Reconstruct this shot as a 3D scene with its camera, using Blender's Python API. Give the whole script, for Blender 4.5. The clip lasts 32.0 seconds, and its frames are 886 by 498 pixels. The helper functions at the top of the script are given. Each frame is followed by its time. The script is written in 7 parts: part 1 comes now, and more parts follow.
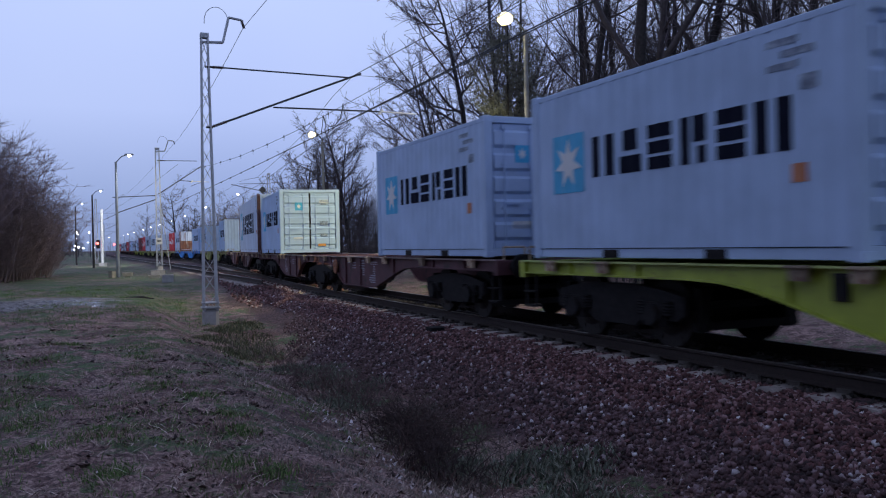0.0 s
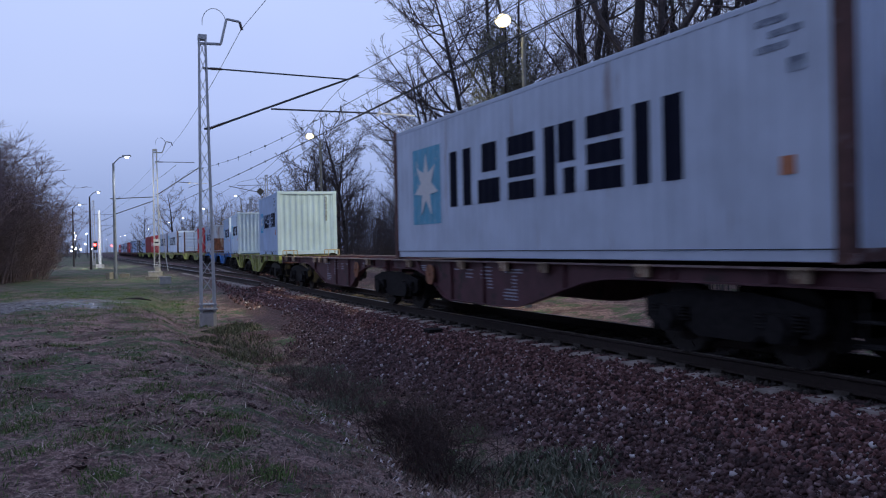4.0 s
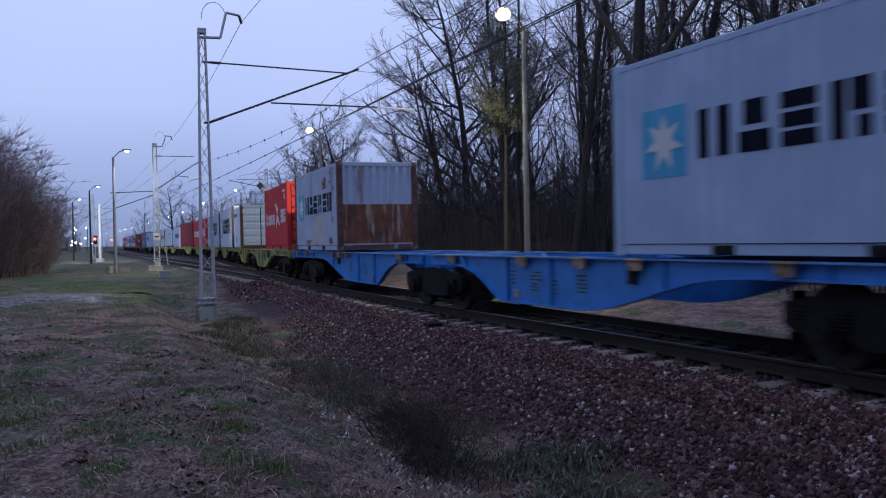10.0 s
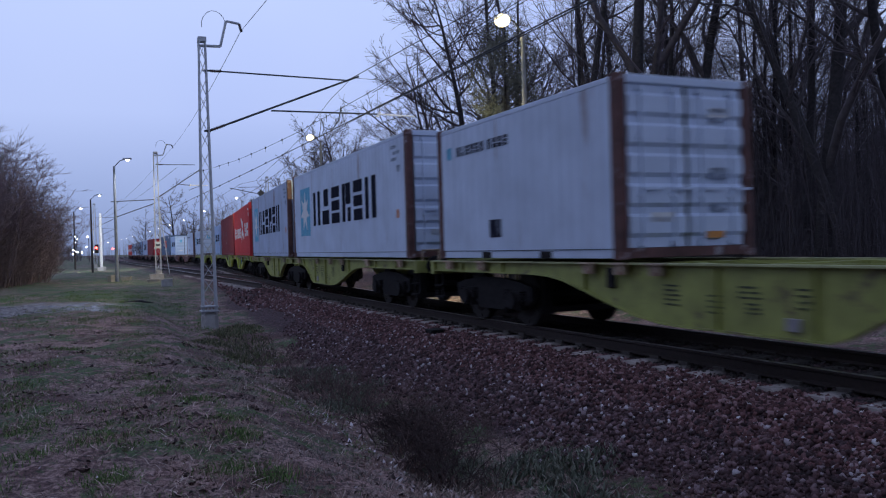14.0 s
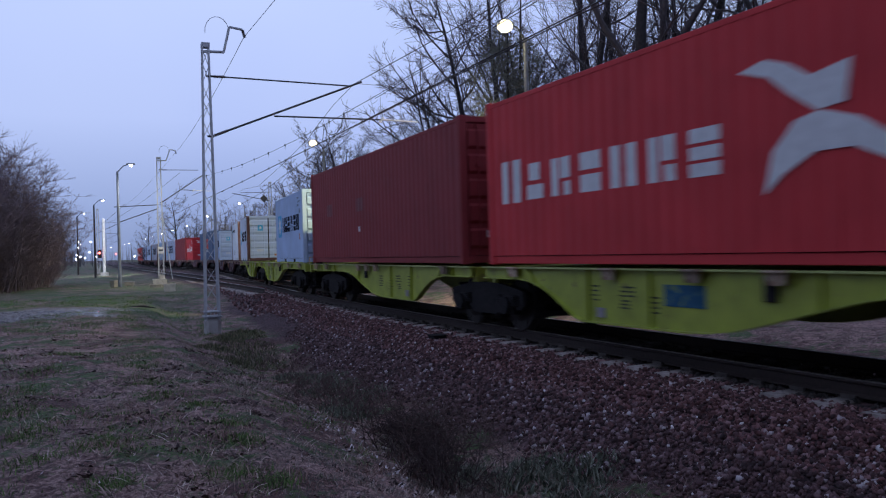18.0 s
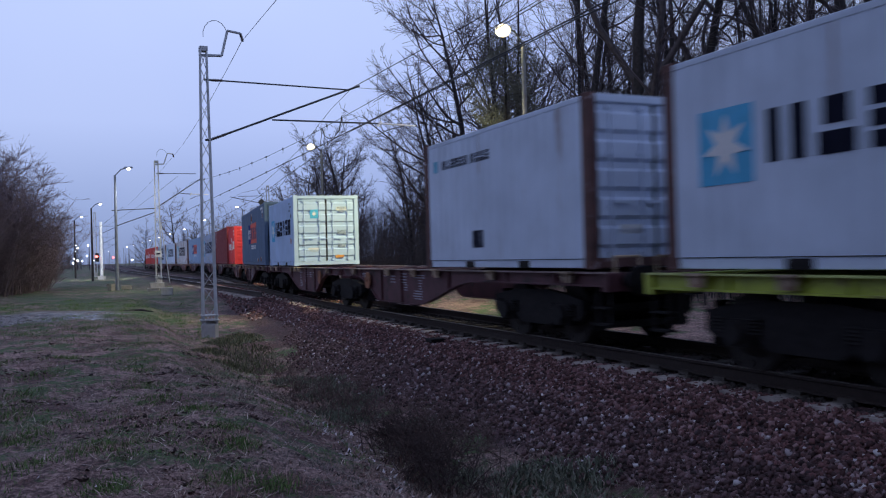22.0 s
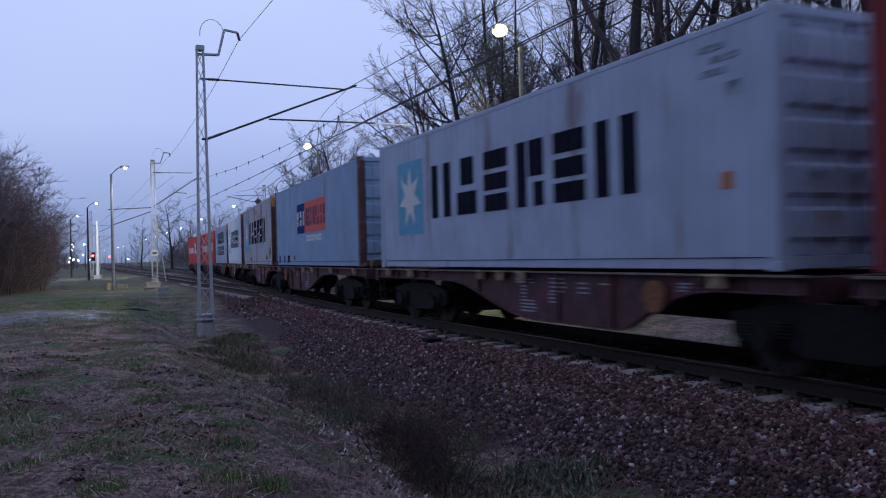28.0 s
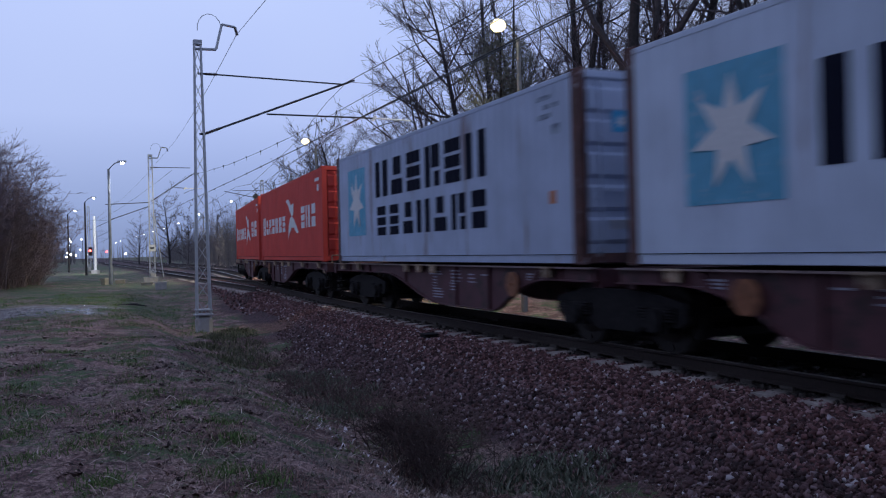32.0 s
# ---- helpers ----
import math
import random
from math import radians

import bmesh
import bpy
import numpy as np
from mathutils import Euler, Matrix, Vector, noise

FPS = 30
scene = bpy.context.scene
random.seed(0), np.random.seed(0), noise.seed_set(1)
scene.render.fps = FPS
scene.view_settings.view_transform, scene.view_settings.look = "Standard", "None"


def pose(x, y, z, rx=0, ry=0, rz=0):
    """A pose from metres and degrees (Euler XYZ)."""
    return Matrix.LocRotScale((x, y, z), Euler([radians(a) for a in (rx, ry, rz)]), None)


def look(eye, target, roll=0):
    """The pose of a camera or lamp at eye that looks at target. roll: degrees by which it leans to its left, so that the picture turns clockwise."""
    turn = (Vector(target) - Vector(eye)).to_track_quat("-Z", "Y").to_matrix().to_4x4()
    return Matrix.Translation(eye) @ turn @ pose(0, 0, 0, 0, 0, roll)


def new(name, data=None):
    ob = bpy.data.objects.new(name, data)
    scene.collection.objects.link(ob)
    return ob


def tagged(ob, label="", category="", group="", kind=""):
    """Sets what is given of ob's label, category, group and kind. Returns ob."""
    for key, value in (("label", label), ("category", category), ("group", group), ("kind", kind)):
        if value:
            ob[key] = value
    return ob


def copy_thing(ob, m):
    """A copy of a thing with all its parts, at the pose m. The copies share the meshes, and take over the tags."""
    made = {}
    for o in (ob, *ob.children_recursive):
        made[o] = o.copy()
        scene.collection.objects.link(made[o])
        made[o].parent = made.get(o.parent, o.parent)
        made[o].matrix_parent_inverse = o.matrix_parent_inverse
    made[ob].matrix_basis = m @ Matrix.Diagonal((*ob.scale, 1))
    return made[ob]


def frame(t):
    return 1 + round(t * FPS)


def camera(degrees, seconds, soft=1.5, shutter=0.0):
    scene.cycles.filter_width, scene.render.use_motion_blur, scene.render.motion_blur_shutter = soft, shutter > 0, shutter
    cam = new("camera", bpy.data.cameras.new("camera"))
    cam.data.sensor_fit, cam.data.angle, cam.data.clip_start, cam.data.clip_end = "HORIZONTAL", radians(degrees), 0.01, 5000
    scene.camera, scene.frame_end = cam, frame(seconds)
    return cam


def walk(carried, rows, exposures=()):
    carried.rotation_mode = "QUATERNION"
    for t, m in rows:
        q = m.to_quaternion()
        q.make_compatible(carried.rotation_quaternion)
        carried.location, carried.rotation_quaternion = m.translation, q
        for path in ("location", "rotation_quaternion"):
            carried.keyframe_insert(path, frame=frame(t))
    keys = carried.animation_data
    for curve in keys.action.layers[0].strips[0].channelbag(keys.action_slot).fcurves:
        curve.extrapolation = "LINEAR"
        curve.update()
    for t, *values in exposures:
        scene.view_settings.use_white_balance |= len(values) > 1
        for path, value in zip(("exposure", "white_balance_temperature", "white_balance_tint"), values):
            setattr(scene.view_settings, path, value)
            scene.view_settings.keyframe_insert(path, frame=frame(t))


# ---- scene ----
# ---------- camera ----------
EYE_Z = 1.45
cam = camera(56.96, 32.0, 1.15, 0.45)
TILTS = [
    (0, 89.612, 1.207, -0.008), (0.5, 89.582, 1.271, -0.027), (1, 89.572, 1.272, -0.038), (1.5, 89.613, 1.234, -0.048),
    (2, 89.683, 1.187, -0.067), (2.5, 89.752, 1.160, -0.093), (3, 89.791, 1.167, -0.119), (3.5, 89.781, 1.177, -0.144),
    (5.5, 89.551, 1.112, -0.219), (6, 89.556, 1.119, -0.222), (6.5, 89.571, 1.114, -0.209), (7, 89.560, 1.122, -0.218),
    (7.5, 89.502, 1.119, -0.254), (8, 89.430, 1.098, -0.272), (8.5, 89.390, 1.087, -0.247), (9, 89.372, 1.083, -0.196),
    (9.5, 89.353, 1.102, -0.172), (10, 89.319, 1.167, -0.164), (10.5, 89.282, 1.248, -0.144), (11, 89.302, 1.301, -0.130),
    (11.5, 89.378, 1.385, -0.104), (12, 89.454, 1.546, -0.053), (12.5, 89.528, 1.636, -0.026), (13, 89.600, 1.624, -0.036),
    (13.5, 89.670, 1.614, -0.060), (14, 89.753, 1.613, -0.086), (14.5, 89.836, 1.631, -0.082), (16.5, 89.979, 1.608, 0.165),
    (17, 90.031, 1.592, 0.152), (17.5, 90.080, 1.582, 0.133), (18, 90.136, 1.573, 0.099), (18.5, 90.161, 1.568, 0.067),
    (19, 90.140, 1.551, 0.046), (19.5, 90.117, 1.539, 0.029), (20, 90.126, 1.554, 0.016), (20.5, 90.166, 1.569, 0.003),
    (21, 90.237, 1.562, -0.011), (21.5, 90.325, 1.537, -0.030), (22, 90.403, 1.517, -0.062), (22.5, 90.464, 1.501, -0.096),
    (23, 90.515, 1.487, -0.115), (23.5, 90.527, 1.484, -0.135), (24, 90.480, 1.474, -0.160), (24.5, 90.440, 1.453, -0.171),
    (25, 90.430, 1.444, -0.184), (25.5, 90.427, 1.443, -0.224), (27.5, 90.477, 1.439, -0.278), (28, 90.382, 1.411, -0.296),
    (28.5, 90.286, 1.394, -0.318), (29, 90.193, 1.388, -0.335), (29.5, 90.122, 1.373, -0.354), (30, 90.080, 1.371, -0.376),
    (30.5, 90.061, 1.363, -0.394), (31, 90.050, 1.344, -0.415), (31.5, 90.041, 1.350, -0.435), (32, 90.046, 1.354, -0.447),
]
walk(cam, [(t, pose(0, 0, EYE_Z, rx, ry, rz)) for t, rx, ry, rz in TILTS], [(0, 0.03), (14, 0.03), (26, 0.0), (32, -0.03)])

# ---------- light ----------
world = bpy.data.worlds.new("dusk_sky")
scene.world = world
world.use_nodes = True
wn, wl = world.node_tree.nodes, world.node_tree.links
coord = wn.new("ShaderNodeTexCoord")
axes = wn.new("ShaderNodeSeparateXYZ")
ramp = wn.new("ShaderNodeValToRGB")
cloud = wn.new("ShaderNodeTexNoise")
cloud.inputs["Scale"].default_value, cloud.inputs["Detail"].default_value = 2.2, 3
mixer = wn.new("ShaderNodeMixRGB")
mixer.blend_type, mixer.inputs[0].default_value = "SOFT_LIGHT", 0.25
wl.new(coord.outputs["Generated"], axes.inputs[0])
wl.new(axes.outputs["Z"], ramp.inputs[0])
wl.new(coord.outputs["Generated"], cloud.inputs["Vector"])
wl.new(ramp.outputs[0], mixer.inputs[1])
wl.new(cloud.outputs["Fac"], mixer.inputs[2])
wl.new(mixer.outputs[0], wn["Background"].inputs[0])
stops = ramp.color_ramp.elements
stops[0].position, stops[0].color = 0.0, (0.24, 0.31, 0.54, 1)
stops[1].position, stops[1].color = 1.0, (0.20, 0.26, 0.47, 1)
for at, tone in ((0.06, (0.32, 0.41, 0.70)), (0.16, (0.47, 0.575, 0.94)), (0.34, (0.54, 0.655, 1.05)), (0.55, (0.36, 0.45, 0.76))):
    stops.new(at).color = (*tone, 1)
wn["Background"].inputs[1].default_value = 1.0
sun = new("sun", bpy.data.lights.new("sun", "SUN"))
sun.data.energy, sun.data.angle, sun.data.color = 0.12, radians(40), (0.8, 0.86, 1.0)
sun.matrix_world = look((0, 0, 50), (18, 30, 0))


# ---------- the line of the track ----------
# headings of the track, from +y towards +x, at distances along it
KNOTS = (0, 12, 24, 36, 50, 70, 100, 140, 200)
HEADS = (-0.4489, -0.4231, -0.3827, -0.3341, -0.3089, -0.3386, -0.4151, -0.4268, -0.3987)
GRID = np.linspace(-120, 700, 1641)
THETA = np.interp(GRID, KNOTS, HEADS)
THETA = np.where(GRID < 0, HEADS[0] + 0.0021 * np.maximum(GRID, -40), THETA)
_dx = np.r_[0, np.cumsum(0.25 * (np.sin(THETA[1:]) + np.sin(THETA[:-1])))]
_dy = np.r_[0, np.cumsum(0.25 * (np.cos(THETA[1:]) + np.cos(THETA[:-1])))]
FOOT = 6.977 + 1.219
LINE_X = _dx - np.interp(0, GRID, _dx) + FOOT * math.cos(HEADS[0])
LINE_Y = _dy - np.interp(0, GRID, _dy) - FOOT * math.sin(HEADS[0])


def on_line(s, lat=0.0):
    """x, y, heading at s metres along the track and lat metres right of its centre."""
    h = float(np.interp(s, GRID, THETA))
    return (float(np.interp(s, GRID, LINE_X)) + lat * math.cos(h), float(np.interp(s, GRID, LINE_Y)) - lat * math.sin(h), h)


def line_pose(s, lat=0.0, z=0.0):
    x, y, h = on_line(s, lat)
    return pose(x, y, z, 0, 0, -math.degrees(h))



def line_coords(x, y):
    """Distance along the track and offset from it, for arrays of places."""
    x, y = np.atleast_1d(x), np.atleast_1d(y)
    s, lat = np.empty(x.shape), np.empty(x.shape)
    sub = slice(0, None, 3)
    sx, sy, sg, sth = LINE_X[sub], LINE_Y[sub], GRID[sub], THETA[sub]
    for a in range(0, x.size, 4000):
        X, Y = x.ravel()[a:a + 4000], y.ravel()[a:a + 4000]
        k = np.argmin((X[:, None] - sx) ** 2 + (Y[:, None] - sy) ** 2, axis=1)
        ex, ey = X - sx[k], Y - sy[k]
        s.ravel()[a:a + 4000] = sg[k] + ex * np.sin(sth[k]) + ey * np.cos(sth[k])
        lat.ravel()[a:a + 4000] = ex * np.cos(sth[k]) - ey * np.sin(sth[k])
    return s, lat


# ---------- materials ----------
def material(name, col, rough=0.6, metal=0.0, var=0.25, scale=6.0, col2=None, bump=0.0, bump_scale=40.0, patch=None, patch_scale=1.2,
             patch_at=0.62, spec=0.5, obvar=0.0, streak=False):
    m = bpy.data.materials.new(name)
    m.use_nodes = True
    n, l = m.node_tree.nodes, m.node_tree.links
    b = n["Principled BSDF"]
    b.inputs["Roughness"].default_value, b.inputs["Metallic"].default_value = rough, metal
    b.inputs["Specular IOR Level"].default_value = spec
    tc = n.new("ShaderNodeTexCoord")
    vec = tc.outputs["Object"]
    if streak:
        mp = n.new("ShaderNodeMapping")
        mp.inputs["Scale"].default_value = (1, 1, 0.12)
        l.new(vec, mp.inputs[0])
        vec = mp.outputs[0]
    t = n.new("ShaderNodeTexNoise")
    t.inputs["Scale"].default_value, t.inputs["Detail"].default_value = scale, 6
    l.new(tc.outputs["Object"], t.inputs["Vector"])
    r = n.new("ShaderNodeValToRGB")
    c2 = col2 or tuple(c * (1 - var) for c in col)
    r.color_ramp.elements[0].position, r.color_ramp.elements[0].color = 0.33, (*c2, 1)
    r.color_ramp.elements[1].position, r.color_ramp.elements[1].color = 0.67, (*col, 1)
    l.new(t.outputs["Fac"], r.inputs[0])
    out = r.outputs[0]
    if patch:
        t2 = n.new("ShaderNodeTexNoise")
        t2.inputs["Scale"].default_value, t2.inputs["Detail"].default_value = patch_scale, 9
        t2.inputs["Roughness"].default_value = 0.68
        l.new(vec, t2.inputs["Vector"])
        r2 = n.new("ShaderNodeValToRGB")
        r2.color_ramp.elements[0].position, r2.color_ramp.elements[1].position = patch_at, patch_at + 0.07
        l.new(t2.outputs["Fac"], r2.inputs[0])
        mx = n.new("ShaderNodeMixRGB")
        l.new(r2.outputs[0], mx.inputs[0])
        l.new(out, mx.inputs[1])
        mx.inputs[2].default_value = (*patch, 1)
        out = mx.outputs[0]
    if obvar:
        oi = n.new("ShaderNodeObjectInfo")
        hs = n.new("ShaderNodeHueSaturation")
        ma = n.new("ShaderNodeMath")
        ma.operation = "MULTIPLY_ADD"
        l.new(oi.outputs["Random"], ma.inputs[0])
        ma.inputs[1].default_value, ma.inputs[2].default_value = 2 * obvar, 1 - obvar
        l.new(ma.outputs[0], hs.inputs["Value"])
        l.new(out, hs.inputs["Color"])
        out = hs.outputs[0]
    l.new(out, b.inputs["Base Color"])
    if bump:
        t3 = n.new("ShaderNodeTexNoise")
        t3.inputs["Scale"].default_value, t3.inputs["Detail"].default_value = bump_scale, 4
        l.new(tc.outputs["Object"], t3.inputs["Vector"])
        bp = n.new("ShaderNodeBump")
        bp.inputs["Strength"].default_value, bp.inputs["Distance"].default_value = bump, 0.02
        l.new(t3.outputs["Fac"], bp.inputs["Height"])
        l.new(bp.outputs[0], b.inputs["Normal"])
    return m


def glow(name, col, strength):
    m = bpy.data.materials.new(name)
    m.use_nodes = True
    b = m.node_tree.nodes["Principled BSDF"]
    b.inputs["Base Color"].default_value = (*col, 1)
    b.inputs["Emission Color"].default_value = (*col, 1)
    b.inputs["Emission Strength"].default_value = strength
    return m


RUST = (0.16, 0.065, 0.03)
M_STEEL = material("galvanised_steel", (0.42, 0.44, 0.47), 0.5, 0.35, 0.25, 9, patch=(0.25, 0.2, 0.17), patch_at=0.68)
M_DARK = material("dark_running_gear", (0.024, 0.022, 0.024), 0.75, 0.1, 0.5, 14, patch=(0.02, 0.014, 0.011), patch_scale=4, spec=0.12)
M_TYRE = material("worn_wheel_steel", (0.04, 0.035, 0.034), 0.6, 0.2, 0.4, 20, spec=0.2)
M_RAILTOP = material("polished_rail_head", (0.42, 0.40, 0.40), 0.28, 0.9, 0.2, 30)
M_RAIL = material("rusty_rail_side", (0.035, 0.022, 0.019), 0.85, 0.1, 0.4, 20)
M_SLEEPER = material("weathered_concrete_sleeper", (0.43, 0.37, 0.34), 0.9, 0, 0.4, 7, patch=(0.17, 0.13, 0.12), patch_scale=5, patch_at=0.54, bump=0.4, obvar=0.25)
_n, _l = M_SLEEPER.node_tree.nodes, M_SLEEPER.node_tree.links
_old = _n["Principled BSDF"].inputs["Base Color"].links[0].from_socket
_tc, _sx, _ab, _under, _mx = (_n.new("ShaderNode" + k) for k in ("TexCoord", "SeparateXYZ", "Math", "MapRange", "MixRGB"))
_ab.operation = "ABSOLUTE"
_under.inputs["From Min"].default_value, _under.inputs["From Max"].default_value = 1.12, 0.85   # painted dark between and beside the rails for the shade under the train
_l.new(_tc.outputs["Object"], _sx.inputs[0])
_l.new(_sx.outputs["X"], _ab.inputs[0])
_l.new(_ab.outputs[0], _under.inputs["Value"])
_l.new(_under.outputs[0], _mx.inputs[0])
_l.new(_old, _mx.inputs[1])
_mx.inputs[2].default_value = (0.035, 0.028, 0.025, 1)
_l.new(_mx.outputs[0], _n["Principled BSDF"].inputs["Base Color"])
M_SLEEPER_FAR = material("dark_far_sleeper", (0.10, 0.085, 0.08), 0.9, 0, 0.4, 7, bump=0.3, obvar=0.2)
M_CONCRETE = material("grey_concrete", (0.42, 0.41, 0.40), 0.9, 0, 0.25, 5, patch=(0.2, 0.19, 0.18), patch_scale=3, bump=0.3)
M_SILVERY = material("bright_galvanised_lattice", (0.50, 0.52, 0.55), 0.55, 0.2, 0.2, 9)
M_CABLE = material("blackened_wire", (0.03, 0.03, 0.032), 0.6, 0.4)
M_ARM = material("painted_dark_tube", (0.045, 0.048, 0.055), 0.55, 0.3, 0.3, 20)
M_INSUL = material("brown_glazed_porcelain", (0.06, 0.035, 0.03), 0.25)
M_BARK = material("dark_bare_bark", (0.036, 0.031, 0.034), 0.95, 0, 0.5, 8, bump=0.6, bump_scale=25)
M_LIMB = material("grey_brown_bare_limbs", (0.075, 0.064, 0.07), 0.95, 0, 0.4, 6)
M_TWIG = material("thin_dark_twigs", (0.10, 0.082, 0.094), 0.95, 0, 0.35, 3)
# Shrub twigs lightened so that the colour holds the haze over them.
M_BUSHTWIG = material("haze_pale_reddish_twigs", (0.27, 0.20, 0.215), 0.95, 0, 0.4, 3)
# Far twigs are coloured paler to stand for haze.
M_FARTWIG = material("haze_pale_far_twigs", (0.17, 0.15, 0.15), 0.95, 0, 0.35, 3)
# Needle colour raised to include some of the street lamp's light.
M_PINE = material("lamplit_green_needles", (0.15, 0.15, 0.115), 0.9, 0, 0.5, 3)
M_WHITE = material("white_paint_marking", (0.72, 0.73, 0.74), 0.6, 0, 0.15, 12)
M_NAVY = material("dark_navy_lettering", (0.010, 0.012, 0.026), 0.9, 0, 0.2, 6, spec=0.1)
M_NAVYWORN = material("worn_navy_lettering", (0.02, 0.022, 0.04), 0.9, 0, 0.2, 6, patch=(0.2, 0.23, 0.28), patch_scale=2.2, patch_at=0.56, spec=0.1)
M_CYAN = material("light_blue_emblem", (0.055, 0.40, 0.68), 0.55, 0, 0.12, 6)
M_CYANWORN = material("faded_blue_emblem", (0.11, 0.41, 0.60), 0.6, 0, 0.2, 6, patch=(0.4, 0.44, 0.5), patch_scale=3, patch_at=0.6)
M_BLUEPANEL = material("deep_blue_emblem", (0.012, 0.035, 0.19), 0.8, spec=0.2)
M_WORNBLUE = material("worn_teal_blue_emblem", (0.03, 0.12, 0.21), 0.8, 0, 0.3, 8, patch=(0.16, 0.22, 0.10), patch_scale=7, patch_at=0.54, spec=0.2)
M_ORANGEPANEL = material("orange_emblem", (0.78, 0.15, 0.11), 0.8, 0, 0.15, 5)
M_ORANGEPLATE = material("orange_safety_plate", (0.62, 0.27, 0.07), 0.6)
M_BEIGE = material("faded_beige_repaint", (0.56, 0.53, 0.54), 0.8, 0, 0.2, 4, patch=(0.42, 0.36, 0.33), patch_scale=3)
M_STICKER = material("orange_sticker", (0.55, 0.2, 0.09), 0.6)
M_CREAM = material("cream_painted_bracket", (0.50, 0.38, 0.27), 0.7, 0, 0.4, 10, patch=(0.2, 0.1, 0.06), patch_scale=6, patch_at=0.55, obvar=0.4)
M_FAINT = material("faint_grey_marking", (0.22, 0.26, 0.34), 0.8, 0, 0.3, 10, patch=(0.36, 0.42, 0.52), patch_scale=9, patch_at=0.5, spec=0.1)
M_RUSTWHEEL = material("rusty_brake_wheel", (0.30, 0.12, 0.06), 0.8, 0, 0.5, 9)
M_LABEL = material("dull_plate_marking", (0.33, 0.31, 0.33), 0.7, 0, 0.3, 10)
M_WAGONMARK = material("bluish_white_stencil", (0.42, 0.42, 0.50), 0.7, 0, 0.4, 9, patch=(0.12, 0.08, 0.10), patch_scale=8, patch_at=0.56)
M_SIGNW = material("white_sign_enamel", (0.66, 0.67, 0.68), 0.5)
M_YELLOWBOX = material("dirty_yellow_casing", (0.36, 0.33, 0.28), 0.7, 0, 0.3, 6)
M_DULLMARK = material("dull_worn_stencil", (0.05, 0.06, 0.03), 0.8, 0, 0.3, 9, patch=(0.20, 0.22, 0.07), patch_scale=8, patch_at=0.52)
M_RED_LIGHT = glow("red_signal_glow", (1.0, 0.05, 0.04), 14)
M_WHITE_LIGHT = glow("cool_white_glow", (0.9, 0.93, 1.0), 16)
M_LAMP = glow("sodium_white_glow", (1.0, 0.86, 0.50), 2.2)


# ---------- small mesh kit ----------
def part(name, bm, mat, parent=None, label="", m=None):
    """Links a bmesh, or a mesh that is already there, as one object."""
    if isinstance(bm, bmesh.types.BMesh):
        me = bpy.data.meshes.new(name)
        bm.to_mesh(me)
        bm.free()
        if mat is not None:
            me.materials.append(mat)
    else:
        me = bm
    ob = new(name, me)
    if parent is not None:
        ob.parent = parent
    if m is not None:
        ob.matrix_basis = m
    if label:
        ob["label"] = label
    return ob


def empty(name, m=None):
    ob = new(name)
    ob.empty_display_size = 0.2
    if m is not None:
        ob.matrix_basis = m
    return ob


def box(bm, x0, y0, z0, x1, y1, z1, bevel=0.0):
    r = bmesh.ops.create_cube(bm, size=1.0, matrix=Matrix.Translation(((x0 + x1) / 2, (y0 + y1) / 2, (z0 + z1) / 2)) @ Matrix.Diagonal((abs(x1 - x0), abs(y1 - y0), abs(z1 - z0), 1)))
    if bevel:
        edges = {e for v in r["verts"] for e in v.link_edges}
        bmesh.ops.bevel(bm, geom=list(edges), offset=bevel, segments=1, affect="EDGES", profile=0.5)
    return bm


def rod(bm, a, b, r0, r1=None, n=6):
    a, b = Vector(a), Vector(b)
    d = b - a
    m = Matrix.Translation((a + b) / 2) @ d.to_track_quat("Z", "Y").to_matrix().to_4x4()
    bmesh.ops.create_cone(bm, cap_ends=True, segments=n, radius1=r0, radius2=r0 if r1 is None else r1, depth=d.length, matrix=m)
    return bm


def B(*boxes, bevel=0.0):
    bm = bmesh.new()
    for b in boxes:
        box(bm, *b, bevel=bevel)
    return bm


def R(*rods):
    bm = bmesh.new()
    for r in rods:
        rod(bm, *r)
    return bm


def prism(bm, pts, x0, x1):
    """A plate from a y-z outline, between two x."""
    a = [bm.verts.new((x0, y, z)) for y, z in pts]
    b = [bm.verts.new((x1, y, z)) for y, z in pts]
    bm.faces.new(a[::-1])
    bm.faces.new(b)
    for i in range(len(pts)):
        j = (i + 1) % len(pts)
        bm.faces.new((a[i], a[j], b[j], b[i]))
    bmesh.ops.recalc_face_normals(bm, faces=bm.faces)
    return bm


def mesh_from(name, verts, faces, mat):
    me = bpy.data.meshes.new(name)
    me.from_pydata([tuple(v) for v in verts], [], faces)
    if mat is not None:
        me.materials.append(mat)
    me.update()
    return me


def sweep(name, profile, s0, s1, step, mat, lat=0.0, parent=None, label="", line=on_line):
    """A profile (offset, height) carried along a track line."""
    ss = np.linspace(s0, s1, max(2, int((s1 - s0) / step) + 1))
    verts, faces, n = [], [], len(profile)
    for s in ss:
        x, y, h = line(s, lat)
        for o, z in profile:
            verts.append((x + o * math.cos(h), y - o * math.sin(h), z))
    for i in range(len(ss) - 1):
        for k in range(n):
            a, b = i * n + k, i * n + (k + 1) % n
            faces.append((a, b, b + n, a + n))
    faces += [tuple(range(n))[::-1], tuple(range((len(ss) - 1) * n, len(ss) * n))]
    return part(name, mesh_from(name, verts, faces, mat), mat, parent, label)


# ---------- ground ----------
def smooth(a, b, v):
    t = np.clip((v - a) / (b - a), 0, 1)
    return t * t * (3 - 2 * t)


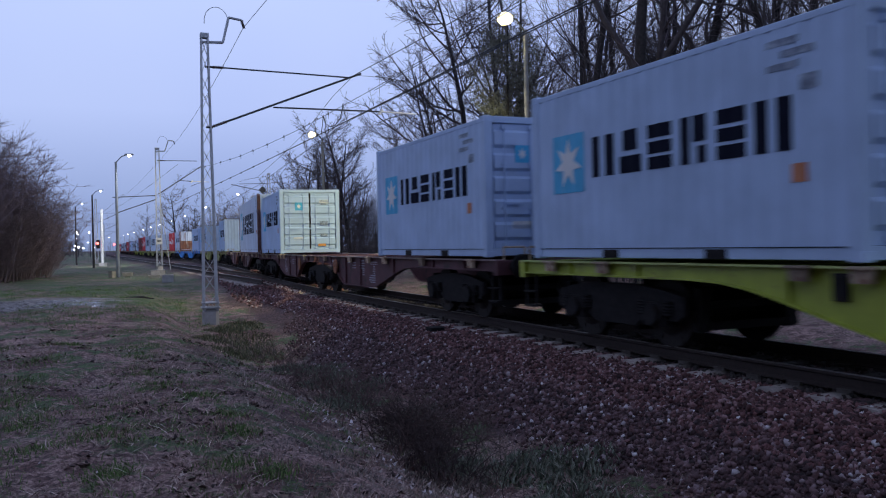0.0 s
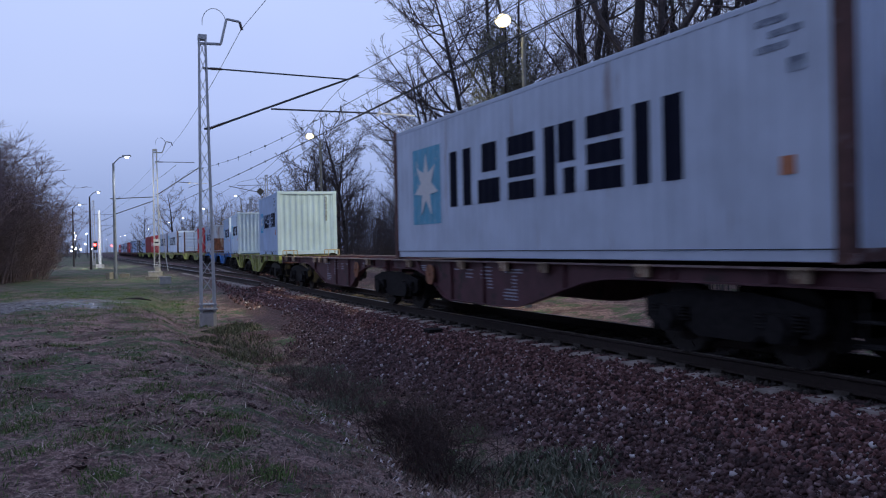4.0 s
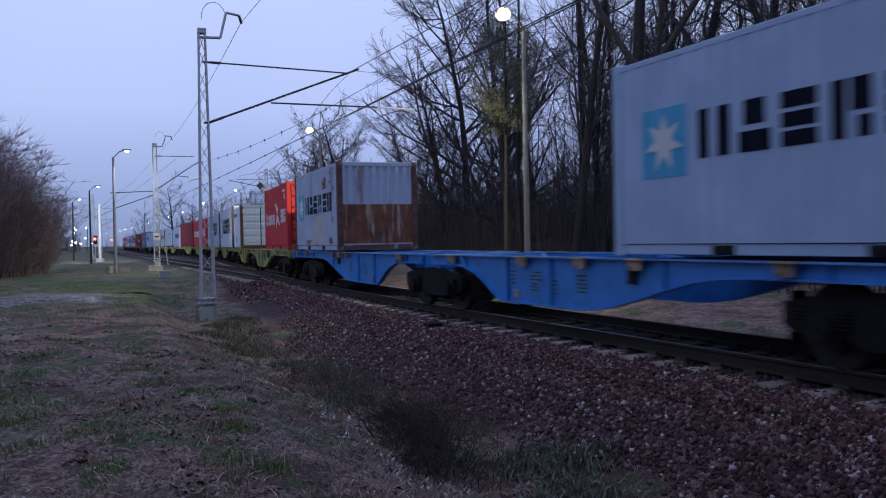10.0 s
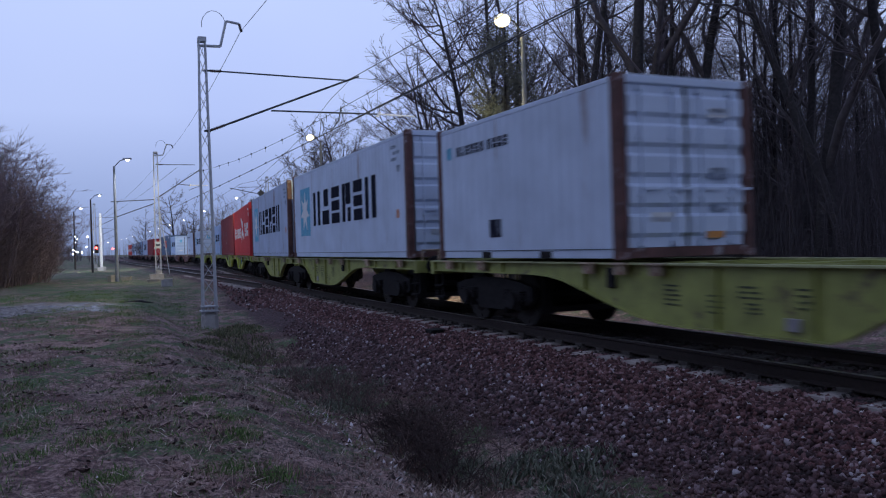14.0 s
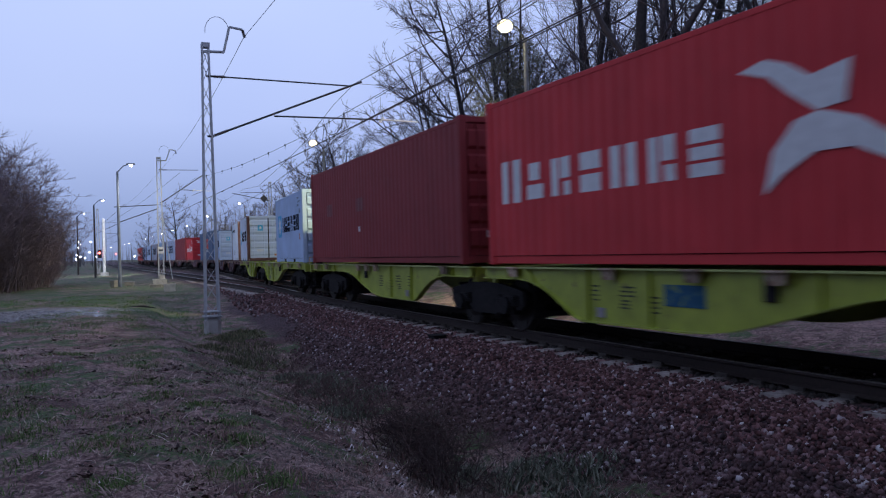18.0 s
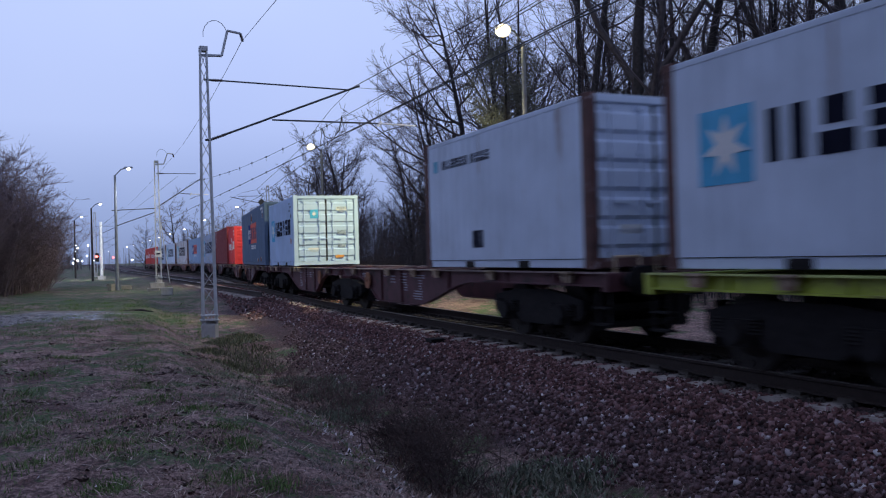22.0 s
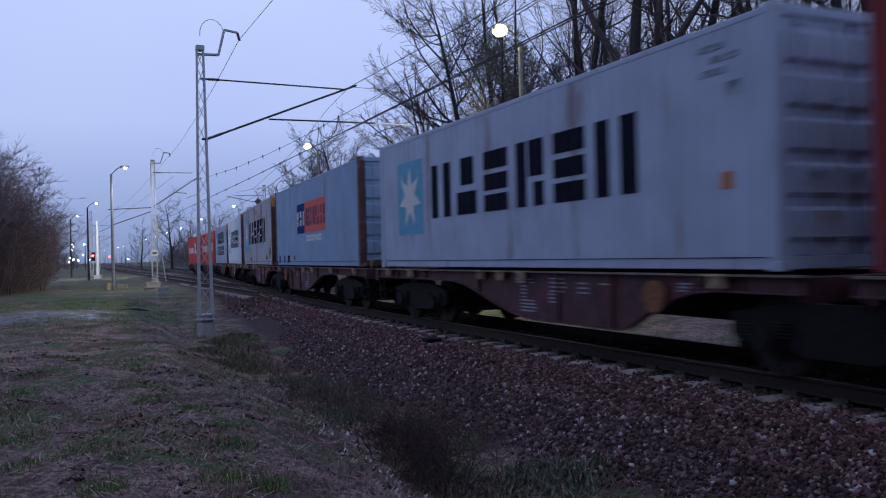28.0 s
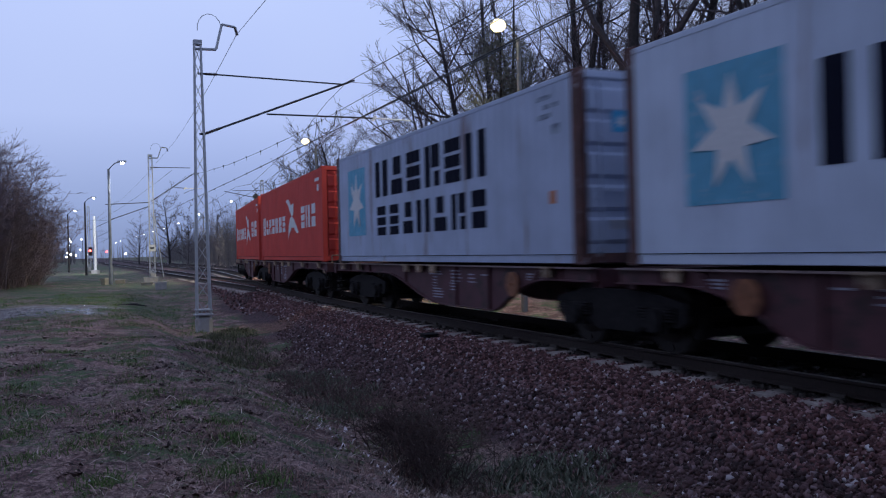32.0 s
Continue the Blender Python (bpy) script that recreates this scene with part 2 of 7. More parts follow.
def straight_line(s, lat=0.0):
    """The left station track: it goes straight on where the train's track bends."""
    x0, y0, h0 = on_line(22, 0)
    h = -0.418
    d = s - 22
    return (x0 + d * math.sin(h) + lat * math.cos(h), y0 + d * math.cos(h) - lat * math.sin(h), h)


def right_line(s, lat=0.0):
    """A further station track, right of the train's."""
    return on_line(s, 4.6 + lat)


def lateral_left(x, y):
    x0, y0, h = straight_line(22)
    return (x - x0) * math.cos(h) - (y - y0) * math.sin(h)


def bed_shift(s):
    """How far the foot of the ballast draws in along the line."""
    return -0.1 * smooth(7, 12, s) - 0.25 * smooth(11, 15, s) + 1.25 * smooth(17, 25, s)


def ground_z(x, y, rough=True):
    """Height of the ground: trackbed, ditch and grass."""
    x, y = np.asarray(x, float), np.asarray(y, float)
    s, lat = line_coords(x, y)
    left = lateral_left(x, y)
    prof = np.interp(lat, [-60, -14, -8.5, -6.7, -6.2, -5.5, -4.8, -4.3, -3.7, -3.2, -2.0, -1.6, -1.4, -1.2, 1.5, 2.0, 3.4, 6, 12, 60],
                     [-0.35, -0.4, -0.24, -0.30, -0.38, -0.68, -0.98, -1.07, -1.02, -0.88, -0.27, -0.235, -0.255, -0.215, -0.215, -0.25, -0.75, -0.45, -0.35, -0.2])
    # the ditch ends in a low earth bank at the mast
    bank = smooth(17.5, 22.5, s + 0.5 * np.sin(lat * 2.0))
    prof = np.where(lat < -1.5, prof * (1 - bank) + np.maximum(prof, -0.64) * bank, prof)
    flat = np.interp(left, [-60, -6, -4.0, -2.2, -1.4, 30], [-0.45, -0.35, -0.42, -0.24, -0.215, -0.215])
    far = np.interp(lat, [1.5, 3, 12, 60], [0, 0, -0.1, 0.1])
    w = smooth(30, 48, s)
    z = prof * (1 - w) + (flat + far) * w
    if rough:
        off = smooth(1.9, 3.2, np.abs(lat))
        z = z + off * (0.05 * np.sin(x * 1.3 + 0.7 * y) * np.sin(0.9 * y - 0.4 * x) + 0.03 * np.sin(3.1 * x + 1.0) * np.sin(2.7 * y + 0.5 * x)
                       + 0.016 * np.sin(9.1 * x + 2.3 * np.sin(5.3 * y)) * np.sin(8.3 * y + 1.9 * np.sin(6.1 * x)) + 0.008 * np.sin(23 * x + 3 * np.sin(13 * y)) * np.sin(21 * y + 2 * np.sin(17 * x)))
    return z


def ground_material():
    m = bpy.data.materials.new("grass_soil_and_ballast")
    m.use_nodes = True
    n, l = m.node_tree.nodes, m.node_tree.links
    b = n["Principled BSDF"]
    b.inputs["Roughness"].default_value = 0.95
    tc = n.new("ShaderNodeTexCoord")

    def tex(scale, detail=8, rough=0.6):
        t = n.new("ShaderNodeTexNoise")
        t.inputs["Scale"].default_value, t.inputs["Detail"].default_value, t.inputs["Roughness"].default_value = scale, detail, rough
        l.new(tc.outputs["Object"], t.inputs["Vector"])
        return t.outputs["Fac"]

    def ramp2(fac, p0, c0, p1, c1):
        r = n.new("ShaderNodeValToRGB")
        r.color_ramp.elements[0].position, r.color_ramp.elements[0].color = p0, (*c0, 1)
        r.color_ramp.elements[1].position, r.color_ramp.elements[1].color = p1, (*c1, 1)
        l.new(fac, r.inputs[0])
        return r.outputs[0]

    def mix(fac, a, c, mode="MIX"):
        x = n.new("ShaderNodeMixRGB")
        x.blend_type = mode
        if isinstance(fac, float):
            x.inputs[0].default_value = fac
        else:
            l.new(fac, x.inputs[0])
        l.new(a, x.inputs[1])
        l.new(c, x.inputs[2])
        return x.outputs[0]

    soil = ramp2(tex(1.7, 10, 0.72), 0.44, (0.065, 0.033, 0.034), 0.56, (0.42, 0.245, 0.225))
    straw = ramp2(tex(18, 9, 0.85), 0.46, (0.040, 0.022, 0.024), 0.55, (0.66, 0.455, 0.385))
    dry = mix(0.55, soil, straw)
    dry = mix(ramp2(tex(4.2, 9, 0.75), 0.50, (0, 0, 0), 0.57, (0.85, 0.85, 0.85)), dry, ramp2(tex(48, 4, 0.7), 0.42, (0.03, 0.016, 0.016), 0.62, (0.18, 0.092, 0.08)))
    dry = mix(ramp2(tex(2.1, 10, 0.8), 0.54, (0, 0, 0), 0.60, (0.9, 0.9, 0.9)), dry, ramp2(tex(40, 5, 0.7), 0.42, (0.10, 0.07, 0.06), 0.6, (0.52, 0.38, 0.32)))
    dry = mix(ramp2(tex(0.85, 9, 0.75), 0.515, (0, 0, 0), 0.55, (0.92, 0.92, 0.92)), dry, ramp2(tex(30, 6, 0.75), 0.44, (0.026, 0.013, 0.013), 0.60, (0.20, 0.10, 0.086)))
    green = ramp2(tex(19, 8, 0.8), 0.42, (0.026, 0.036, 0.018), 0.60, (0.11, 0.20, 0.062))
    patchy = n.new("ShaderNodeMath")
    patchy.operation = "ADD"
    l.new(ramp2(tex(0.95, 10, 0.78), 0.515, (0, 0, 0), 0.565, (0.92, 0.92, 0.92)), patchy.inputs[0])
    att0 = n.new("ShaderNodeAttribute")
    att0.attribute_name = "bed"
    sep0 = n.new("ShaderNodeSeparateColor")
    l.new(att0.outputs["Color"], sep0.inputs[0])
    l.new(sep0.outputs[2], patchy.inputs[1])
    patchy.use_clamp = True
    grass = mix(patchy.outputs[0], dry, green)
    vor = n.new("ShaderNodeTexVoronoi")
    vor.inputs["Scale"].default_value = 17
    l.new(tc.outputs["Object"], vor.inputs["Vector"])
    stone = ramp2(vor.outputs["Color"], 0.1, (0.05, 0.025, 0.028), 0.9, (0.19, 0.105, 0.115))
    stone = mix(ramp2(vor.outputs["Distance"], 0.25, (1, 1, 1), 0.6, (0.25, 0.22, 0.22)), stone, stone, "MULTIPLY")
    att = n.new("ShaderNodeAttribute")
    att.attribute_name = "bed"
    sep = n.new("ShaderNodeSeparateColor")
    l.new(att.outputs["Color"], sep.inputs[0])
    col = mix(sep.outputs[0], grass, stone)
    pools = n.new("ShaderNodeMath")
    pools.operation = "MULTIPLY"
    l.new(sep.outputs[1], pools.inputs[0])
    l.new(ramp2(tex(3.2, 8, 0.75), 0.47, (0, 0, 0), 0.53, (1, 1, 1)), pools.inputs[1])
    sandy = n.new("ShaderNodeMixRGB")
    l.new(sep.outputs[1], sandy.inputs[0])
    l.new(col, sandy.inputs[1])
    l.new(ramp2(tex(9, 8, 0.8), 0.42, (0.07, 0.062, 0.062), 0.60, (0.34, 0.31, 0.31)), sandy.inputs[2])
    col = sandy.outputs[0]
    wet = n.new("ShaderNodeMixRGB")
    l.new(pools.outputs[0], wet.inputs[0])
    l.new(col, wet.inputs[1])
    wet.inputs[2].default_value = (0.11, 0.105, 0.105, 1)
    l.new(wet.outputs[0], b.inputs["Base Color"])
    gloss = n.new("ShaderNodeMapRange")
    gloss.inputs["To Min"].default_value, gloss.inputs["To Max"].default_value = 0.95, 0.13
    l.new(pools.outputs[0], gloss.inputs["Value"])
    l.new(gloss.outputs[0], b.inputs["Roughness"])
    bp = n.new("ShaderNodeBump")
    bp.inputs["Strength"].default_value, bp.inputs["Distance"].default_value = 0.9, 0.05
    l.new(tex(20, 6, 0.7), bp.inputs["Height"])
    flat = n.new("ShaderNodeMapRange")
    flat.inputs["To Min"].default_value, flat.inputs["To Max"].default_value = 0.9, 0.2
    l.new(pools.outputs[0], flat.inputs["Value"])
    l.new(flat.outputs[0], bp.inputs["Strength"])
    l.new(bp.outputs[0], b.inputs["Normal"])
    return m


def build_ground():
    # polar sheet round the camera's foot: fine near, wide far off
    radii = np.r_[np.arange(0.0, 4, 0.4), np.arange(4, 13, 0.085), np.arange(13, 16, 0.2), np.arange(16, 45, 0.6), np.arange(45, 140, 3.0), np.geomspace(140, 4000, 24)]
    a0, a1 = radians(-60), radians(60)
    ang = np.r_[np.linspace(a0, a1, 330), np.linspace(a1, a0 + 2 * math.pi, 40)[1:-1]]
    rr, aa = np.meshgrid(radii, ang, indexing="ij")
    x, y = rr * np.sin(aa), rr * np.cos(aa)
    z = ground_z(x, y)
    z = np.where(rr > 200, np.maximum(z, -0.6), z)
    nr, na = rr.shape
    verts = np.c_[x.ravel(), y.ravel(), z.ravel()]
    idx = np.arange(nr * na).reshape(nr, na)
    faces = []
    for j in range(na):
        k = (j + 1) % na
        for i in range(nr - 1):
            faces.append((idx[i, j], idx[i + 1, j], idx[i + 1, k], idx[i, k]))
    me = mesh_from("ground", verts, [tuple(int(v) for v in f) for f in faces], ground_material())
    s, lat = line_coords(verts[:, 0], verts[:, 1])
    left = lateral_left(verts[:, 0], verts[:, 1])
    edge = 0.25 * np.sin(verts[:, 0] * 2.1) + 0.2 * np.sin(verts[:, 1] * 3.3)
    near_bed = smooth(-3.35, -2.95, lat + edge * 0.6 - np.minimum(bed_shift(s), 0.0) + 0.25 * smooth(18, 22, s)) * (1 - smooth(2.6, 3.4, lat))
    far_bed = smooth(-2.2, -1.6, left + 0.6 * edge) * (1 - smooth(6.5, 8.5, lat))
    w = smooth(30, 46, s)
    bed = near_bed * (1 - w) + far_bed * w
    px, py = verts[:, 0] + 14.6, verts[:, 1] - 26.2
    wet = (1 - smooth(0.5, 1.1, (px / 4.2) ** 2 + (py / 3.7) ** 2 + 0.35 * np.sin(px * 2) * np.sin(py * 3)))
    gx, gy = verts[:, 0], verts[:, 1]
    lush = 0.8 * smooth(22, 28, gy) * (1 - smooth(-9.5, -6.5, gx + 0.28 * (gy - 25))) * (0.6 + 0.4 * np.sin(gx * 0.8) * np.sin(gy * 0.6))
    att = me.color_attributes.new("bed", "FLOAT_COLOR", "POINT")
    att.data.foreach_set("color", np.c_[bed, wet, lush, 0 * bed + 1].astype(np.float32).ravel())
    me.polygons.foreach_set("use_smooth", [True] * len(me.polygons))
    g = part("ground", me, None)
    return tagged(g, "patchy dry grass, bare soil and reddish track ballast at dusk", "ground", kind="structure")


build_ground()


# ---------- tracks ----------
RAIL_PROFILE = ((-0.07, -0.17), (0.07, -0.17), (0.07, -0.155), (0.012, -0.135), (0.012, -0.045), (0.036, -0.03), (0.036, -0.004),
                (0.028, 0.0), (-0.028, 0.0), (-0.036, -0.004), (-0.036, -0.03), (-0.012, -0.045), (-0.012, -0.135), (-0.07, -0.155))
HEAD_PROFILE = ((-0.030, -0.004), (0.030, -0.004), (0.030, 0.003), (-0.030, 0.003))


def sleeper_mesh():
    bm = bmesh.new()
    prism(bm, [(-0.14, -0.40), (0.14, -0.40), (0.125, -0.21), (0.10, -0.185), (-0.10, -0.185), (-0.125, -0.21)], -1.3, 1.3)
    for sx in (-0.7535, 0.7535):
        box(bm, sx - 0.13, -0.09, -0.186, sx - 0.08, 0.09, -0.145)
        box(bm, sx + 0.08, -0.09, -0.186, sx + 0.13, 0.09, -0.145)
    me = bpy.data.meshes.new("sleeper")
    bm.to_mesh(me)
    bm.free()
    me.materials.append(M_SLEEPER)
    return me


SLEEPER = sleeper_mesh()
SLEEPER_FAR = SLEEPER.copy()
SLEEPER_FAR.materials[0] = M_SLEEPER_FAR


def build_track(name, line, s0, s1, near, label):
    top = tagged(empty(name), label, "railway track", kind="structure")
    for side in (-0.7535, 0.7535):
        rail = sweep("rail", RAIL_PROFILE, s0, s1, 2.0, M_RAIL, side, top, "rusty rail with a polished head", line)
        sweep("rail_head", HEAD_PROFILE, s0, s1, 2.0, M_RAILTOP, side, rail, "", line)
    n = 0
    rest = bmesh.new()
    rng = random.Random(len(name))
    for i in range(int((s1 - s0) / 0.6)):
        s = s0 + 0.6 * i
        x, y, h = line(s, rng.uniform(-0.03, 0.03))
        m = pose(x, y, rng.uniform(-0.012, 0.012), 0, 0, -math.degrees(h) + rng.uniform(-0.8, 0.8))
        if near[0] <= s <= near[1] and n < 290:
            part("sleeper", SLEEPER if line is on_line or s < 62 else SLEEPER_FAR, None, top, "", m if line is on_line else m @ pose(0, 0, -0.007))
            n += 1
        elif s < 220:
            bmesh.ops.create_cube(rest, size=1.0, matrix=m @ pose(0, 0, -0.29) @ Matrix.Diagonal((2.6, 0.25, 0.2, 1)))
    if rest.verts:
        tagged(part("far_sleepers", rest, M_SLEEPER_FAR, top), kind="stuff")
    else:
        rest.free()
    return top


build_track("track_main", on_line, -14, 480, (-6, 80), "railway track on concrete sleepers in reddish ballast")
build_track("track_left", lambda s, lat=0.0: straight_line(s, lat), 36, 480, (36, 110), "straight station track on concrete sleepers beside the main line")
build_track("track_right", right_line, 84, 480, (84, 120), "far station track on concrete sleepers")


# ---------- the train ----------
CONT_Z = 1.177
SLOT = 12.192
GAP_JOINT, GAP_WAGON = 1.0768, 1.6465
PITCH = 2 * SLOT + GAP_JOINT + GAP_WAGON
FIRST = 12.9675
RUN_T = (0, 1.5, 3, 5.5, 7, 8.5, 10, 11.5, 13, 14.5, 16.5, 17, 18, 19.5, 20, 21, 22.5, 24, 25.5, 27.5, 28, 29, 30.5, 32)
RUN_D = (0, -0.05, 0.02, -0.17, -0.15, 0.11, 0.0, 0.15, 0.19, 0.05, 0.14, 0.09, -0.06, -0.16, -0.16, -0.17, -0.27, 0.03, -0.07, 0.25, 0.25, 0.15, 0.01, -0.26)


def run(t):
    """Metres that the train has gone at t seconds."""
    return 8.34938 * t + 0.0797311 * t * t - 0.000223786 * t ** 3 - float(np.interp(t, RUN_T, RUN_D))


PAINTS = {
    "green": material("yellow_green_wagon_paint", (0.36, 0.42, 0.045), 0.5, 0, 0.3, 3, patch=(0.16, 0.13, 0.04), patch_scale=2.6, patch_at=0.60, bump=0.08),
    "olive": material("dull_olive_wagon_paint", (0.33, 0.35, 0.09), 0.6, 0, 0.35, 3, patch=(0.13, 0.1, 0.05), patch_scale=2.2, patch_at=0.56, bump=0.08),
    "brown": material("dark_brown_wagon_paint", (0.10, 0.032, 0.042), 0.7, 0, 0.4, 3, patch=(0.03, 0.017, 0.017), patch_scale=2.2, patch_at=0.55, bump=0.08),
    "blue": material("bright_blue_wagon_paint", (0.02, 0.23, 0.68), 0.5, 0, 0.25, 3, patch=(0.03, 0.06, 0.13), patch_scale=2.4, patch_at=0.60, bump=0.08),
}
# Lighter copies of the paints: the sky's gleam on the top flanges.
EDGES = {
    "green": material("skylit_yellow_green_flange", (0.44, 0.50, 0.16), 0.5, 0.1, 0.4, 5, patch=(0.30, 0.27, 0.20), patch_scale=3),
    "olive": material("skylit_olive_flange", (0.42, 0.43, 0.20), 0.5, 0.1, 0.4, 5, patch=(0.28, 0.24, 0.18), patch_scale=3),
    "brown": material("skylit_brown_flange", (0.26, 0.185, 0.18), 0.5, 0.1, 0.5, 5, patch=(0.12, 0.06, 0.055), patch_scale=3, patch_at=0.56),
    "blue": material("skylit_blue_flange", (0.12, 0.32, 0.68), 0.5, 0.1, 0.4, 5, patch=(0.22, 0.24, 0.30), patch_scale=3),
}
MESHES = {}


def shared(key, make, mat):
    """A mesh kept under a key, so that alike parts share it."""
    if key not in MESHES:
        bm = make()
        me = bpy.data.meshes.new(key[0])
        bm.to_mesh(me)
        bm.free()
        if mat is not None:
            me.materials.append(mat)
        MESHES[key] = me
    return MESHES[key]


def girder_outline():
    """Side girder, y from the outer end of the deck: fish-bellied between the bogies."""
    low = [(-0.42, 0.93), (3.6, 0.93), (4.1, 0.91), (4.55, 0.85), (5.1, 0.72), (5.7, 0.56), (6.3, 0.42), (6.7, 0.365), (7.1, 0.34), (9.35, 0.34), (9.6, 0.41), (9.85, 0.54), (10.15, 0.69), (10.5, 0.82), (10.85, 0.90),
           (11.2, 0.93), (12.45, 0.93)]
    return low + [(12.45, 1.12), (-0.42, 1.12)]


def girder(flip):
    bm = bmesh.new()
    out = girder_outline()
    prism(bm, out, -0.012, 0.012)
    low = out[:-2]
    for (y0, z0), (y1, z1) in zip(low[:-1], low[1:]):
        prism(bm, [(y0, z0), (y1, z1), (y1, z1 + 0.022), (y0, z0 + 0.022)], -0.07, 0.06)
    return bm


RIBS = ((1.0, 0.945), (2.6, 0.945), (5.1, 0.735), (7.8, 0.36), (9.2, 0.36), (11.6, 0.945))


def wheelset():
    bm = bmesh.new()
    for sx in (-1, 1):
        x = sx * 0.75
        for x0, x1, r in ((x - 0.07 * sx, x + 0.062 * sx, 0.46), (x - 0.07 * sx, x - 0.045 * sx, 0.488)):
            bmesh.ops.create_cone(bm, cap_ends=True, segments=28, radius1=r, radius2=r, depth=abs(x1 - x0),
                                  matrix=Matrix.Translation(((x0 + x1) / 2, 0, 0)) @ pose(0, 0, 0, 0, 90, 0))
        bmesh.ops.create_cone(bm, cap_ends=True, segments=16, radius1=0.33, radius2=0.2, depth=0.05, matrix=Matrix.Translation((x + sx * 0.08, 0, 0)) @ pose(0, 0, 0, 0, 90 * sx, 0))
        for a in range(6):
            c, s_ = math.cos(a * 1.047), math.sin(a * 1.047)
            box(bm, x + sx * 0.055, c * 0.38 - 0.03, s_ * 0.38 - 0.03, x + sx * 0.072, c * 0.38 + 0.03, s_ * 0.38 + 0.03)
    rod(bm, (-1.0, 0, 0), (1.0, 0, 0), 0.085, n=12)
    return bm


def bogie_frame():
    return B((-0.95, -0.25, 0.42, 0.95, 0.25, 0.74), (-0.25, -0.3, 0.73, 0.25, 0.3, 0.86))


def side_frame(sx):
    prof = [(-1.42, 0.46), (-1.3, 0.38), (-0.64, 0.38), (-0.46, 0.27), (0.46, 0.27), (0.64, 0.38), (1.3, 0.38), (1.42, 0.46), (1.42, 0.70), (1.0, 0.78), (0.45, 0.84), (-0.45, 0.84), (-1.0, 0.78), (-1.42, 0.70)]
    return prism(bmesh.new(), prof, sx * 1.0 - 0.05, sx * 1.0 + 0.05)


def axle_box(sx):
    bm = bmesh.new()
    bmesh.ops.create_cone(bm, cap_ends=True, segments=14, radius1=0.16, radius2=0.14, depth=0.2, matrix=pose(sx * 1.08, 0, 0.46, 0, 90, 0))
    box(bm, sx * 1.0 - 0.10, -0.21, 0.30, sx * 1.0 + 0.10, 0.21, 0.62)
    return bm


def spring(sx, y):
    def make():
        bm = bmesh.new()
        rings = []
        for k in range(11):
            r_ = 0.078 if k % 2 else 0.055
            rings.append([bm.verts.new((sx * 1.06 + r_ * math.cos(a * 0.785), y + r_ * math.sin(a * 0.785), 0.44 + 0.02 * k)) for a in range(8)])
        for a, b in zip(rings[:-1], rings[1:]):
            for i in range(8):
                bm.faces.new((a[i], a[(i + 1) % 8], b[(i + 1) % 8], b[i]))
        return bm
    return make


WHEELS = []


def add_bogie(top, y, unit):
    frame_ob = part("bogie", shared(("bogie",), bogie_frame, M_DARK), None, top, "near-black bogie", pose(0, y, 0))
    for sx in (-1, 1):
        part("side_frame", shared(("side_frame", sx), lambda: side_frame(sx), M_DARK), None, frame_ob)
        part("end_bar", shared(("end_bar", sx), lambda: B((-0.95, sx * 1.31 - 0.05, 0.52, 0.95, sx * 1.31 + 0.05, 0.62)), M_DARK), None, frame_ob)
        # Dark brake gear added to close the pale gaps between the wheels.
        part("brake_hanger", shared(("brake_hanger", sx), lambda: B((-0.86, sx * 1.46 - 0.04, 0.24, -0.66, sx * 1.46 + 0.04, 0.80), (0.66, sx * 1.46 - 0.04, 0.24, 0.86, sx * 1.46 + 0.04, 0.80), (-0.9, sx * 1.46 - 0.03, 0.26, 0.9, sx * 1.46 + 0.03, 0.36)), M_DARK), None, frame_ob)
        part("brake_beam", shared(("brake_beam", sx), lambda: B((-0.95, sx * 0.36 - 0.05, 0.20, 0.95, sx * 0.36 + 0.05, 0.44)), M_DARK), None, frame_ob)
    for dy in (-0.9, 0.9):
        w = part("wheelset", shared(("wheelset",), wheelset, M_TYRE), None, frame_ob, "dark steel wheelset", pose(0, dy, 0.46))
        WHEELS.append((w, unit))
        for sx in (-1, 1):
            part("axle_box", shared(("axle_box", sx), lambda: axle_box(sx), M_DARK), None, frame_ob, "", pose(0, dy, 0))
            for y in (-0.26, 0.26):
                part("spring", shared(("spring", sx, y), spring(sx, y), M_DARK), None, frame_ob, "", pose(0, dy, 0))
    return frame_ob


def buffers(sx):
    bm = bmesh.new()
    rod(bm, (sx * 0.875, -0.42, 1.02), (sx * 0.875, -0.62, 1.02), 0.10, n=14)
    rod(bm, (sx * 0.875, -0.62, 1.02), (sx * 0.875, -0.74, 1.02), 0.07, n=14)
    bmesh.ops.create_cone(bm, cap_ends=True, segments=18, radius1=0.22, radius2=0.2, depth=0.04, matrix=pose(sx * 0.875, -0.76, 1.02, 90, 0, 0))
    return bm


def brace(y0, y1, sx):
    def make():
        bm = bmesh.new()
        a, b = Vector((-1.08 * sx, y0, 1.128)), Vector((1.08 * sx, y1, 1.128))
        d = (b - a).normalized()
        p = Vector((-d.y, d.x, 0)) * 0.045
        a.z -= 0.006 * (sx > 0)
        b.z -= 0.006 * (sx > 0)
        z = Vector((0, 0, -0.05))
        vs = [bm.verts.new(v) for v in (a - p, a + p, b + p, b - p, a - p + z, a + p + z, b + p + z, b - p + z)]
        for f in ((0, 1, 2, 3), (7, 6, 5, 4), (0, 4, 5, 1), (1, 5, 6, 2), (2, 6, 7, 3), (3, 7, 4, 0)):
            bm.faces.new([vs[i] for i in f])
        bmesh.ops.recalc_face_normals(bm, faces=bm.faces)
        return bm
    return make


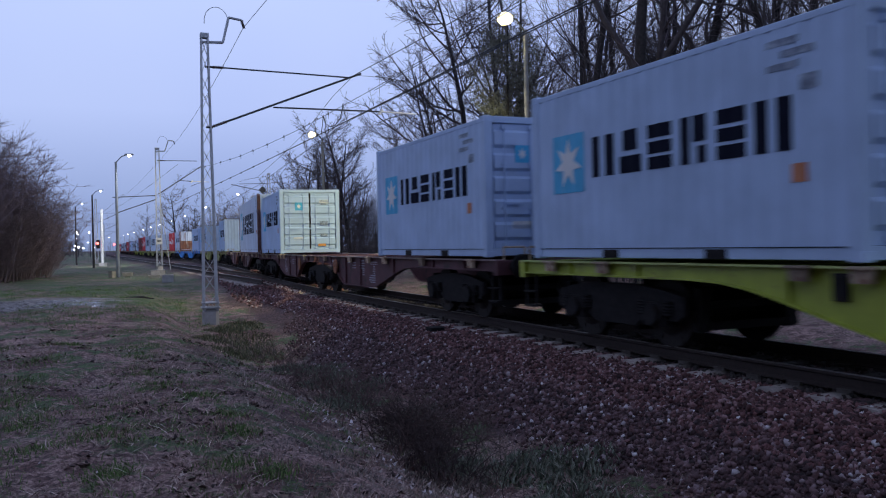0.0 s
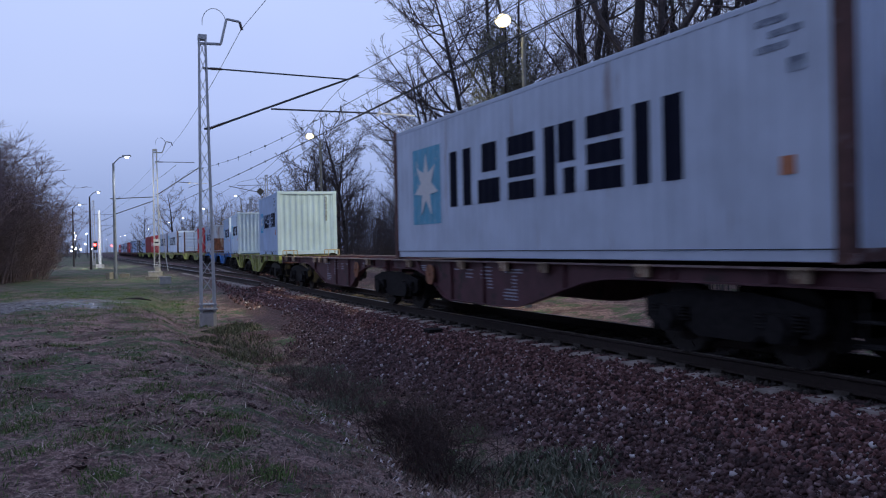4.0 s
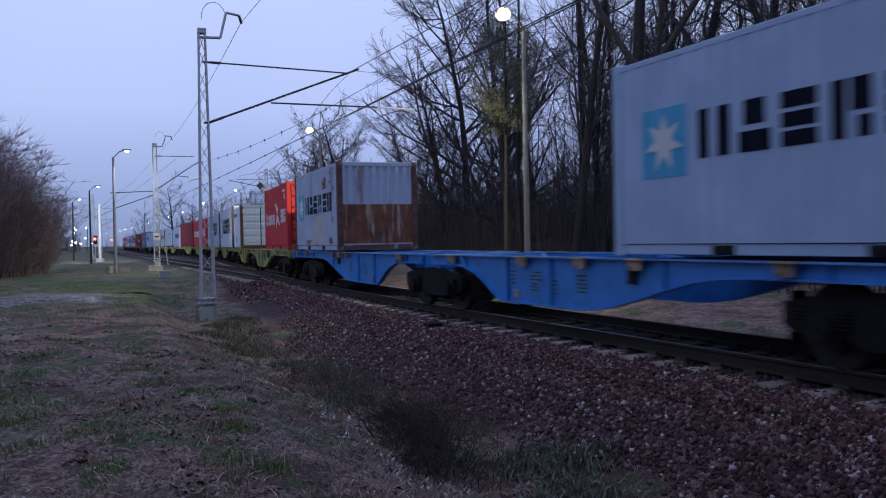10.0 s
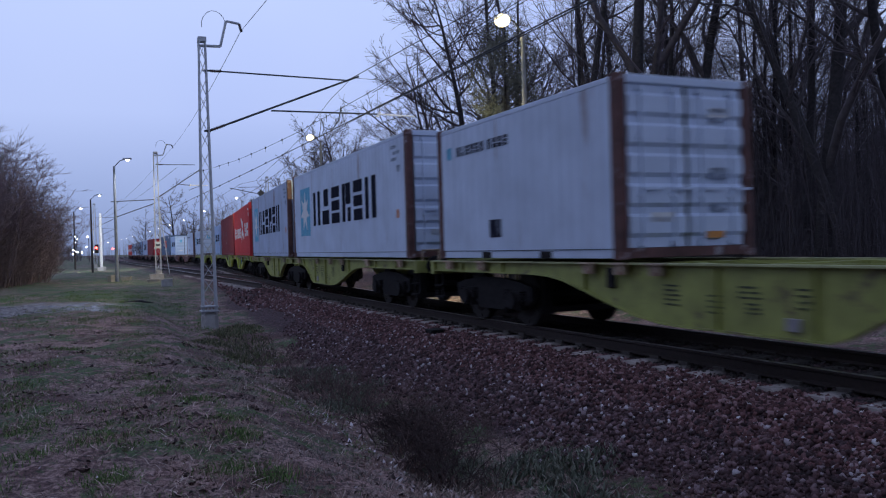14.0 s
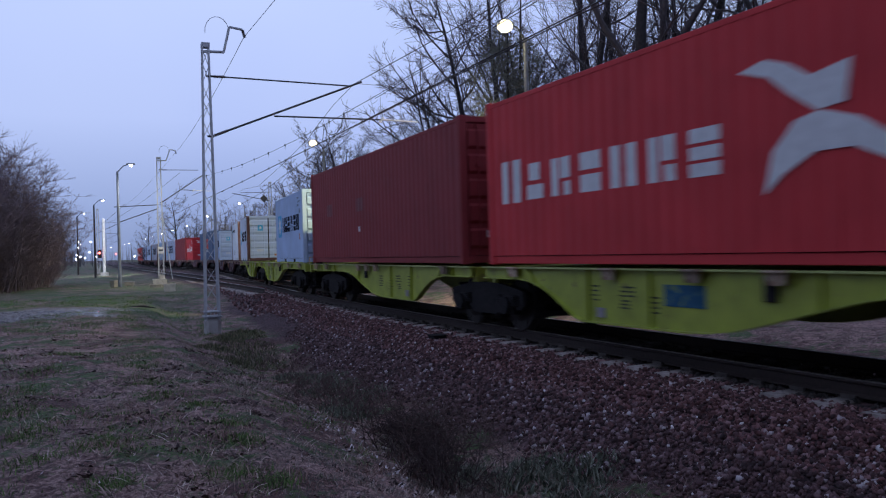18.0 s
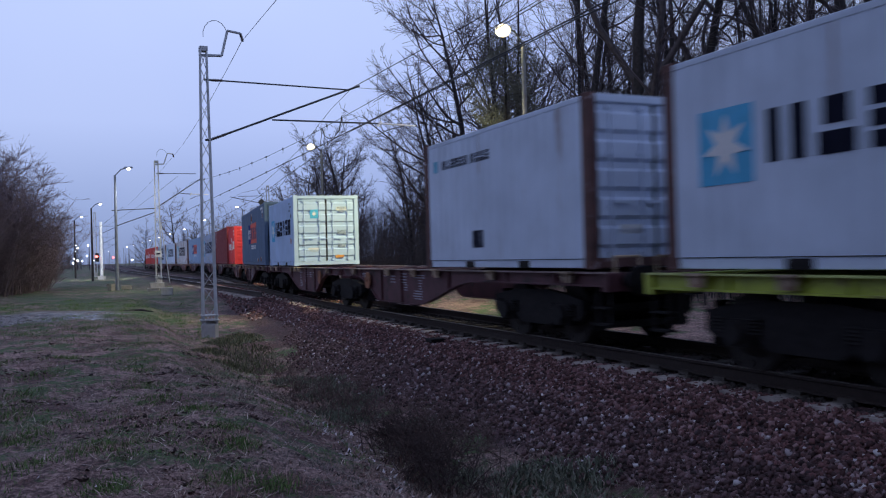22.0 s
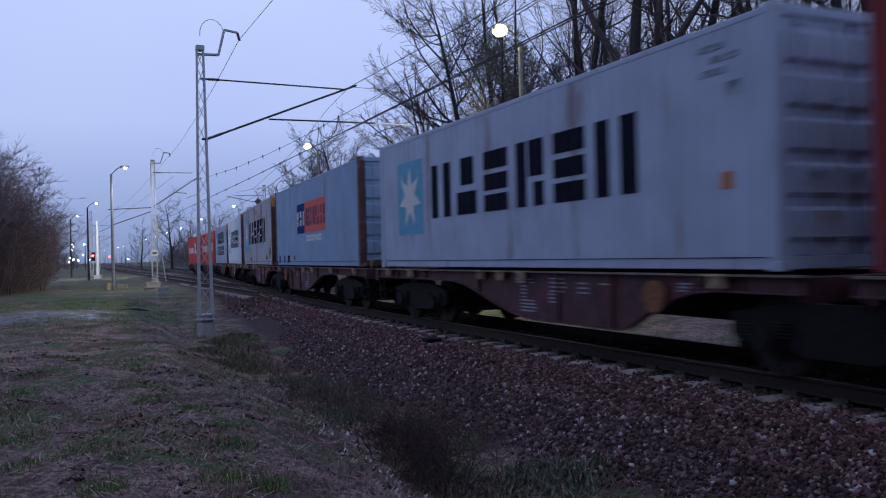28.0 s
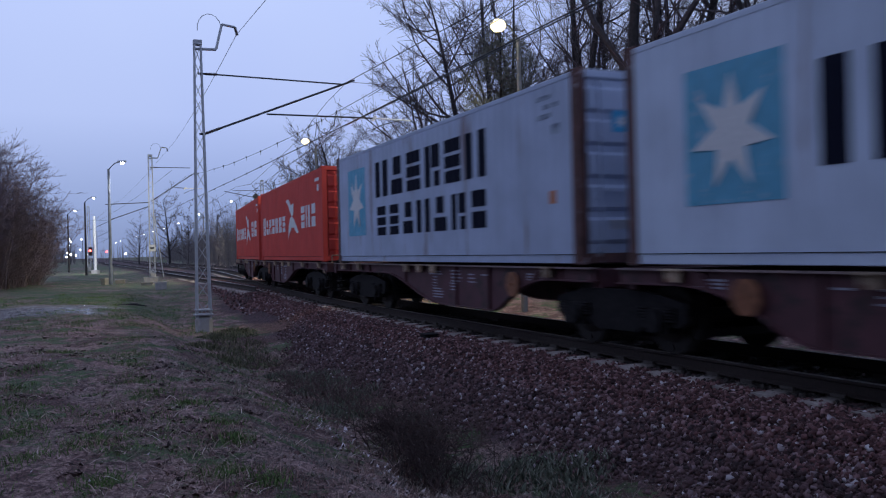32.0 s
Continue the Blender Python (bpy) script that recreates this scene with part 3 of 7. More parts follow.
def bracket():
    bm = bmesh.new()
    prism(bm, [(-0.13, 0.0), (0.13, 0.0), (0.10, -0.15), (-0.10, -0.15)], -0.06, 0.0)
    box(bm, -0.10, -0.16, -0.012, 0.0, 0.16, 0.014)
    return bm


def plate(w, h, lines):
    def make():
        bm = bmesh.new()
        if lines == 0:
            box(bm, -0.004, -w / 2, -h / 2, 0, w / 2, h / 2)
        for k in range(lines):
            z = h / 2 - h * k / max(1, lines - 1)
            box(bm, -0.004, -w / 2, z - 0.012, 0, w / 2 * (0.75 + 0.25 * ((k * 7) % 3) / 2), z + 0.012)
        return bm
    return make


def hand_brake():
    bm = bmesh.new()
    bmesh.ops.create_cone(bm, cap_ends=True, segments=22, radius1=0.21, radius2=0.21, depth=0.03, matrix=pose(-0.06, 0, 0, 0, 90, 0))
    rod(bm, (-0.10, 0, 0), (0, 0, 0), 0.03, n=8)
    return bm


def deck_unit(colour, outer_near, index):
    """Half of an articulated container wagon. y from its outer end towards the joint."""
    paint = PAINTS[colour]
    words = {"green": "bright yellow-green", "olive": "dull olive-green", "brown": "dark brown", "blue": "bright blue"}[colour]
    top = empty("container_wagon")
    tagged(top, words + " steel container wagon deck with fish-bellied sides", "freight wagon", "wagons of the train")
    rng = random.Random(index * 13 + 5)
    for sx in (-1, 1):
        flip = pose(0, 0, 0) if sx > 0 else Matrix.Diagonal((-1, 1, 1, 1))
        g = part("side_girder", shared(("side_girder", colour), lambda: girder(0), paint), None, top, "", pose(1.15 * sx, 0, 0) if sx < 0 else pose(1.15, 12.03, 0, 0, 0, 180))
        for ry_, rz_ in RIBS:
            part("rib", shared(("rib", colour, rz_), lambda: B((-0.062, -0.011, rz_, 0.0, 0.011, 1.118)), paint), None, g, "", pose(0, ry_, 0))
        part("top_flange", shared(("top_flange", colour), lambda: B((-0.09, -0.42, 1.118, 0.07, 12.45, 1.142)), EDGES[colour]), None, g, "top flange coloured pale as if it caught the sky")
        part("gusset", shared(("gusset", colour), lambda: prism(bmesh.new(), [(10.70, 0.895), (10.86, 0.905), (11.06, 1.118), (10.90, 1.118)], -0.066, -0.01), paint), None, g)
        if sx > 0:
            g.matrix_basis = pose(1.15, 0, 0) @ Matrix.Diagonal((-1, 1, 1, 1))
        for y in (0.55, 1.9, 5.3, 6.05, 6.8, 11.3) if index % 2 else (0.55, 3.1, 5.6, 6.9, 8.6, 11.3):
            part("bracket", shared(("bracket",), bracket, M_CREAM), None, g, "folded-down cream spigot bracket", pose(-0.075, y, 1.13))
        if colour == "brown":
            for y, z, k, w, h in ((6.75, 0.98, 2, 0.62, 0.05), (6.7, 0.80, 4, 0.16, 0.18), (6.85, 0.57, 4, 0.5, 0.17), (7.75, 0.93, 4, 0.45, 0.2), (7.6, 0.72, 3, 0.2, 0.12), (8.45, 0.90, 3, 0.3, 0.14), (9.0, 0.97, 1, 0.25, 0.0), (10.75, 0.97, 3, 0.42, 0.09)):
                part("marking", shared(("marking", k, w), plate(w, h, k), M_WAGONMARK), None, g, "", pose(-0.016, y, z))
            part("hand_brake_wheel", shared(("hand_brake_wheel",), hand_brake, M_RUSTWHEEL), None, g, "rusty round brake wheel", pose(-0.03, 10.15, 0.84))
        else:
            mat = {"green": M_WORNBLUE, "olive": M_WORNBLUE, "blue": M_LABEL}[colour]
            if index in (10, 14):
                part("emblem", shared(("emblem", colour), plate(0.75, 0.28, 0), mat), None, g, "plain painted emblem panel", pose(-0.016, 7.15, 0.80))
            else:
                part("marking", shared(("marking_dark", colour, 5), plate(0.3, 0.24, 5), M_DULLMARK), None, g, "", pose(-0.016, 7.0, 0.74))
            for y, z, k, w, h in ((8.3, 0.82, 3, 0.34, 0.12), (8.35, 0.64, 3, 0.22, 0.1), (9.05, 0.78, 4, 0.2, 0.2), (7.75, 0.66, 4, 0.24, 0.2)):
                part("marking", shared(("marking_dark", colour, y), plate(w, h, k), M_DULLMARK), None, g, "", pose(-0.016, y, z))
            part("release_box", shared(("release_box",), lambda: B((-0.05, -0.09, -0.14, 0, 0.09, 0.14), bevel=0.01), M_DARK), None, g, "black brake release box", pose(-0.012, 5.75, 0.93))
            part("battery_box", shared(("battery_box",), lambda: B((-0.03, -0.09, -0.07, 0, 0.09, 0.07), bevel=0.006), M_LABEL), None, g, "", pose(-0.01, 8.9, 0.50))
    part("end_beam", shared(("end_beam", colour), lambda: B((-1.22, -0.46, 0.86, 1.22, -0.30, 1.13), bevel=0.01), paint), None, top)
    part("inner_beam", shared(("inner_beam", colour), lambda: B((-1.05, 12.25, 0.84, 1.05, 12.44, 1.12), bevel=0.01), paint), None, top)
    part("centre_sill", shared(("centre_sill", colour), lambda: B((-0.28, -0.3, 0.86, -0.24, 12.3, 1.10), (0.24, -0.3, 0.86, 0.28, 12.3, 1.10)), paint), None, top)
    for y in (0.3, 2.2, 4.2, 6.1, 8.0, 9.9, 11.8):
        part("crossbar", shared(("crossbar", colour), lambda: B((-1.12, -0.09, 0.98, 1.12, 0.09, 1.118)), paint), None, top, "", pose(0, y, 0))
    for y0, y1 in ((0.35, 4.1), (4.3, 7.9), (8.1, 11.7)):
        for sx in (-1, 1):
            part("diagonal_brace", shared(("diagonal_brace", colour, y0, sx), brace(y0, y1, sx), paint), None, top)
    for sx in (-1, 1):
        part("buffer", shared(("buffer", sx), lambda: buffers(sx), M_DARK), None, top, "black round buffer")
        part("grab_rail", shared(("grab_rail", sx), lambda: R((( sx * 1.05, -0.40, 1.12), (sx * 1.05, -0.40, 1.36), 0.018), ((sx * 1.05, -0.40, 1.36), (sx * 0.62, -0.40, 1.36), 0.018), ((sx * 0.62, -0.40, 1.36), (sx * 0.62, -0.40, 1.12), 0.018)), M_CREAM), None, top, "bent tube hand rail")
        part("step", shared(("step", sx), lambda: B((sx * 1.12 - 0.015, -0.40, 0.38, sx * 1.12 + 0.015, -0.36, 0.9), (sx * 1.12 - 0.015, -0.10, 0.38, sx * 1.12 + 0.015, -0.06, 0.9), (sx * 1.12 - 0.1, -0.40, 0.38, sx * 1.12 + 0.06, -0.06, 0.41), (sx * 1.12 - 0.1, -0.40, 0.62, sx * 1.12 + 0.06, -0.06, 0.64)), M_DARK), None, top)
    part("coupling_hook", shared(("coupling_hook",), lambda: B((-0.05, -0.80, 0.96, 0.05, -0.46, 1.06), (-0.07, -0.84, 0.80, 0.07, -0.78, 1.04), bevel=0.012), M_DARK), None, top)
    part("brake_hose", shared(("brake_hose",), lambda: R(((0.35, -0.46, 0.9), (0.33, -0.66, 0.62), 0.025), ((0.33, -0.66, 0.62), (0.2, -0.80, 0.56), 0.025)), M_DARK), None, top)
    add_bogie(top, 1.9, top)
    if outer_near:
        add_bogie(top, SLOT + GAP_JOINT / 2, top)
        part("joint_housing", shared(("joint_housing", colour), lambda: B((-0.5, 12.44, 0.80, 0.5, 13.0, 1.06), bevel=0.03), M_DARK), None, top)
    return top


# ---- containers ----
def box_paint(name, col, rust=0.62, worn=0.30):
    return material(name, col, 0.7, 0, 0.16, 1.2, spec=0.25, patch=tuple(0.35 * a + 0.65 * b for a, b in zip(col, RUST)) if rust < 0.66 else tuple(0.8 * c for c in col),
                    patch_scale=1.5, patch_at=rust, streak=True, bump=0.05, bump_scale=6)


SKINS = {
    "new": box_paint("pale_blue_grey_container_paint", (0.44, 0.57, 0.79), 0.70),
    "old": box_paint("worn_pale_grey_container_paint", (0.58, 0.67, 0.82), 0.615),
    "rusty": box_paint("rust_stained_grey_container_paint", (0.45, 0.525, 0.68), 0.57),
    "rustier": box_paint("heavily_rusted_grey_container_paint", (0.47, 0.48, 0.545), 0.52),
    "red": box_paint("bright_red_container_paint", (0.62, 0.05, 0.058), 0.65),
    "orange": box_paint("orange_red_container_paint", (0.62, 0.07, 0.055), 0.66),
    "maroon": box_paint("dark_red_container_paint", (0.26, 0.038, 0.044), 0.67),
    "slate": box_paint("dark_slate_blue_container_paint", (0.12, 0.178, 0.275), 0.635),
    "slate2": box_paint("faded_slate_blue_container_paint", (0.30, 0.42, 0.60), 0.61),
}
FRAMES = {"rust": material("rusted_container_frame", (0.135, 0.062, 0.056), 0.8, 0, 0.5, 4, patch=(0.32, 0.30, 0.32), patch_scale=3, patch_at=0.58)}
M_PATCH = material("darker_red_repair_paint", (0.19, 0.03, 0.035), 0.6)
M_PLUM = material("dull_plum_lettering", (0.10, 0.03, 0.09), 0.6)
M_RUSTPANEL = material("rusted_bare_panel", (0.24, 0.095, 0.05), 0.85, 0, 0.4, 3, col2=(0.10, 0.04, 0.028), streak=True, bump=0.2, patch=(0.40, 0.33, 0.27), patch_scale=5, patch_at=0.56)


M_RUSTSMEAR = material("flaking_rusty_patch", (0.20, 0.08, 0.06), 0.85, 0, 0.4, 3, patch=(0.46, 0.45, 0.48), patch_scale=3.2, patch_at=0.49)
FOLD = 0.015


def wave(length, pitch, depth, along, z0, z1, inset):
    """A corrugated wall in the plane of `along`, with trapezoid folds."""
    def make():
        bm = bmesh.new()
        n = max(4, round(length / pitch))
        p = length / n
        pts = []
        for i in range(n):
            a = -length / 2 + i * p
            pts += [(a, 0), (a + 0.26 * p, 0), (a + 0.5 * p, depth), (a + 0.76 * p, depth)]
        pts.append((length / 2, 0))
        lo = [bm.verts.new((d, y, z0)) for y, d in pts]
        hi = [bm.verts.new((d, y, z1)) for y, d in pts]
        for i in range(len(pts) - 1):
            bm.faces.new((lo[i], lo[i + 1], hi[i + 1], hi[i]))
        return bm
    return make


def door_leaf(w, h):
    """A door leaf with five pressed-out bands, all of one sheet."""
    def make():
        out = [(0.02, 0.0), (0.02, h), (-0.02, h)]
        n, step = 5, (h - 0.16) / 5
        for k in reversed(range(n)):
            z = 0.08 + k * step
            out += [(-0.015, z + step - 0.03), (-0.062, z + step - 0.08), (-0.062, z + 0.12), (-0.015, z + 0.06)]
        out.append((-0.02, 0.0))
        bm = bmesh.new()
        return prism(bm, out, -w / 2, w / 2)
    return make


def lock_rod(h):
    def make():
        bm = R(((0, -0.085, 0.02), (0, -0.085, h - 0.02), 0.019, 0.019, 7))
        for z in (0.06, h * 0.32, h * 0.68, h - 0.06):
            box(bm, -0.05, -0.10, z - 0.03, 0.05, -0.04, z + 0.03)
        box(bm, -0.02, -0.12, h * 0.36 - 0.015, 0.34, -0.09, h * 0.36 + 0.02)
        return bm
    return make


def star_shape():
    bm = bmesh.new()
    pts = []
    for k in range(14):
        r = 1.0 if k % 2 == 0 else 0.44
        a = k * math.pi / 7
        pts.append((r * math.sin(a), r * math.cos(a)))
    prism(bm, pts, -0.5, 0.5)
    return bm


# plain bars that stand for each sign of a word mark: y0, z0, y1, z1 in its cell
BARS = (((-.5, -.5, -.16, .5), (.1, -.5, .46, .5)), ((-.42, -.5, .42, -.1), (-.28, .02, .28, .5)), ((-.45, .2, .42, .5), (-.45, -.15, .42, .12), (-.45, -.5, .42, -.22)),
        ((-.45, -.5, -.12, .5), (-.02, -.05, .42, .5), (.1, -.5, .42, -.14)), ((-.42, .06, .42, .5), (-.42, -.5, .42, -.06)))


def put_mark(top, mesh_key, make, mat, x, y, z, w, h, label="", t=0.006):
    """A painted mark on the side wall that faces -x, w along y and h high, standing proud by t."""
    ob = part(mesh_key[0], shared((*mesh_key, mat.name), make, mat), None, top, label)
    ob.matrix_basis = pose(x, y, z) @ Matrix.Diagonal((t, -w, h, 1))
    return ob


def fold_depth(y, length, pitch=0.278):
    """How far the side wall lies back at y."""
    n = max(4, round(length / pitch))
    p = length / n
    v = ((y + length / 2) % p) / p
    return FOLD * (0 if v < 0.26 else (v - 0.26) / 0.24 if v < 0.5 else 1 if v < 0.76 else (1 - v) / 0.24)


def painted(name, top, mat, wv, L, sx, u0, u1, z0, z1, label, lift):
    """Paint on the folded side wall, as a thin skin that follows the folds."""
    n = max(4, round(wv / 0.278))
    p = wv / n
    ya, yb = sorted(((L / 2 - u0) * (1 if sx < 0 else -1), (L / 2 - u1) * (1 if sx < 0 else -1)))
    ys = {ya, yb}
    for i in range(n + 1):
        for f in (0, 0.26, 0.5, 0.76):
            y = -wv / 2 + (i + f) * p
            if ya < y < yb:
                ys.add(y)
    verts, faces = [], []
    ys = sorted(ys)
    for y in ys:
        x = sx * (2.438 / 2 - 0.015 - fold_depth(y, wv) + 0.004 + lift)
        verts += [(x, y, z0), (x, y, z1), (x - sx * 0.003, y, z0), (x - sx * 0.003, y, z1)]
    for i in range(len(ys) - 1):
        a, b = 4 * i, 4 * i + 4
        faces += [(a, b, b + 1, a + 1) if sx > 0 else (a, a + 1, b + 1, b), (a + 1, b + 1, b + 3, a + 3), (a, a + 2, b + 2, b)]
    faces += [(0, 1, 3, 2), (4 * len(ys) - 4, 4 * len(ys) - 2, 4 * len(ys) - 1, 4 * len(ys) - 3)]
    return part(name, mesh_from(name, verts, faces, mat), None, top, label)


def unit_box():
    return B((-0.5, -0.5, -0.5, 0.5, 0.5, 0.5))


def flight_shape():
    """Two plain slanting strokes like spread wings."""
    bm = bmesh.new()
    upper = ((-.50, .42), (-.34, .47), (-.20, .40), (-.08, .29), (.13, .34), (.10, .08), (-.05, .06), (-.20, .20), (-.32, .34))
    lower = ((-.36, -.45), (-.30, -.16), (-.17, .02), (-.03, .06), (.16, -.02), (.50, -.32), (.36, -.34), (.14, -.20), (-.06, -.20), (-.24, -.32))
    for pts in (upper, lower):
        prism(bm, pts, -0.5, 0.5)
    return bm


def container(spec, index):
    name, length, height, skin, doors, mark, frame_kind, label = spec
    mat = SKINS[skin]
    fmat = FRAMES["rust"] if frame_kind else mat
    L, H, Wd = length, height, 2.438
    top = tagged(empty("shipping_container"), label, "shipping container", "containers on the train")
    key = (L, H)
    zlo, zhi = 0.16, H - 0.09
    wv = L - 0.30
    for sx in (-1, 1):
        ob = part("side_wall", shared(("side_wall", *key, mat.name), wave(wv, 0.278, FOLD, "y", zlo, zhi, 0), mat), None, top)
        ob.matrix_basis = pose(sx * (Wd / 2 - 0.015), 0, 0) @ Matrix.Diagonal((-sx, 1, 1, 1))
        x = sx * (Wd / 2 - 0.05)
        part("bottom_rail", shared(("bottom_rail", *key, mat.name, sx), lambda: B((x - 0.05 if sx > 0 else x - 0.008, -L / 2 + 0.15, 0.02, x + 0.008 if sx > 0 else x + 0.05, L / 2 - 0.15, 0.15), bevel=0.008), mat), None, top)
        part("top_rail", shared(("top_rail", *key, mat.name, sx), lambda: B((x - 0.035, -L / 2 + 0.15, H - 0.11, x + 0.05, L / 2 - 0.15, H - 0.03), bevel=0.008), mat), None, top)
        if L < 7:
            for y in (-1.025, 1.025):
                # A dark block gives the shade inside the open pocket.
                part("fork_pocket", shared(("fork_pocket", sx), lambda: B((sx * 1.15, -0.18, 0.02, sx * 1.181, 0.18, 0.135)), M_DARK), None, top, "dark block for the shaded fork pocket opening", pose(0, y, 0))
    for sx in (-1, 1):
        for sy in (-1, 1):
            post = part("corner_post", shared(("corner_post", H, fmat.name), lambda: B((-0.08, -0.085, 0.1, 0.08, 0.085, H - 0.1), bevel=0.012), fmat), None, top, "", pose(sx * (Wd / 2 - 0.08), sy * (L / 2 - 0.085), 0))
            for z in (0.06, H - 0.06):
                part("corner_casting", shared(("corner_casting", fmat.name), lambda: B((-0.082, -0.09, -0.06, 0.082, 0.09, 0.06), bevel=0.012), fmat), None, post, "", pose(0, 0, z))
    roof = part("roof", shared(("roof", *key, mat.name), wave(L - 0.3, 0.21, 0.02, "y", -Wd / 2 + 0.06, Wd / 2 - 0.06, 0), mat), None, top)
    roof.matrix_basis = pose(0, 0, H - 0.04, 0, 90, 0) @ Matrix.Diagonal((1, 1, 1, 1))
    part("floor_frame", shared(("floor_frame", *key), lambda: B((-1.1, -L / 2 + 0.1, 0.10, 1.1, L / 2 - 0.1, 0.16)), M_DARK), None, top)
    for sy in (-1, 1):
        is_door = (sy < 0) == bool(doors)
        y = sy * (L / 2 - 0.03)
        part("end_header", shared(("end_header", H, mat.name), lambda: B((-Wd / 2 + 0.15, -0.03, H - 0.13, Wd / 2 - 0.15, 0.03, H - 0.01), bevel=0.008), mat), None, top, "", pose(0, y, 0))
        part("end_sill", shared(("end_sill", fmat.name), lambda: B((-Wd / 2 + 0.15, -0.03, 0.02, Wd / 2 - 0.15, 0.03, 0.16), bevel=0.008), fmat), None, top, "", pose(0, y, 0))
        if is_door:
            hh = H - 0.31
            dmat = mat
            # Dark strip behind the leaves darkens the gap between them.
            part("door_gasket", shared(("door_gasket", H), lambda: B((-0.033, -0.012, 0.0, 0.033, 0.012, hh)), M_DARK), None, top, "dark strip in the gap between the doors", pose(0, sy * (L / 2 - 0.06), 0.165))
            for sx in (-1, 1):
                d = part("door", shared(("door", H, dmat.name), door_leaf(0.995, hh), dmat), None, top, "", pose(sx * 0.532, sy * (L / 2 - 0.06), 0.165, 0, 0, 0 if sy < 0 else 180))
                for xx in (-0.30, 0.26):
                    part("lock_rod", shared(("lock_rod", H, dmat.name), lock_rod(hh), dmat), None, d, "", pose(xx, 0, 0))
                if sy < 0:
                    part("marking", shared(("marking_door",), lambda: B((-0.2, -0.062, -0.07, 0.2, -0.056, 0.07)), M_WHITE), None, d, "", pose(0.05, 0, 0.42 if sx < 0 else hh - 0.35))
                    for zf, ww, wh in ((0.86, 0.3, 0.05), (0.80, 0.22, 0.05), (0.46, 0.34, 0.16), (0.24, 0.28, 0.09)):
                        if sx > 0:
                            part("marking", shared(("marking_faint", ww, wh), lambda: B((-ww / 2, -0.062, -wh / 2, ww / 2, -0.056, wh / 2)), M_FAINT if mark != "flight" else M_WHITE), None, d, "", pose(0.03, 0, hh * zf))
                    if mark in ("star", "star2") and sx < 0:
                        panel = part("emblem", shared(("emblem_door",), lambda: B((-0.15, -0.070, -0.16, 0.15, -0.064, 0.16)), M_CYAN), None, top, "light blue emblem on the door", d.matrix_basis @ pose(0.08, 0, hh * 0.76))
                        part("emblem_star", shared(("emblem_star_door",), star_shape, M_WHITE), None, panel, "white star", pose(0, -0.072, 0, 0, 0, 90) @ Matrix.Diagonal((0.006, 0.10, 0.11, 1)))
                    if mark in ("star", "star2", "small") and sx > 0:
                        part("plate", shared(("plate_door",), lambda: B((-0.16, -0.070, -0.05, 0.16, -0.064, 0.05)), M_ORANGEPLATE), None, d, "small orange plate", pose(-0.06, 0, 0.16))
                    if mark == "flight" and sx < 0:
                        part("emblem", shared(("emblem_flight_door",), flight_shape, M_WHITE), None, d, "white winged emblem", pose(0.05, -0.066, hh * 0.88, 0, 0, 90) @ Matrix.Diagonal((0.008, -0.62, 0.42, 1)))
                    if mark == "flight" and sx > 0:
                        for z in (0.55, 0.78):
                            part("placard", shared(("placard",), lambda: B((-0.36, -0.066, -0.13, 0.36, -0.058, 0.13)), M_WHITE), None, d, "white placard", pose(0, 0, hh * z * 0.8))
        else:
            ob = part("end_wall", shared(("end_wall", H, mat.name), wave(Wd - 0.3, 0.25, 0.045, "x", 0.16, H - 0.12, 0), mat), None, top)
            ob.matrix_basis = pose(0, sy * (L / 2 - 0.05), 0, 0, 0, 90 if sy < 0 else -90)
            if mark == "patched":
                ob2 = part("rusted_panel", shared(("rusted_panel", H), wave(Wd - 0.3, 0.25, 0.034, "x", 0.2, H * 0.52, 0), M_RUSTPANEL), None, top, "bare rusted lower end panel")
                ob2.matrix_basis = pose(0, sy * (L / 2 - 0.043), 0, 0, 0, 90 if sy < 0 else -90)
            if skin == "new":
                part("marking", shared(("marking_end",), lambda: B((-0.04, -0.004, -0.5, 0.04, 0.004, 0.5)), M_FAINT), None, top, "", pose(0.78, sy * (L / 2 - 0.012), H * 0.72))
    # marks on the side that faces the grass
    for sx in (-1,):
        X = sx * (Wd / 2 - 0.008)

        def mk(k, make, m, u, z, w, h, lab="", t=0.006):
            # u metres from the left end of the side, as one reads it
            if make is unit_box:
                return painted(k[0], top, m, wv, L, sx, u - w / 2, u + w / 2, z - h / 2, z + h / 2, lab, t - 0.003)
            put_mark(top, k, make, m, X, (L / 2 - u) * (1 if sx < 0 else -1), z, w, h, lab, t)

        def word(m, kinds, u, z, pitch, w, h, t=0.006):
            for n_, kind in enumerate(kinds):
                for y0, z0, y1, z1 in BARS[kind]:
                    mk(("word_bar",), unit_box, m, u + pitch * n_ + (y0 + y1) / 2 * w, z + (z0 + z1) / 2 * h, (y1 - y0) * w, (z1 - z0) * h, "", t)

        if mark in ("star", "worn", "patched", "star2"):
            worn = mark in ("worn", "patched")
            navy, cyan = (M_NAVYWORN, M_CYANWORN) if mark == "patched" else (M_NAVY, M_CYANWORN if worn or mark == "star2" else M_CYAN)
            if L < 7:
                u0, wE, hE, zc, lh, u1, lw = 1.03, 0.84, 0.88, H * 0.555, 0.58, 1.62, 0.615
            elif mark == "star2":
                u0, wE, hE, zc, lh, u1, lw = 1.7, 1.4, 1.75, H * 0.54, 0.86, 3.2, 1.03
            else:
                u0, wE, hE, zc, lh, u1, lw = 1.85, 1.5, 1.62, H * 0.53, 1.08, 3.0, 1.17
            mk(("emblem_panel",), unit_box, cyan, u0, zc, wE, hE, "light blue square emblem")
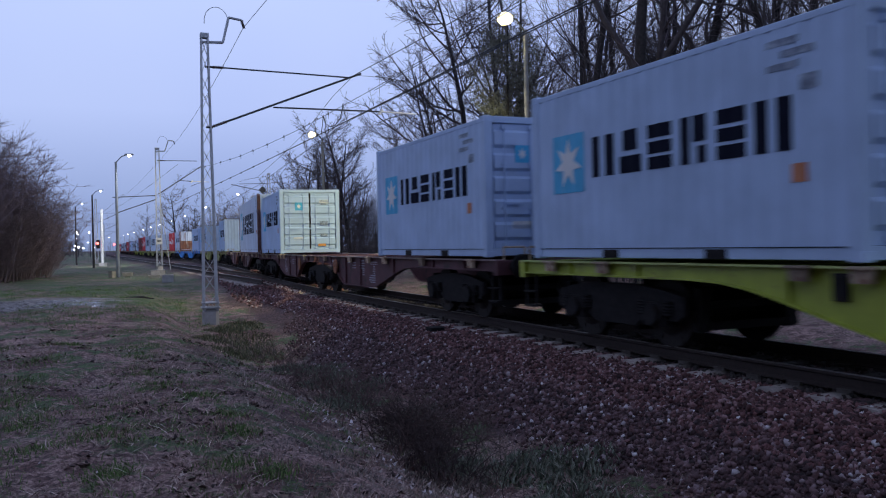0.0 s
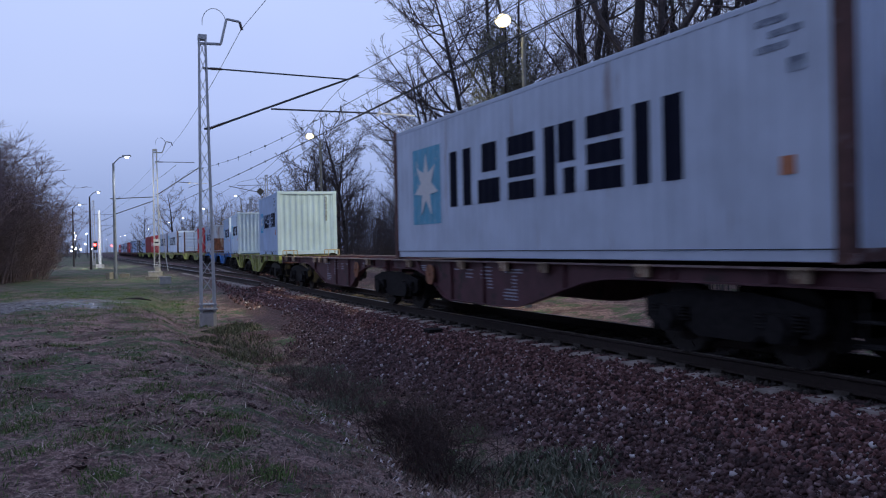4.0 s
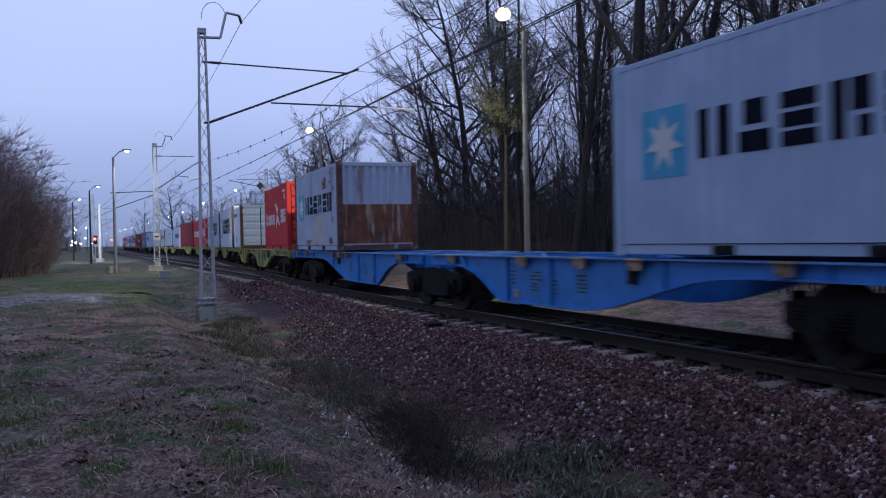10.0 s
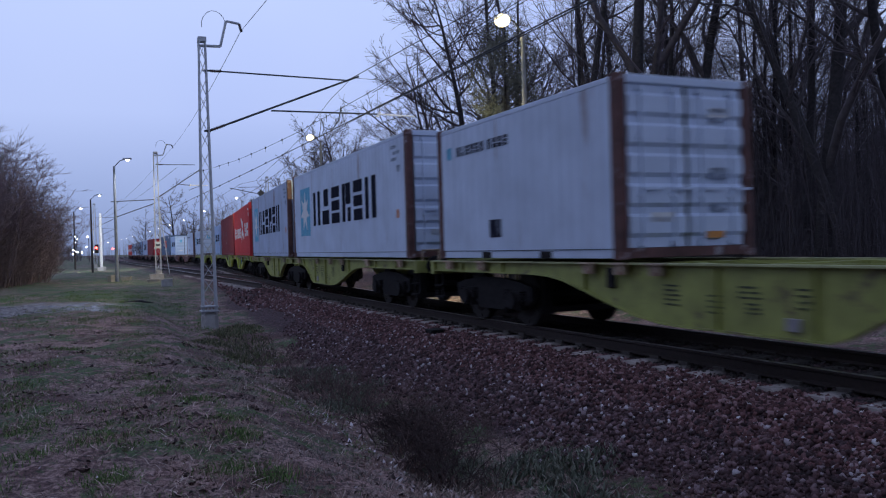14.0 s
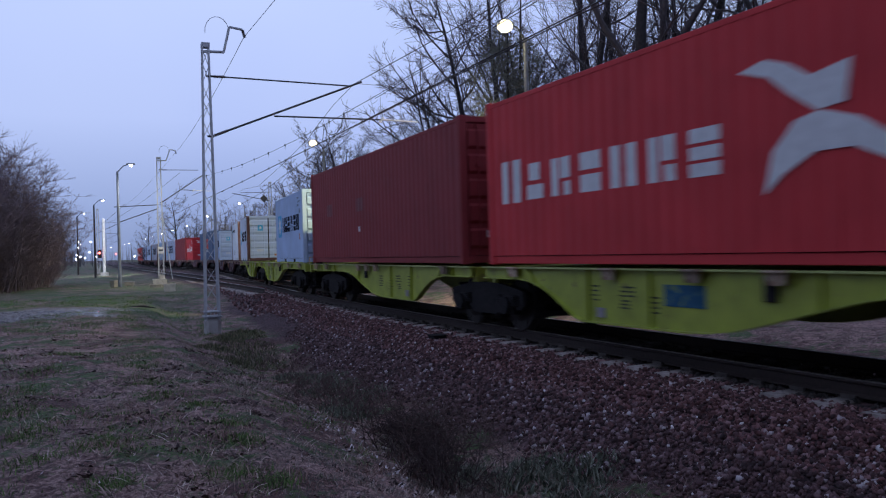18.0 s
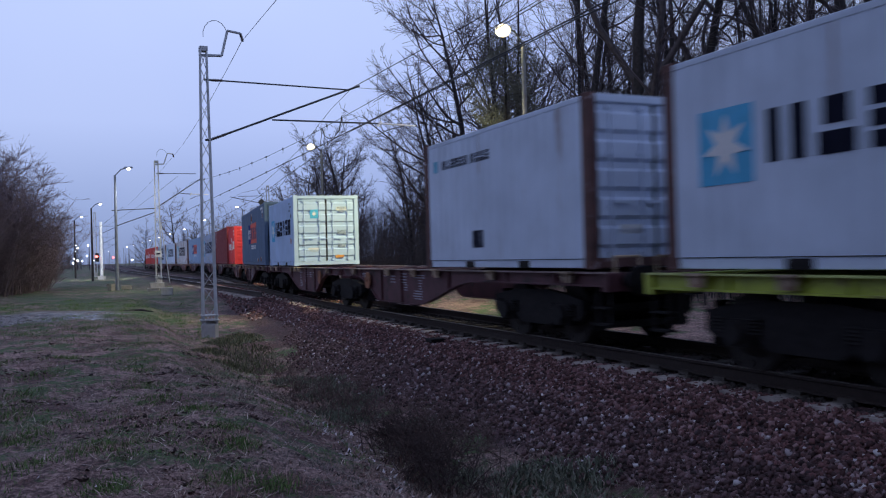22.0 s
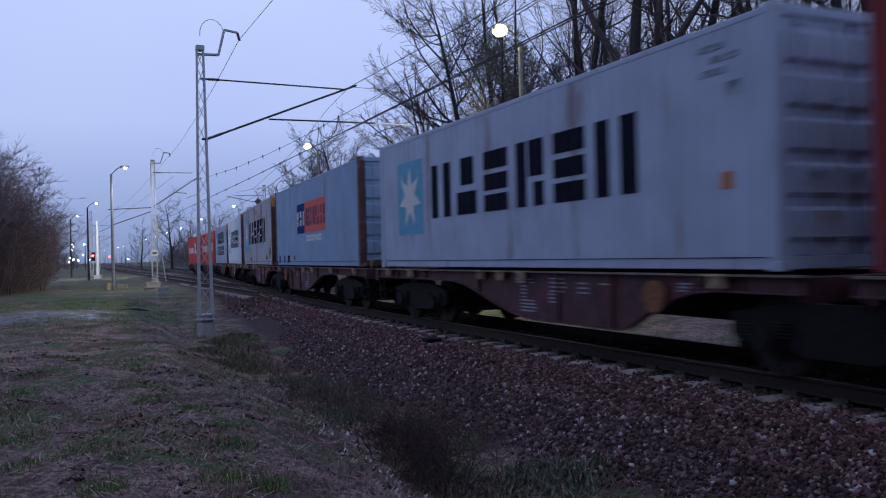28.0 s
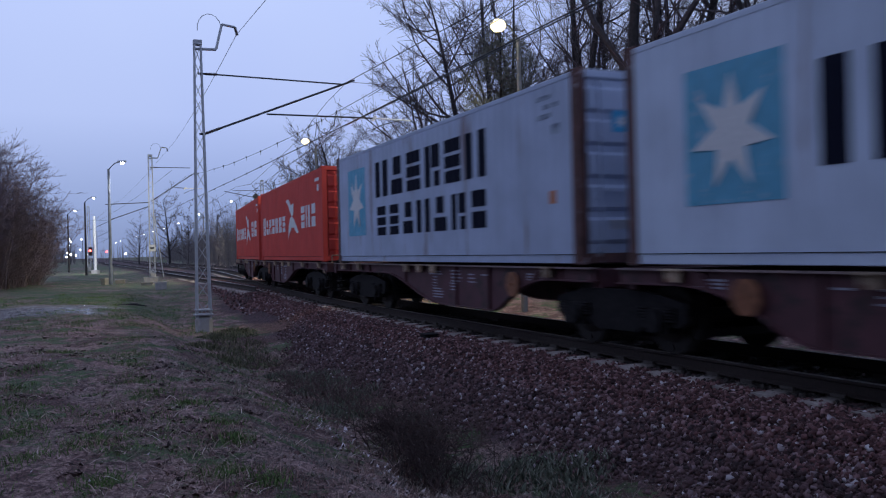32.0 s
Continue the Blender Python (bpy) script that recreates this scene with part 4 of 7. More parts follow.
            mk(("emblem_star",), star_shape, M_WHITE, u0, zc, wE * 0.42, hE * 0.42, "white star", 0.010)
            word(navy, (0, 1, 2, 3, 2, 0), u1 + lw * 0.45, zc + (0.45 if mark == "star2" else 0.03), lw, lw * 0.86, lh)
            if mark == "star2":
                word(navy, (2, 2, 1, 0, 1, 3, 4), u1 + 0.4, zc - 0.56, 0.88, 0.72, 0.70)
        elif mark == "small":
            word(M_NAVY, (0, 1, 2, 3, 2, 0), 0.95, H * 0.80, 0.2, 0.16, 0.18)
            word(M_NAVY, (0, 4, 1, 2), 2.25, H * 0.80, 0.2, 0.16, 0.18)
            mk(("emblem_panel",), unit_box, M_CYANWORN, 0.55, H * 0.80, 0.22, 0.24)
            mk(("scuff",), unit_box, M_NAVYWORN, 2.4, 0.55, 0.45, 0.32)
        elif mark == "flight":
            k0, kz = (1.0, 1.0) if L < 7 else (2.0, 1.4)
            word(M_WHITE, (0,), 0.42 * k0, H * 0.49, 0.4 * k0, 0.33 * k0, 0.52 * kz)
            word(M_WHITE, (1, 3, 4, 0, 3, 2), 0.80 * k0, H * 0.475, 0.39 * k0, 0.30 * k0, 0.42 * kz)
            mk(("flight_emblem",), flight_shape, M_WHITE, 3.62 * k0, H * 0.52, 1.15 * k0, 1.15 * kz, "white winged emblem of plain strokes")
            word(M_WHITE, (2, 0, 4), 4.55 * k0, H * 0.51, 0.42 * k0, 0.33 * k0, 0.52 * kz)
            mk(("marking_side",), unit_box, M_WHITE, L - 0.75, H * 0.88, 0.62, 0.10)
            mk(("marking_side",), unit_box, M_WHITE, L - 0.62, H * 0.79, 0.2, 0.2)
        elif mark == "panel":
            mk(("emblem_panel",), unit_box, M_BLUEPANEL, 4.75, H * 0.56, 1.3, 1.02, "deep blue emblem panel")
            mk(("emblem_panel_wide",), unit_box, M_ORANGEPANEL, 6.9, H * 0.565, 3.0, 1.02, "orange emblem panel")
            word(M_WHITE, (3, 4, 0), 4.38, H * 0.56, 0.38, 0.30, 0.5, 0.012)
            word(M_PLUM, (0, 2, 4, 0, 3, 1, 4, 3), 5.65, H * 0.565, 0.36, 0.26, 0.60, 0.012)
            word(M_WHITE, (4, 1, 2, 4, 3, 0, 4, 1), 5.7, H * 0.32, 0.28, 0.22, 0.2)
        elif mark == "upright":
            for k in range(3):
                word(M_WHITE, (k + 1,), 0.75, H * (0.88 - 0.17 * k), 0.4, 0.34, 0.38)
        if skin == "rustier":
            for u, z, w, h in ((9.0, 0.42, 0.55, 0.5), (8.3, 0.50, 0.25, 0.25), (6.4, 0.88, 0.7, 0.28), (11.3, 0.2, 0.5, 0.6), (10.4, 0.12, 0.9, 0.2), (3.6, 0.1, 1.1, 0.16)):
                mk(("rust_patch",), unit_box, M_RUSTSMEAR, u, H * z, w, h, "bare rusty patch", 0.005)
        if mark == "patched":
            for u, z, w, h in ((4.3, 0.80, 0.5, 0.35), (2.1, 0.10, 0.9, 0.16), (5.1, 0.12, 0.5, 0.2)):
                mk(("rust_patch",), unit_box, M_RUSTSMEAR, u, H * z, w, h, "bare rusty patch", 0.005)
            mk(("repaint",), unit_box, M_BEIGE, 3.5, H * 0.25, 1.5, 0.85, "faded beige repainted square", 0.005)
        if skin == "slate":
            for u, z, w, h in ((5.9, 0.83, 0.72, 0.56), (10.2, 0.10, 0.5, 0.2), (8.9, 0.09, 0.8, 0.15), (11.2, 0.85, 0.25, 0.5)):
                mk(("rust_patch",), unit_box, M_RUSTSMEAR, u, H * z, w, h, "bare rusty patch", 0.005)
            for du, z, w in ((1.25, 0.92, 1.1), (0.95, 0.86, 0.5)):
                mk(("marking_id",), unit_box, M_WHITE, L - du, H * z, w, 0.10)
        if skin == "slate2":
            for u, w in ((0.7, 0.2), (1.7, 0.25), (2.5, 0.35)):
                mk(("scuff",), unit_box, M_NAVYWORN, u, H * 0.085, w, 0.26, "", 0.005)
            mk(("rust_patch",), unit_box, M_RUSTSMEAR, 3.4, H * 0.09, 0.55, 0.22, "bare rusty patch", 0.005)
        if mark == "plain":
            for u in (2.2, 5.4):
                mk(("repair_patch",), unit_box, M_PATCH, u, H * 0.55, 0.62, 0.36, "slightly darker repair patch")
            mk(("marking_side",), unit_box, M_WHITE, 5.3, H * 0.32, 0.18, 0.14)
        if mark in ("star", "worn", "patched", "star2"):
            for k, (du, z) in enumerate(((0.95, 0.90), (0.75, 0.85), (0.95, 0.80), (0.6, 0.72))):
                mk(("marking_id",), unit_box, M_FAINT, L - du, H * z, 0.42 if k < 3 else 0.22, 0.075 if k < 3 else 0.16)
            mk(("sticker",), unit_box, M_STICKER, L - 0.75, H * 0.36, 0.2, 0.2, "orange sticker")
    return top


N, W_, R_, D_ = 6.058, 12.192, 2.591, 2.896
TRAIN = [  # colour, near half load, far half load
    ("green", None, ("A", N, R_, "new", 1, "star", 0, "pale blue-grey steel container with a star emblem")),
    ("brown", ("B", N, R_, "new", 1, "star", 0, "pale blue-grey container with star emblem and closed doors"),
     ("C", N, R_, "new", 1, "star", 0, "pale blue-grey container with star emblem on a brown wagon")),
    ("brown", ("D", W_, D_, "old", 0, "worn", 1, "long worn grey container with a star emblem"), None),
    ("olive", ("E", N, R_, "new", 0, "star", 0, "pale blue-grey container with a plain corrugated end"),
     ("F", N, R_, "new", 0, "star", 0, "pale blue-grey container with a corrugated end on a green wagon")),
    ("blue", ("H", N, R_, "new", 1, "star", 0, "pale blue-grey container with doors on a blue wagon"),
     ("J", N, R_, "rusty", 0, "patched", 1, "scuffed grey container with a half rusted end wall")),
    ("olive", ("K", N, R_, "red", 1, "flight", 0, "red container with white winged emblem on an olive wagon"),
     ("L", N, R_, "old", 1, "small", 1, "plain grey container with a rusty door frame")),
    ("olive", ("M", W_, D_, "old", 1, "worn", 1, "long grey container with rusty corner posts and star emblem"),
     ("N", W_, D_, "rusty", 1, "worn", 1, "long stained grey container with a blue star emblem")),
    ("green", ("O", W_, D_, "red", 1, "flight", 0, "long bright red container with a white winged emblem"),
     ("R", W_, D_, "maroon", 1, "plain", 0, "long plain dark red container with faint patches")),
    ("green", ("S", N, R_, "new", 1, "star", 0, "pale blue-grey container with doors on a bright green wagon"),
     ("T", N, R_, "old", 1, "star", 1, "worn pale container with a rust-brown door frame")),
    ("brown", ("U", N, R_, "old", 1, "small", 1, "plain pale grey container with small dark writing bars"),
     ("V", N, R_, "new", 1, "star", 0, "pale blue-grey container with doors on a brown wagon")),
    ("brown", ("W", W_, D_, "slate", 1, "panel", 0, "long dark slate container with blue and orange emblem panels"),
     ("X", N, R_, "red", 1, "flight", 0, "short red container with white placards on its doors")),
    ("brown", ("Y", W_, D_, "maroon", 1, "upright", 0, "long dark red container with upright white blocks"),
     ("Z", W_, D_, "rusty", 1, "worn", 0, "long grey container with rust patches and star emblem")),
    ("brown", ("AA", W_, D_, "slate2", 1, "panel", 1, "long faded slate container with rusty posts and emblem panels"),
     ("AB", W_, D_, "rustier", 1, "worn", 1, "long badly rusted grey container with star emblem")),
    ("brown", ("AC", W_, D_, "old", 1, "worn", 1, "long grey container with red-brown corner posts"),
     ("AD", W_, D_, "rusty", 1, "star2", 1, "long grey container with two rows of dark blocks")),
    ("brown", ("AE", W_, D_, "orange", 1, "flight", 0, "long orange-red container near the end of the train"),
     ("AF", W_, D_, "orange", 1, "flight", 0, "last long orange-red container of the train")),
]
MOVERS = []   # object, distance of its centre along the train, offset, height, turned
_i = 0
for w_index, (colour, near_load, far_load) in enumerate(TRAIN):
    start = FIRST + (w_index - 1) * PITCH
    near_unit = deck_unit(colour, True, _i)
    far_unit = deck_unit(colour, False, _i + 1)
    MOVERS.append((near_unit, start, SLOT, 0.0, False))
    MOVERS.append((far_unit, start + SLOT + GAP_JOINT, SLOT, 0.0, True))
    _i += 2
    if near_load:
        MOVERS.append((container(near_load, _i), start, near_load[1], CONT_Z, None))
    if far_load:
        end = start + 2 * SLOT + GAP_JOINT
        MOVERS.append((container(far_load, _i), end - far_load[1], far_load[1], CONT_Z, None))


def mover_pose(t, first, length, z, turned):
    s0 = first - run(t)
    xa, ya, _ = on_line(s0 + 0.15 * length)
    xb, yb, _ = on_line(s0 + 0.85 * length)
    h = math.atan2(xb - xa, yb - ya)
    cx, cy = (xa + xb) / 2, (ya + yb) / 2
    if turned is None:      # containers: origin in the middle
        return pose(cx, cy, z, 0, 0, -math.degrees(h))
    if turned:              # origin at the far outer end, y running back
        cx, cy = cx + math.sin(h) * length / 2, cy + math.cos(h) * length / 2
        return pose(cx, cy, z, 0, 0, 180 - math.degrees(h))
    return pose(cx - math.sin(h) * length / 2, cy - math.cos(h) * length / 2, z, 0, 0, -math.degrees(h))


def motions():
    """The train rolls on, and its wheels turn while they pass."""
    times = [0.5 * k for k in range(65)]
    spans = {}
    for ob, first, length, z, turned in MOVERS:
        walk(ob, [(t, mover_pose(t, first, length, z, turned)) for t in times])
        if turned is not None:
            # seconds at which this deck is between 45 m ahead and 6 m past the eye
            near = [k / 30 for k in range(0, 961) if -8 < first - run(k / 30) < 34]
            spans[ob] = (near, -1 if turned else 1)
    for wheel, unit in WHEELS:
        near, sense = spans[unit]
        if len(near) < 3:
            continue
        base = wheel.matrix_basis.copy()
        zero = run(near[0])

        def turn(t):
            return base @ Matrix.Rotation(sense * (run(t) - zero) / 0.46, 4, "X")
        rows = [(t, turn(t)) for t in near]
        if near[0] > 0.05:
            rows = [(0, turn(near[0]))] + rows
        if near[-1] < 31.95:
            rows = rows + [(32, turn(near[-1]))]
        walk(wheel, rows)


# ---------- masts, wires and lamps ----------
def tubes(name, lines, sides, mat):
    verts, faces = [], []
    for pts in lines:
        base = len(verts)
        for k, (p, r) in enumerate(pts):
            d = (pts[min(k + 1, len(pts) - 1)][0] - pts[max(k - 1, 0)][0]).normalized()
            a = d.orthogonal().normalized()
            b = d.cross(a)
            for j in range(sides):
                t = 6.28319 * j / sides
                verts.append(p + a * (r * math.cos(t)) + b * (r * math.sin(t)))
        for k in range(len(pts) - 1):
            for j in range(sides):
                j2 = (j + 1) % sides
                o = base + k * sides
                faces.append((o + j, o + j2, o + sides + j2, o + sides + j))
    me = mesh_from(name, verts, faces, mat)
    me.polygons.foreach_set("use_smooth", [True] * len(me.polygons))
    return me


def lattice_mast(name, top_z, foot_z, label, w0=0.36, w1=0.17, leg=1.0):
    """A square lattice mast on a concrete block, origin on the rail level at its axis."""
    top = tagged(empty(name), label, "catenary mast", "masts beside the track")
    b = bmesh.new()
    box(b, -0.22, -0.22, foot_z - 0.5, 0.22, 0.22, foot_z + 0.36, bevel=0.1)
    part("foundation", b, M_CONCRETE, top, "pale concrete foundation block")
    part("base_plate", B((-0.25, -0.25, foot_z + 0.37, 0.25, 0.25, foot_z + 0.41), bevel=0.008), M_STEEL, top)
    part("base_collar", B((-0.23, -0.23, foot_z + 0.50, 0.23, 0.23, foot_z + 0.54), bevel=0.008), M_STEEL, top)
    z0 = foot_z + 0.30

    def half(z):
        return (w0 + (w1 - w0) * (z - z0) / (top_z - z0)) / 2
    for sx in (-1, 1):
        for sy in (-1, 1):
            a, c = half(z0), half(top_z)
            part("leg", R(((sx * a, sy * a, z0), (sx * c, sy * c, top_z), 0.036 * leg, 0.030 * leg, 4)), M_SILVERY if leg < 1.2 else M_STEEL, top)
    n = 15
    zs = [z0 + (top_z - z0) * k / n for k in range(n + 1)]
    for face in range(4):
        rot = Matrix.Rotation(face * math.pi / 2, 3, "Z")
        zig = [(rot @ Vector(((1 if k % 2 else -1) * half(zs[k]), -half(zs[k]), zs[k])), 0.013) for k in range(n + 1)]
        part("lacing", tubes("lacing", [zig], 4, M_SILVERY), None, top)
    part("cap", B((-w1 / 2 - 0.03, -w1 / 2 - 0.03, top_z - 0.02, w1 / 2 + 0.03, w1 / 2 + 0.03, top_z + 0.12), bevel=0.01), M_STEEL, top)
    return top


def insulator(bm, a, b, r=0.05):
    """A ribbed rod, all of one body."""
    a, b = Vector(a), Vector(b)
    pts = [(a.lerp(b, k / 13), r if k % 2 else r * 0.5) for k in range(14)]
    me = tubes("insulator_body", [pts], 8, None)
    bm.from_mesh(me)
    bpy.data.meshes.remove(me)


def cantilever(mast, pts):
    """Arms of a mast in its x-z plane; x towards the track."""
    low, up, tip, tip2, mid, reg, horn = pts
    strut = part("upper_strut", R(((0.45, 0, up), (tip[0], 0, tip[1]), 0.022), ((0.0, 0, up), (0.2, 0, up), 0.03)), M_ARM, mast, "dark strut tube")
    bm = bmesh.new()
    insulator(bm, (0.2, 0, up), (0.5, 0, up))
    part("insulator", bm, M_INSUL, strut, "brown insulator")
    d = (Vector((tip2[0], 0, tip2[1])) - Vector((0.12, 0, low))).normalized()
    a = Vector((0.12, 0, low))
    tube = part("bracket_tube", R((a + d * 0.4, (tip2[0], 0, tip2[1]), 0.030), ((0, 0, low), a, 0.03)), M_ARM, mast, "dark slanting bracket tube")
    bm = bmesh.new()
    insulator(bm, a, a + d * 0.45)
    part("insulator", bm, M_INSUL, tube, "brown insulator")
    regm = part("registration_tube", R(((mid[0], 0, mid[1]), (reg[0] - 1.15, 0, reg[1] + 0.03), 0.024)), M_ARM, mast)
    part("registration_end", R(((reg[0] - 1.15, 0, reg[1] + 0.03), (reg[0], 0, reg[1]), 0.022), ((reg[0] - 1.22, 0, reg[1] - 0.05), (reg[0] - 1.10, 0, reg[1] + 0.10), 0.04)), M_WHITE, regm, "pale tube end")
    part("steady_arm", R(((reg[0] - 0.35, 0, reg[1]), (reg[0] - 0.9, 0, reg[1] - 0.16), 0.014), ((reg[0] - 0.9, 0, reg[1] - 0.16), (reg[0] - 1.25, 0, reg[1] - 0.32), 0.014)), M_ARM, mast)
    if horn:
        p1, p2, p3 = horn
        part("horn", R(((-0.12, 0, p1[1] - 0.02), (p1[0], 0, p1[1]), 0.04), ((p1[0], 0, p1[1]), (p2[0], 0, p2[1]), 0.035), ((p2[0], 0, p2[1]), (p3[0], 0, p3[1]), 0.035)), M_STEEL, mast, "bent steel horn")
        rods = []
        c = Vector(((p2[0] + 0.0) / 2, 0, p2[1] - 0.15))
        for k in range(9):
            a0, a1 = math.pi * (1.05 - k / 8.2), math.pi * (1.05 - (k + 1) / 8.2)
            rods.append(((c.x + 0.33 * math.cos(a0), 0.02, c.z + 0.42 * math.sin(a0)), (c.x + 0.33 * math.cos(a1), 0.02, c.z + 0.42 * math.sin(a1)), 0.008, 0.008, 4))
        part("jumper_loop", R(*rods), M_CABLE, mast)
        bm = bmesh.new()
        insulator(bm, (p3[0], 0, p3[1]), (p3[0] + 0.06, 0, p3[1] - 0.22), 0.05)
        part("insulator", bm, M_INSUL, mast)


def cable(name, pts, r, label, sag=0.0, parent=None):
    cu = bpy.data.curves.new(name, "CURVE")
    cu.dimensions, cu.bevel_depth, cu.bevel_resolution = "3D", r, 0
    dense = []
    for a, b in zip(pts[:-1], pts[1:]):
        a, b = Vector(a), Vector(b)
        n = 10 if sag else 6
        for k in range(n):
            u = k / n
            p = a.lerp(b, u)
            p.z -= sag * 4 * u * (1 - u)
            dense.append(p)
    dense.append(Vector(pts[-1]))
    sp = cu.splines.new("POLY")
    sp.points.add(len(dense) - 1)
    for q, p in zip(sp.points, dense):
        q.co = (*p, 1)
    cu.materials.append(M_CABLE)
    ob = new(name, cu)
    if parent is not None:
        ob.parent = parent
    return ob


MAST_S, MAST_LAT = 23.0, -4.85
mast_near = lattice_mast("catenary_mast", 7.30, -0.58, "grey steel lattice catenary mast on a concrete block")
mast_near.matrix_basis = line_pose(MAST_S, MAST_LAT)
cantilever(mast_near, (4.82, 6.5, (4.10, 6.43), (4.50, 6.57), (1.87, 5.45), (6.25, 5.43), ((0.50, 7.20), (0.67, 7.92), (1.03, 7.87))))

H2 = -0.36
mast_two = lattice_mast("catenary_mast", 8.3, 0.0, "grey lattice mast with a small white sign plate", 0.34, 0.24, 1.5)
mast_two.matrix_basis = pose(-19.45, 56.0, 0, 0, 0, -math.degrees(H2))
cantilever(mast_two, (5.3, 7.55, (2.6, 7.55), (2.9, 7.2), (1.4, 6.2), (3.4, 6.1), ((0.5, 8.2), (0.75, 8.95), (1.1, 8.9))))
part("sign_plate", B((-0.21, -0.27, 1.8, 0.21, -0.24, 2.25), bevel=0.005), M_SIGNW, mast_two, "white sign plate with dark bars")
part("sign_bar", B((-0.13, -0.28, 1.98, 0.13, -0.272, 2.08)), M_NAVY, mast_two)
part("stay_rod", R(((0.2, 0, 4.2), (0.7, -0.2, 0.05), 0.03)), M_STEEL, mast_two, "slanting galvanised stay")
part("back_arm", R(((-0.1, 0, 5.15), (-2.9, 0, 5.02), 0.03), ((-0.1, 0, 4.9), (-2.7, 0, 3.95), 0.03)), M_ARM, mast_two)

mast_right = lattice_mast("catenary_mast", 8.0, -0.2, "lattice mast with a diamond plate beyond the train", 0.4, 0.2)
mast_right.matrix_basis = line_pose(74, 3.3)
part("arm", R(((0, 0, 6.4), (-3.3, 0, 7.1), 0.03), ((0, 0, 7.2), (-2.6, 0, 7.15), 0.022)), M_ARM, mast_right)
part("diamond_plate", B((-0.24, -0.02, -0.24, 0.24, 0.02, 0.24)), M_ARM, mast_right, "dark diamond-shaped plate", pose(-0.6, -0.25, 6.6, 0, 45, 0))
for k, (mx, my, hz) in enumerate(((-47.5, 112.0, 8.4), (-66.0, 158.0, 8.4), (-25.0, 108.0, 8.2), (-92.0, 222.0, 8.4))):
    far_mast = lattice_mast("catenary_mast", hz, -0.1, "distant grey lattice catenary mast", 0.4, 0.24, 1.9)
    far_mast.matrix_basis = pose(mx, my, 0, 0, 0, 22)
    part("arm", R(((0, 0, 5.2), (2.9, 0, 6.6), 0.03), ((0, 0, 6.6), (2.9, 0, 6.6), 0.02)), M_ARM, far_mast)

# wires over the train's track
catenary = tagged(empty("catenary"), "thin dark overhead contact and carrier wires", "overhead wire")


def wire_at(s, lat, z):
    x, y, _ = on_line(s, lat)
    return Vector((x, y, z))


carrier = [wire_at(-34, -0.6, 6.5), wire_at(MAST_S, -0.58, 6.5), wire_at(26, -0.45, 6.42), wire_at(28.5, -0.35, 6.25), wire_at(31, -0.32, 5.97), wire_at(36.5, -0.3, 5.76), wire_at(50, -0.25, 5.72), wire_at(62, -0.2, 6.5), wire_at(100, -0.2, 6.5)]
contact = [wire_at(-34, -0.6, 5.2), wire_at(11, -0.58, 5.2), wire_at(MAST_S, -0.72, 5.18), wire_at(29, -0.4, 5.2), wire_at(37, -0.28, 5.2), wire_at(49, -0.26, 5.2), wire_at(100, -0.2, 5.2)]
cable("carrier_wire", carrier[:2], 0.012, "", 0.10, catenary)
cable("carrier_wire", carrier[1:], 0.010, "", 0, catenary)
cable("contact_wire", contact, 0.008, "", 0.0, catenary)
cable("contact_wire", [p + Vector((0.10, 0, 0.03)) for p in contact], 0.007, "", 0.0, catenary)


def branch_wire(w, z):
    """A wire over the straight track, w metres beyond the mast."""
    x0, y0, _ = on_line(MAST_S, -0.8)
    return Vector((x0 + w * math.sin(-0.418), y0 + w * math.cos(-0.418), z))


branch_carrier = [branch_wire(-40, 6.5), branch_wire(-20, 5.95), branch_wire(-6.6, 5.72), branch_wire(-2, 5.66), branch_wire(5.3, 5.67), branch_wire(11, 5.78), branch_wire(18, 5.99), branch_wire(27, 6.44), branch_wire(36, 7.0), branch_wire(80, 6.6)]
branch_contact = [branch_wire(-40, 5.3), branch_wire(-5, 5.17), branch_wire(5, 5.14), branch_wire(16, 5.14), branch_wire(36, 5.2), branch_wire(80, 5.2)]
cable("branch_carrier", branch_carrier, 0.009, "", 0, catenary)
cable("branch_carrier", [p + Vector((0.16, 0, 0.03)) for p in branch_carrier[:4]], 0.009, "", 0, catenary)
cable("branch_contact", branch_contact, 0.015, "", 0, catenary)
for k in range(11):
    w = 2.0 + 3.1 * k
    za = float(np.interp(w, (-2, 5.3, 11, 18, 27, 36), (5.66, 5.67, 5.78, 5.99, 6.44, 7.0)))
    cable("dropper", [branch_wire(w, za), branch_wire(w, za - 0.16)], 0.006, "", 0, catenary)
    for zc in (za, 5.14):
        p = branch_wire(w, zc)
        part("dropper_clamp", shared(("dropper_clamp",), lambda: B((-0.018, -0.05, -0.045, 0.018, 0.05, 0.045), bevel=0.008), M_CABLE), None, catenary, "", pose(p.x, p.y, p.z))
for s_ in (-8, -2, 4, 9, 13.5, 17.5, 20.5):
    cable("dropper", [wire_at(s_, -0.6, 6.45), wire_at(s_, -0.6, 5.2)], 0.004, "", 0, catenary)
# slack jumper between the two systems under the registration tube
loop = [branch_wire(2.6, 5.69), branch_wire(2.3, 5.38), branch_wire(1.8, 5.22), branch_wire(1.2, 5.2), branch_wire(0.7, 5.33), branch_wire(0.45, 5.62), branch_wire(0.4, 5.72)]
cable("jumper_cable", loop, 0.015, "", 0, catenary)
cable("jumper_cable", [branch_wire(2.6, 5.69), branch_wire(2.7, 5.4), branch_wire(2.9, 5.14)], 0.010, "", 0, catenary)
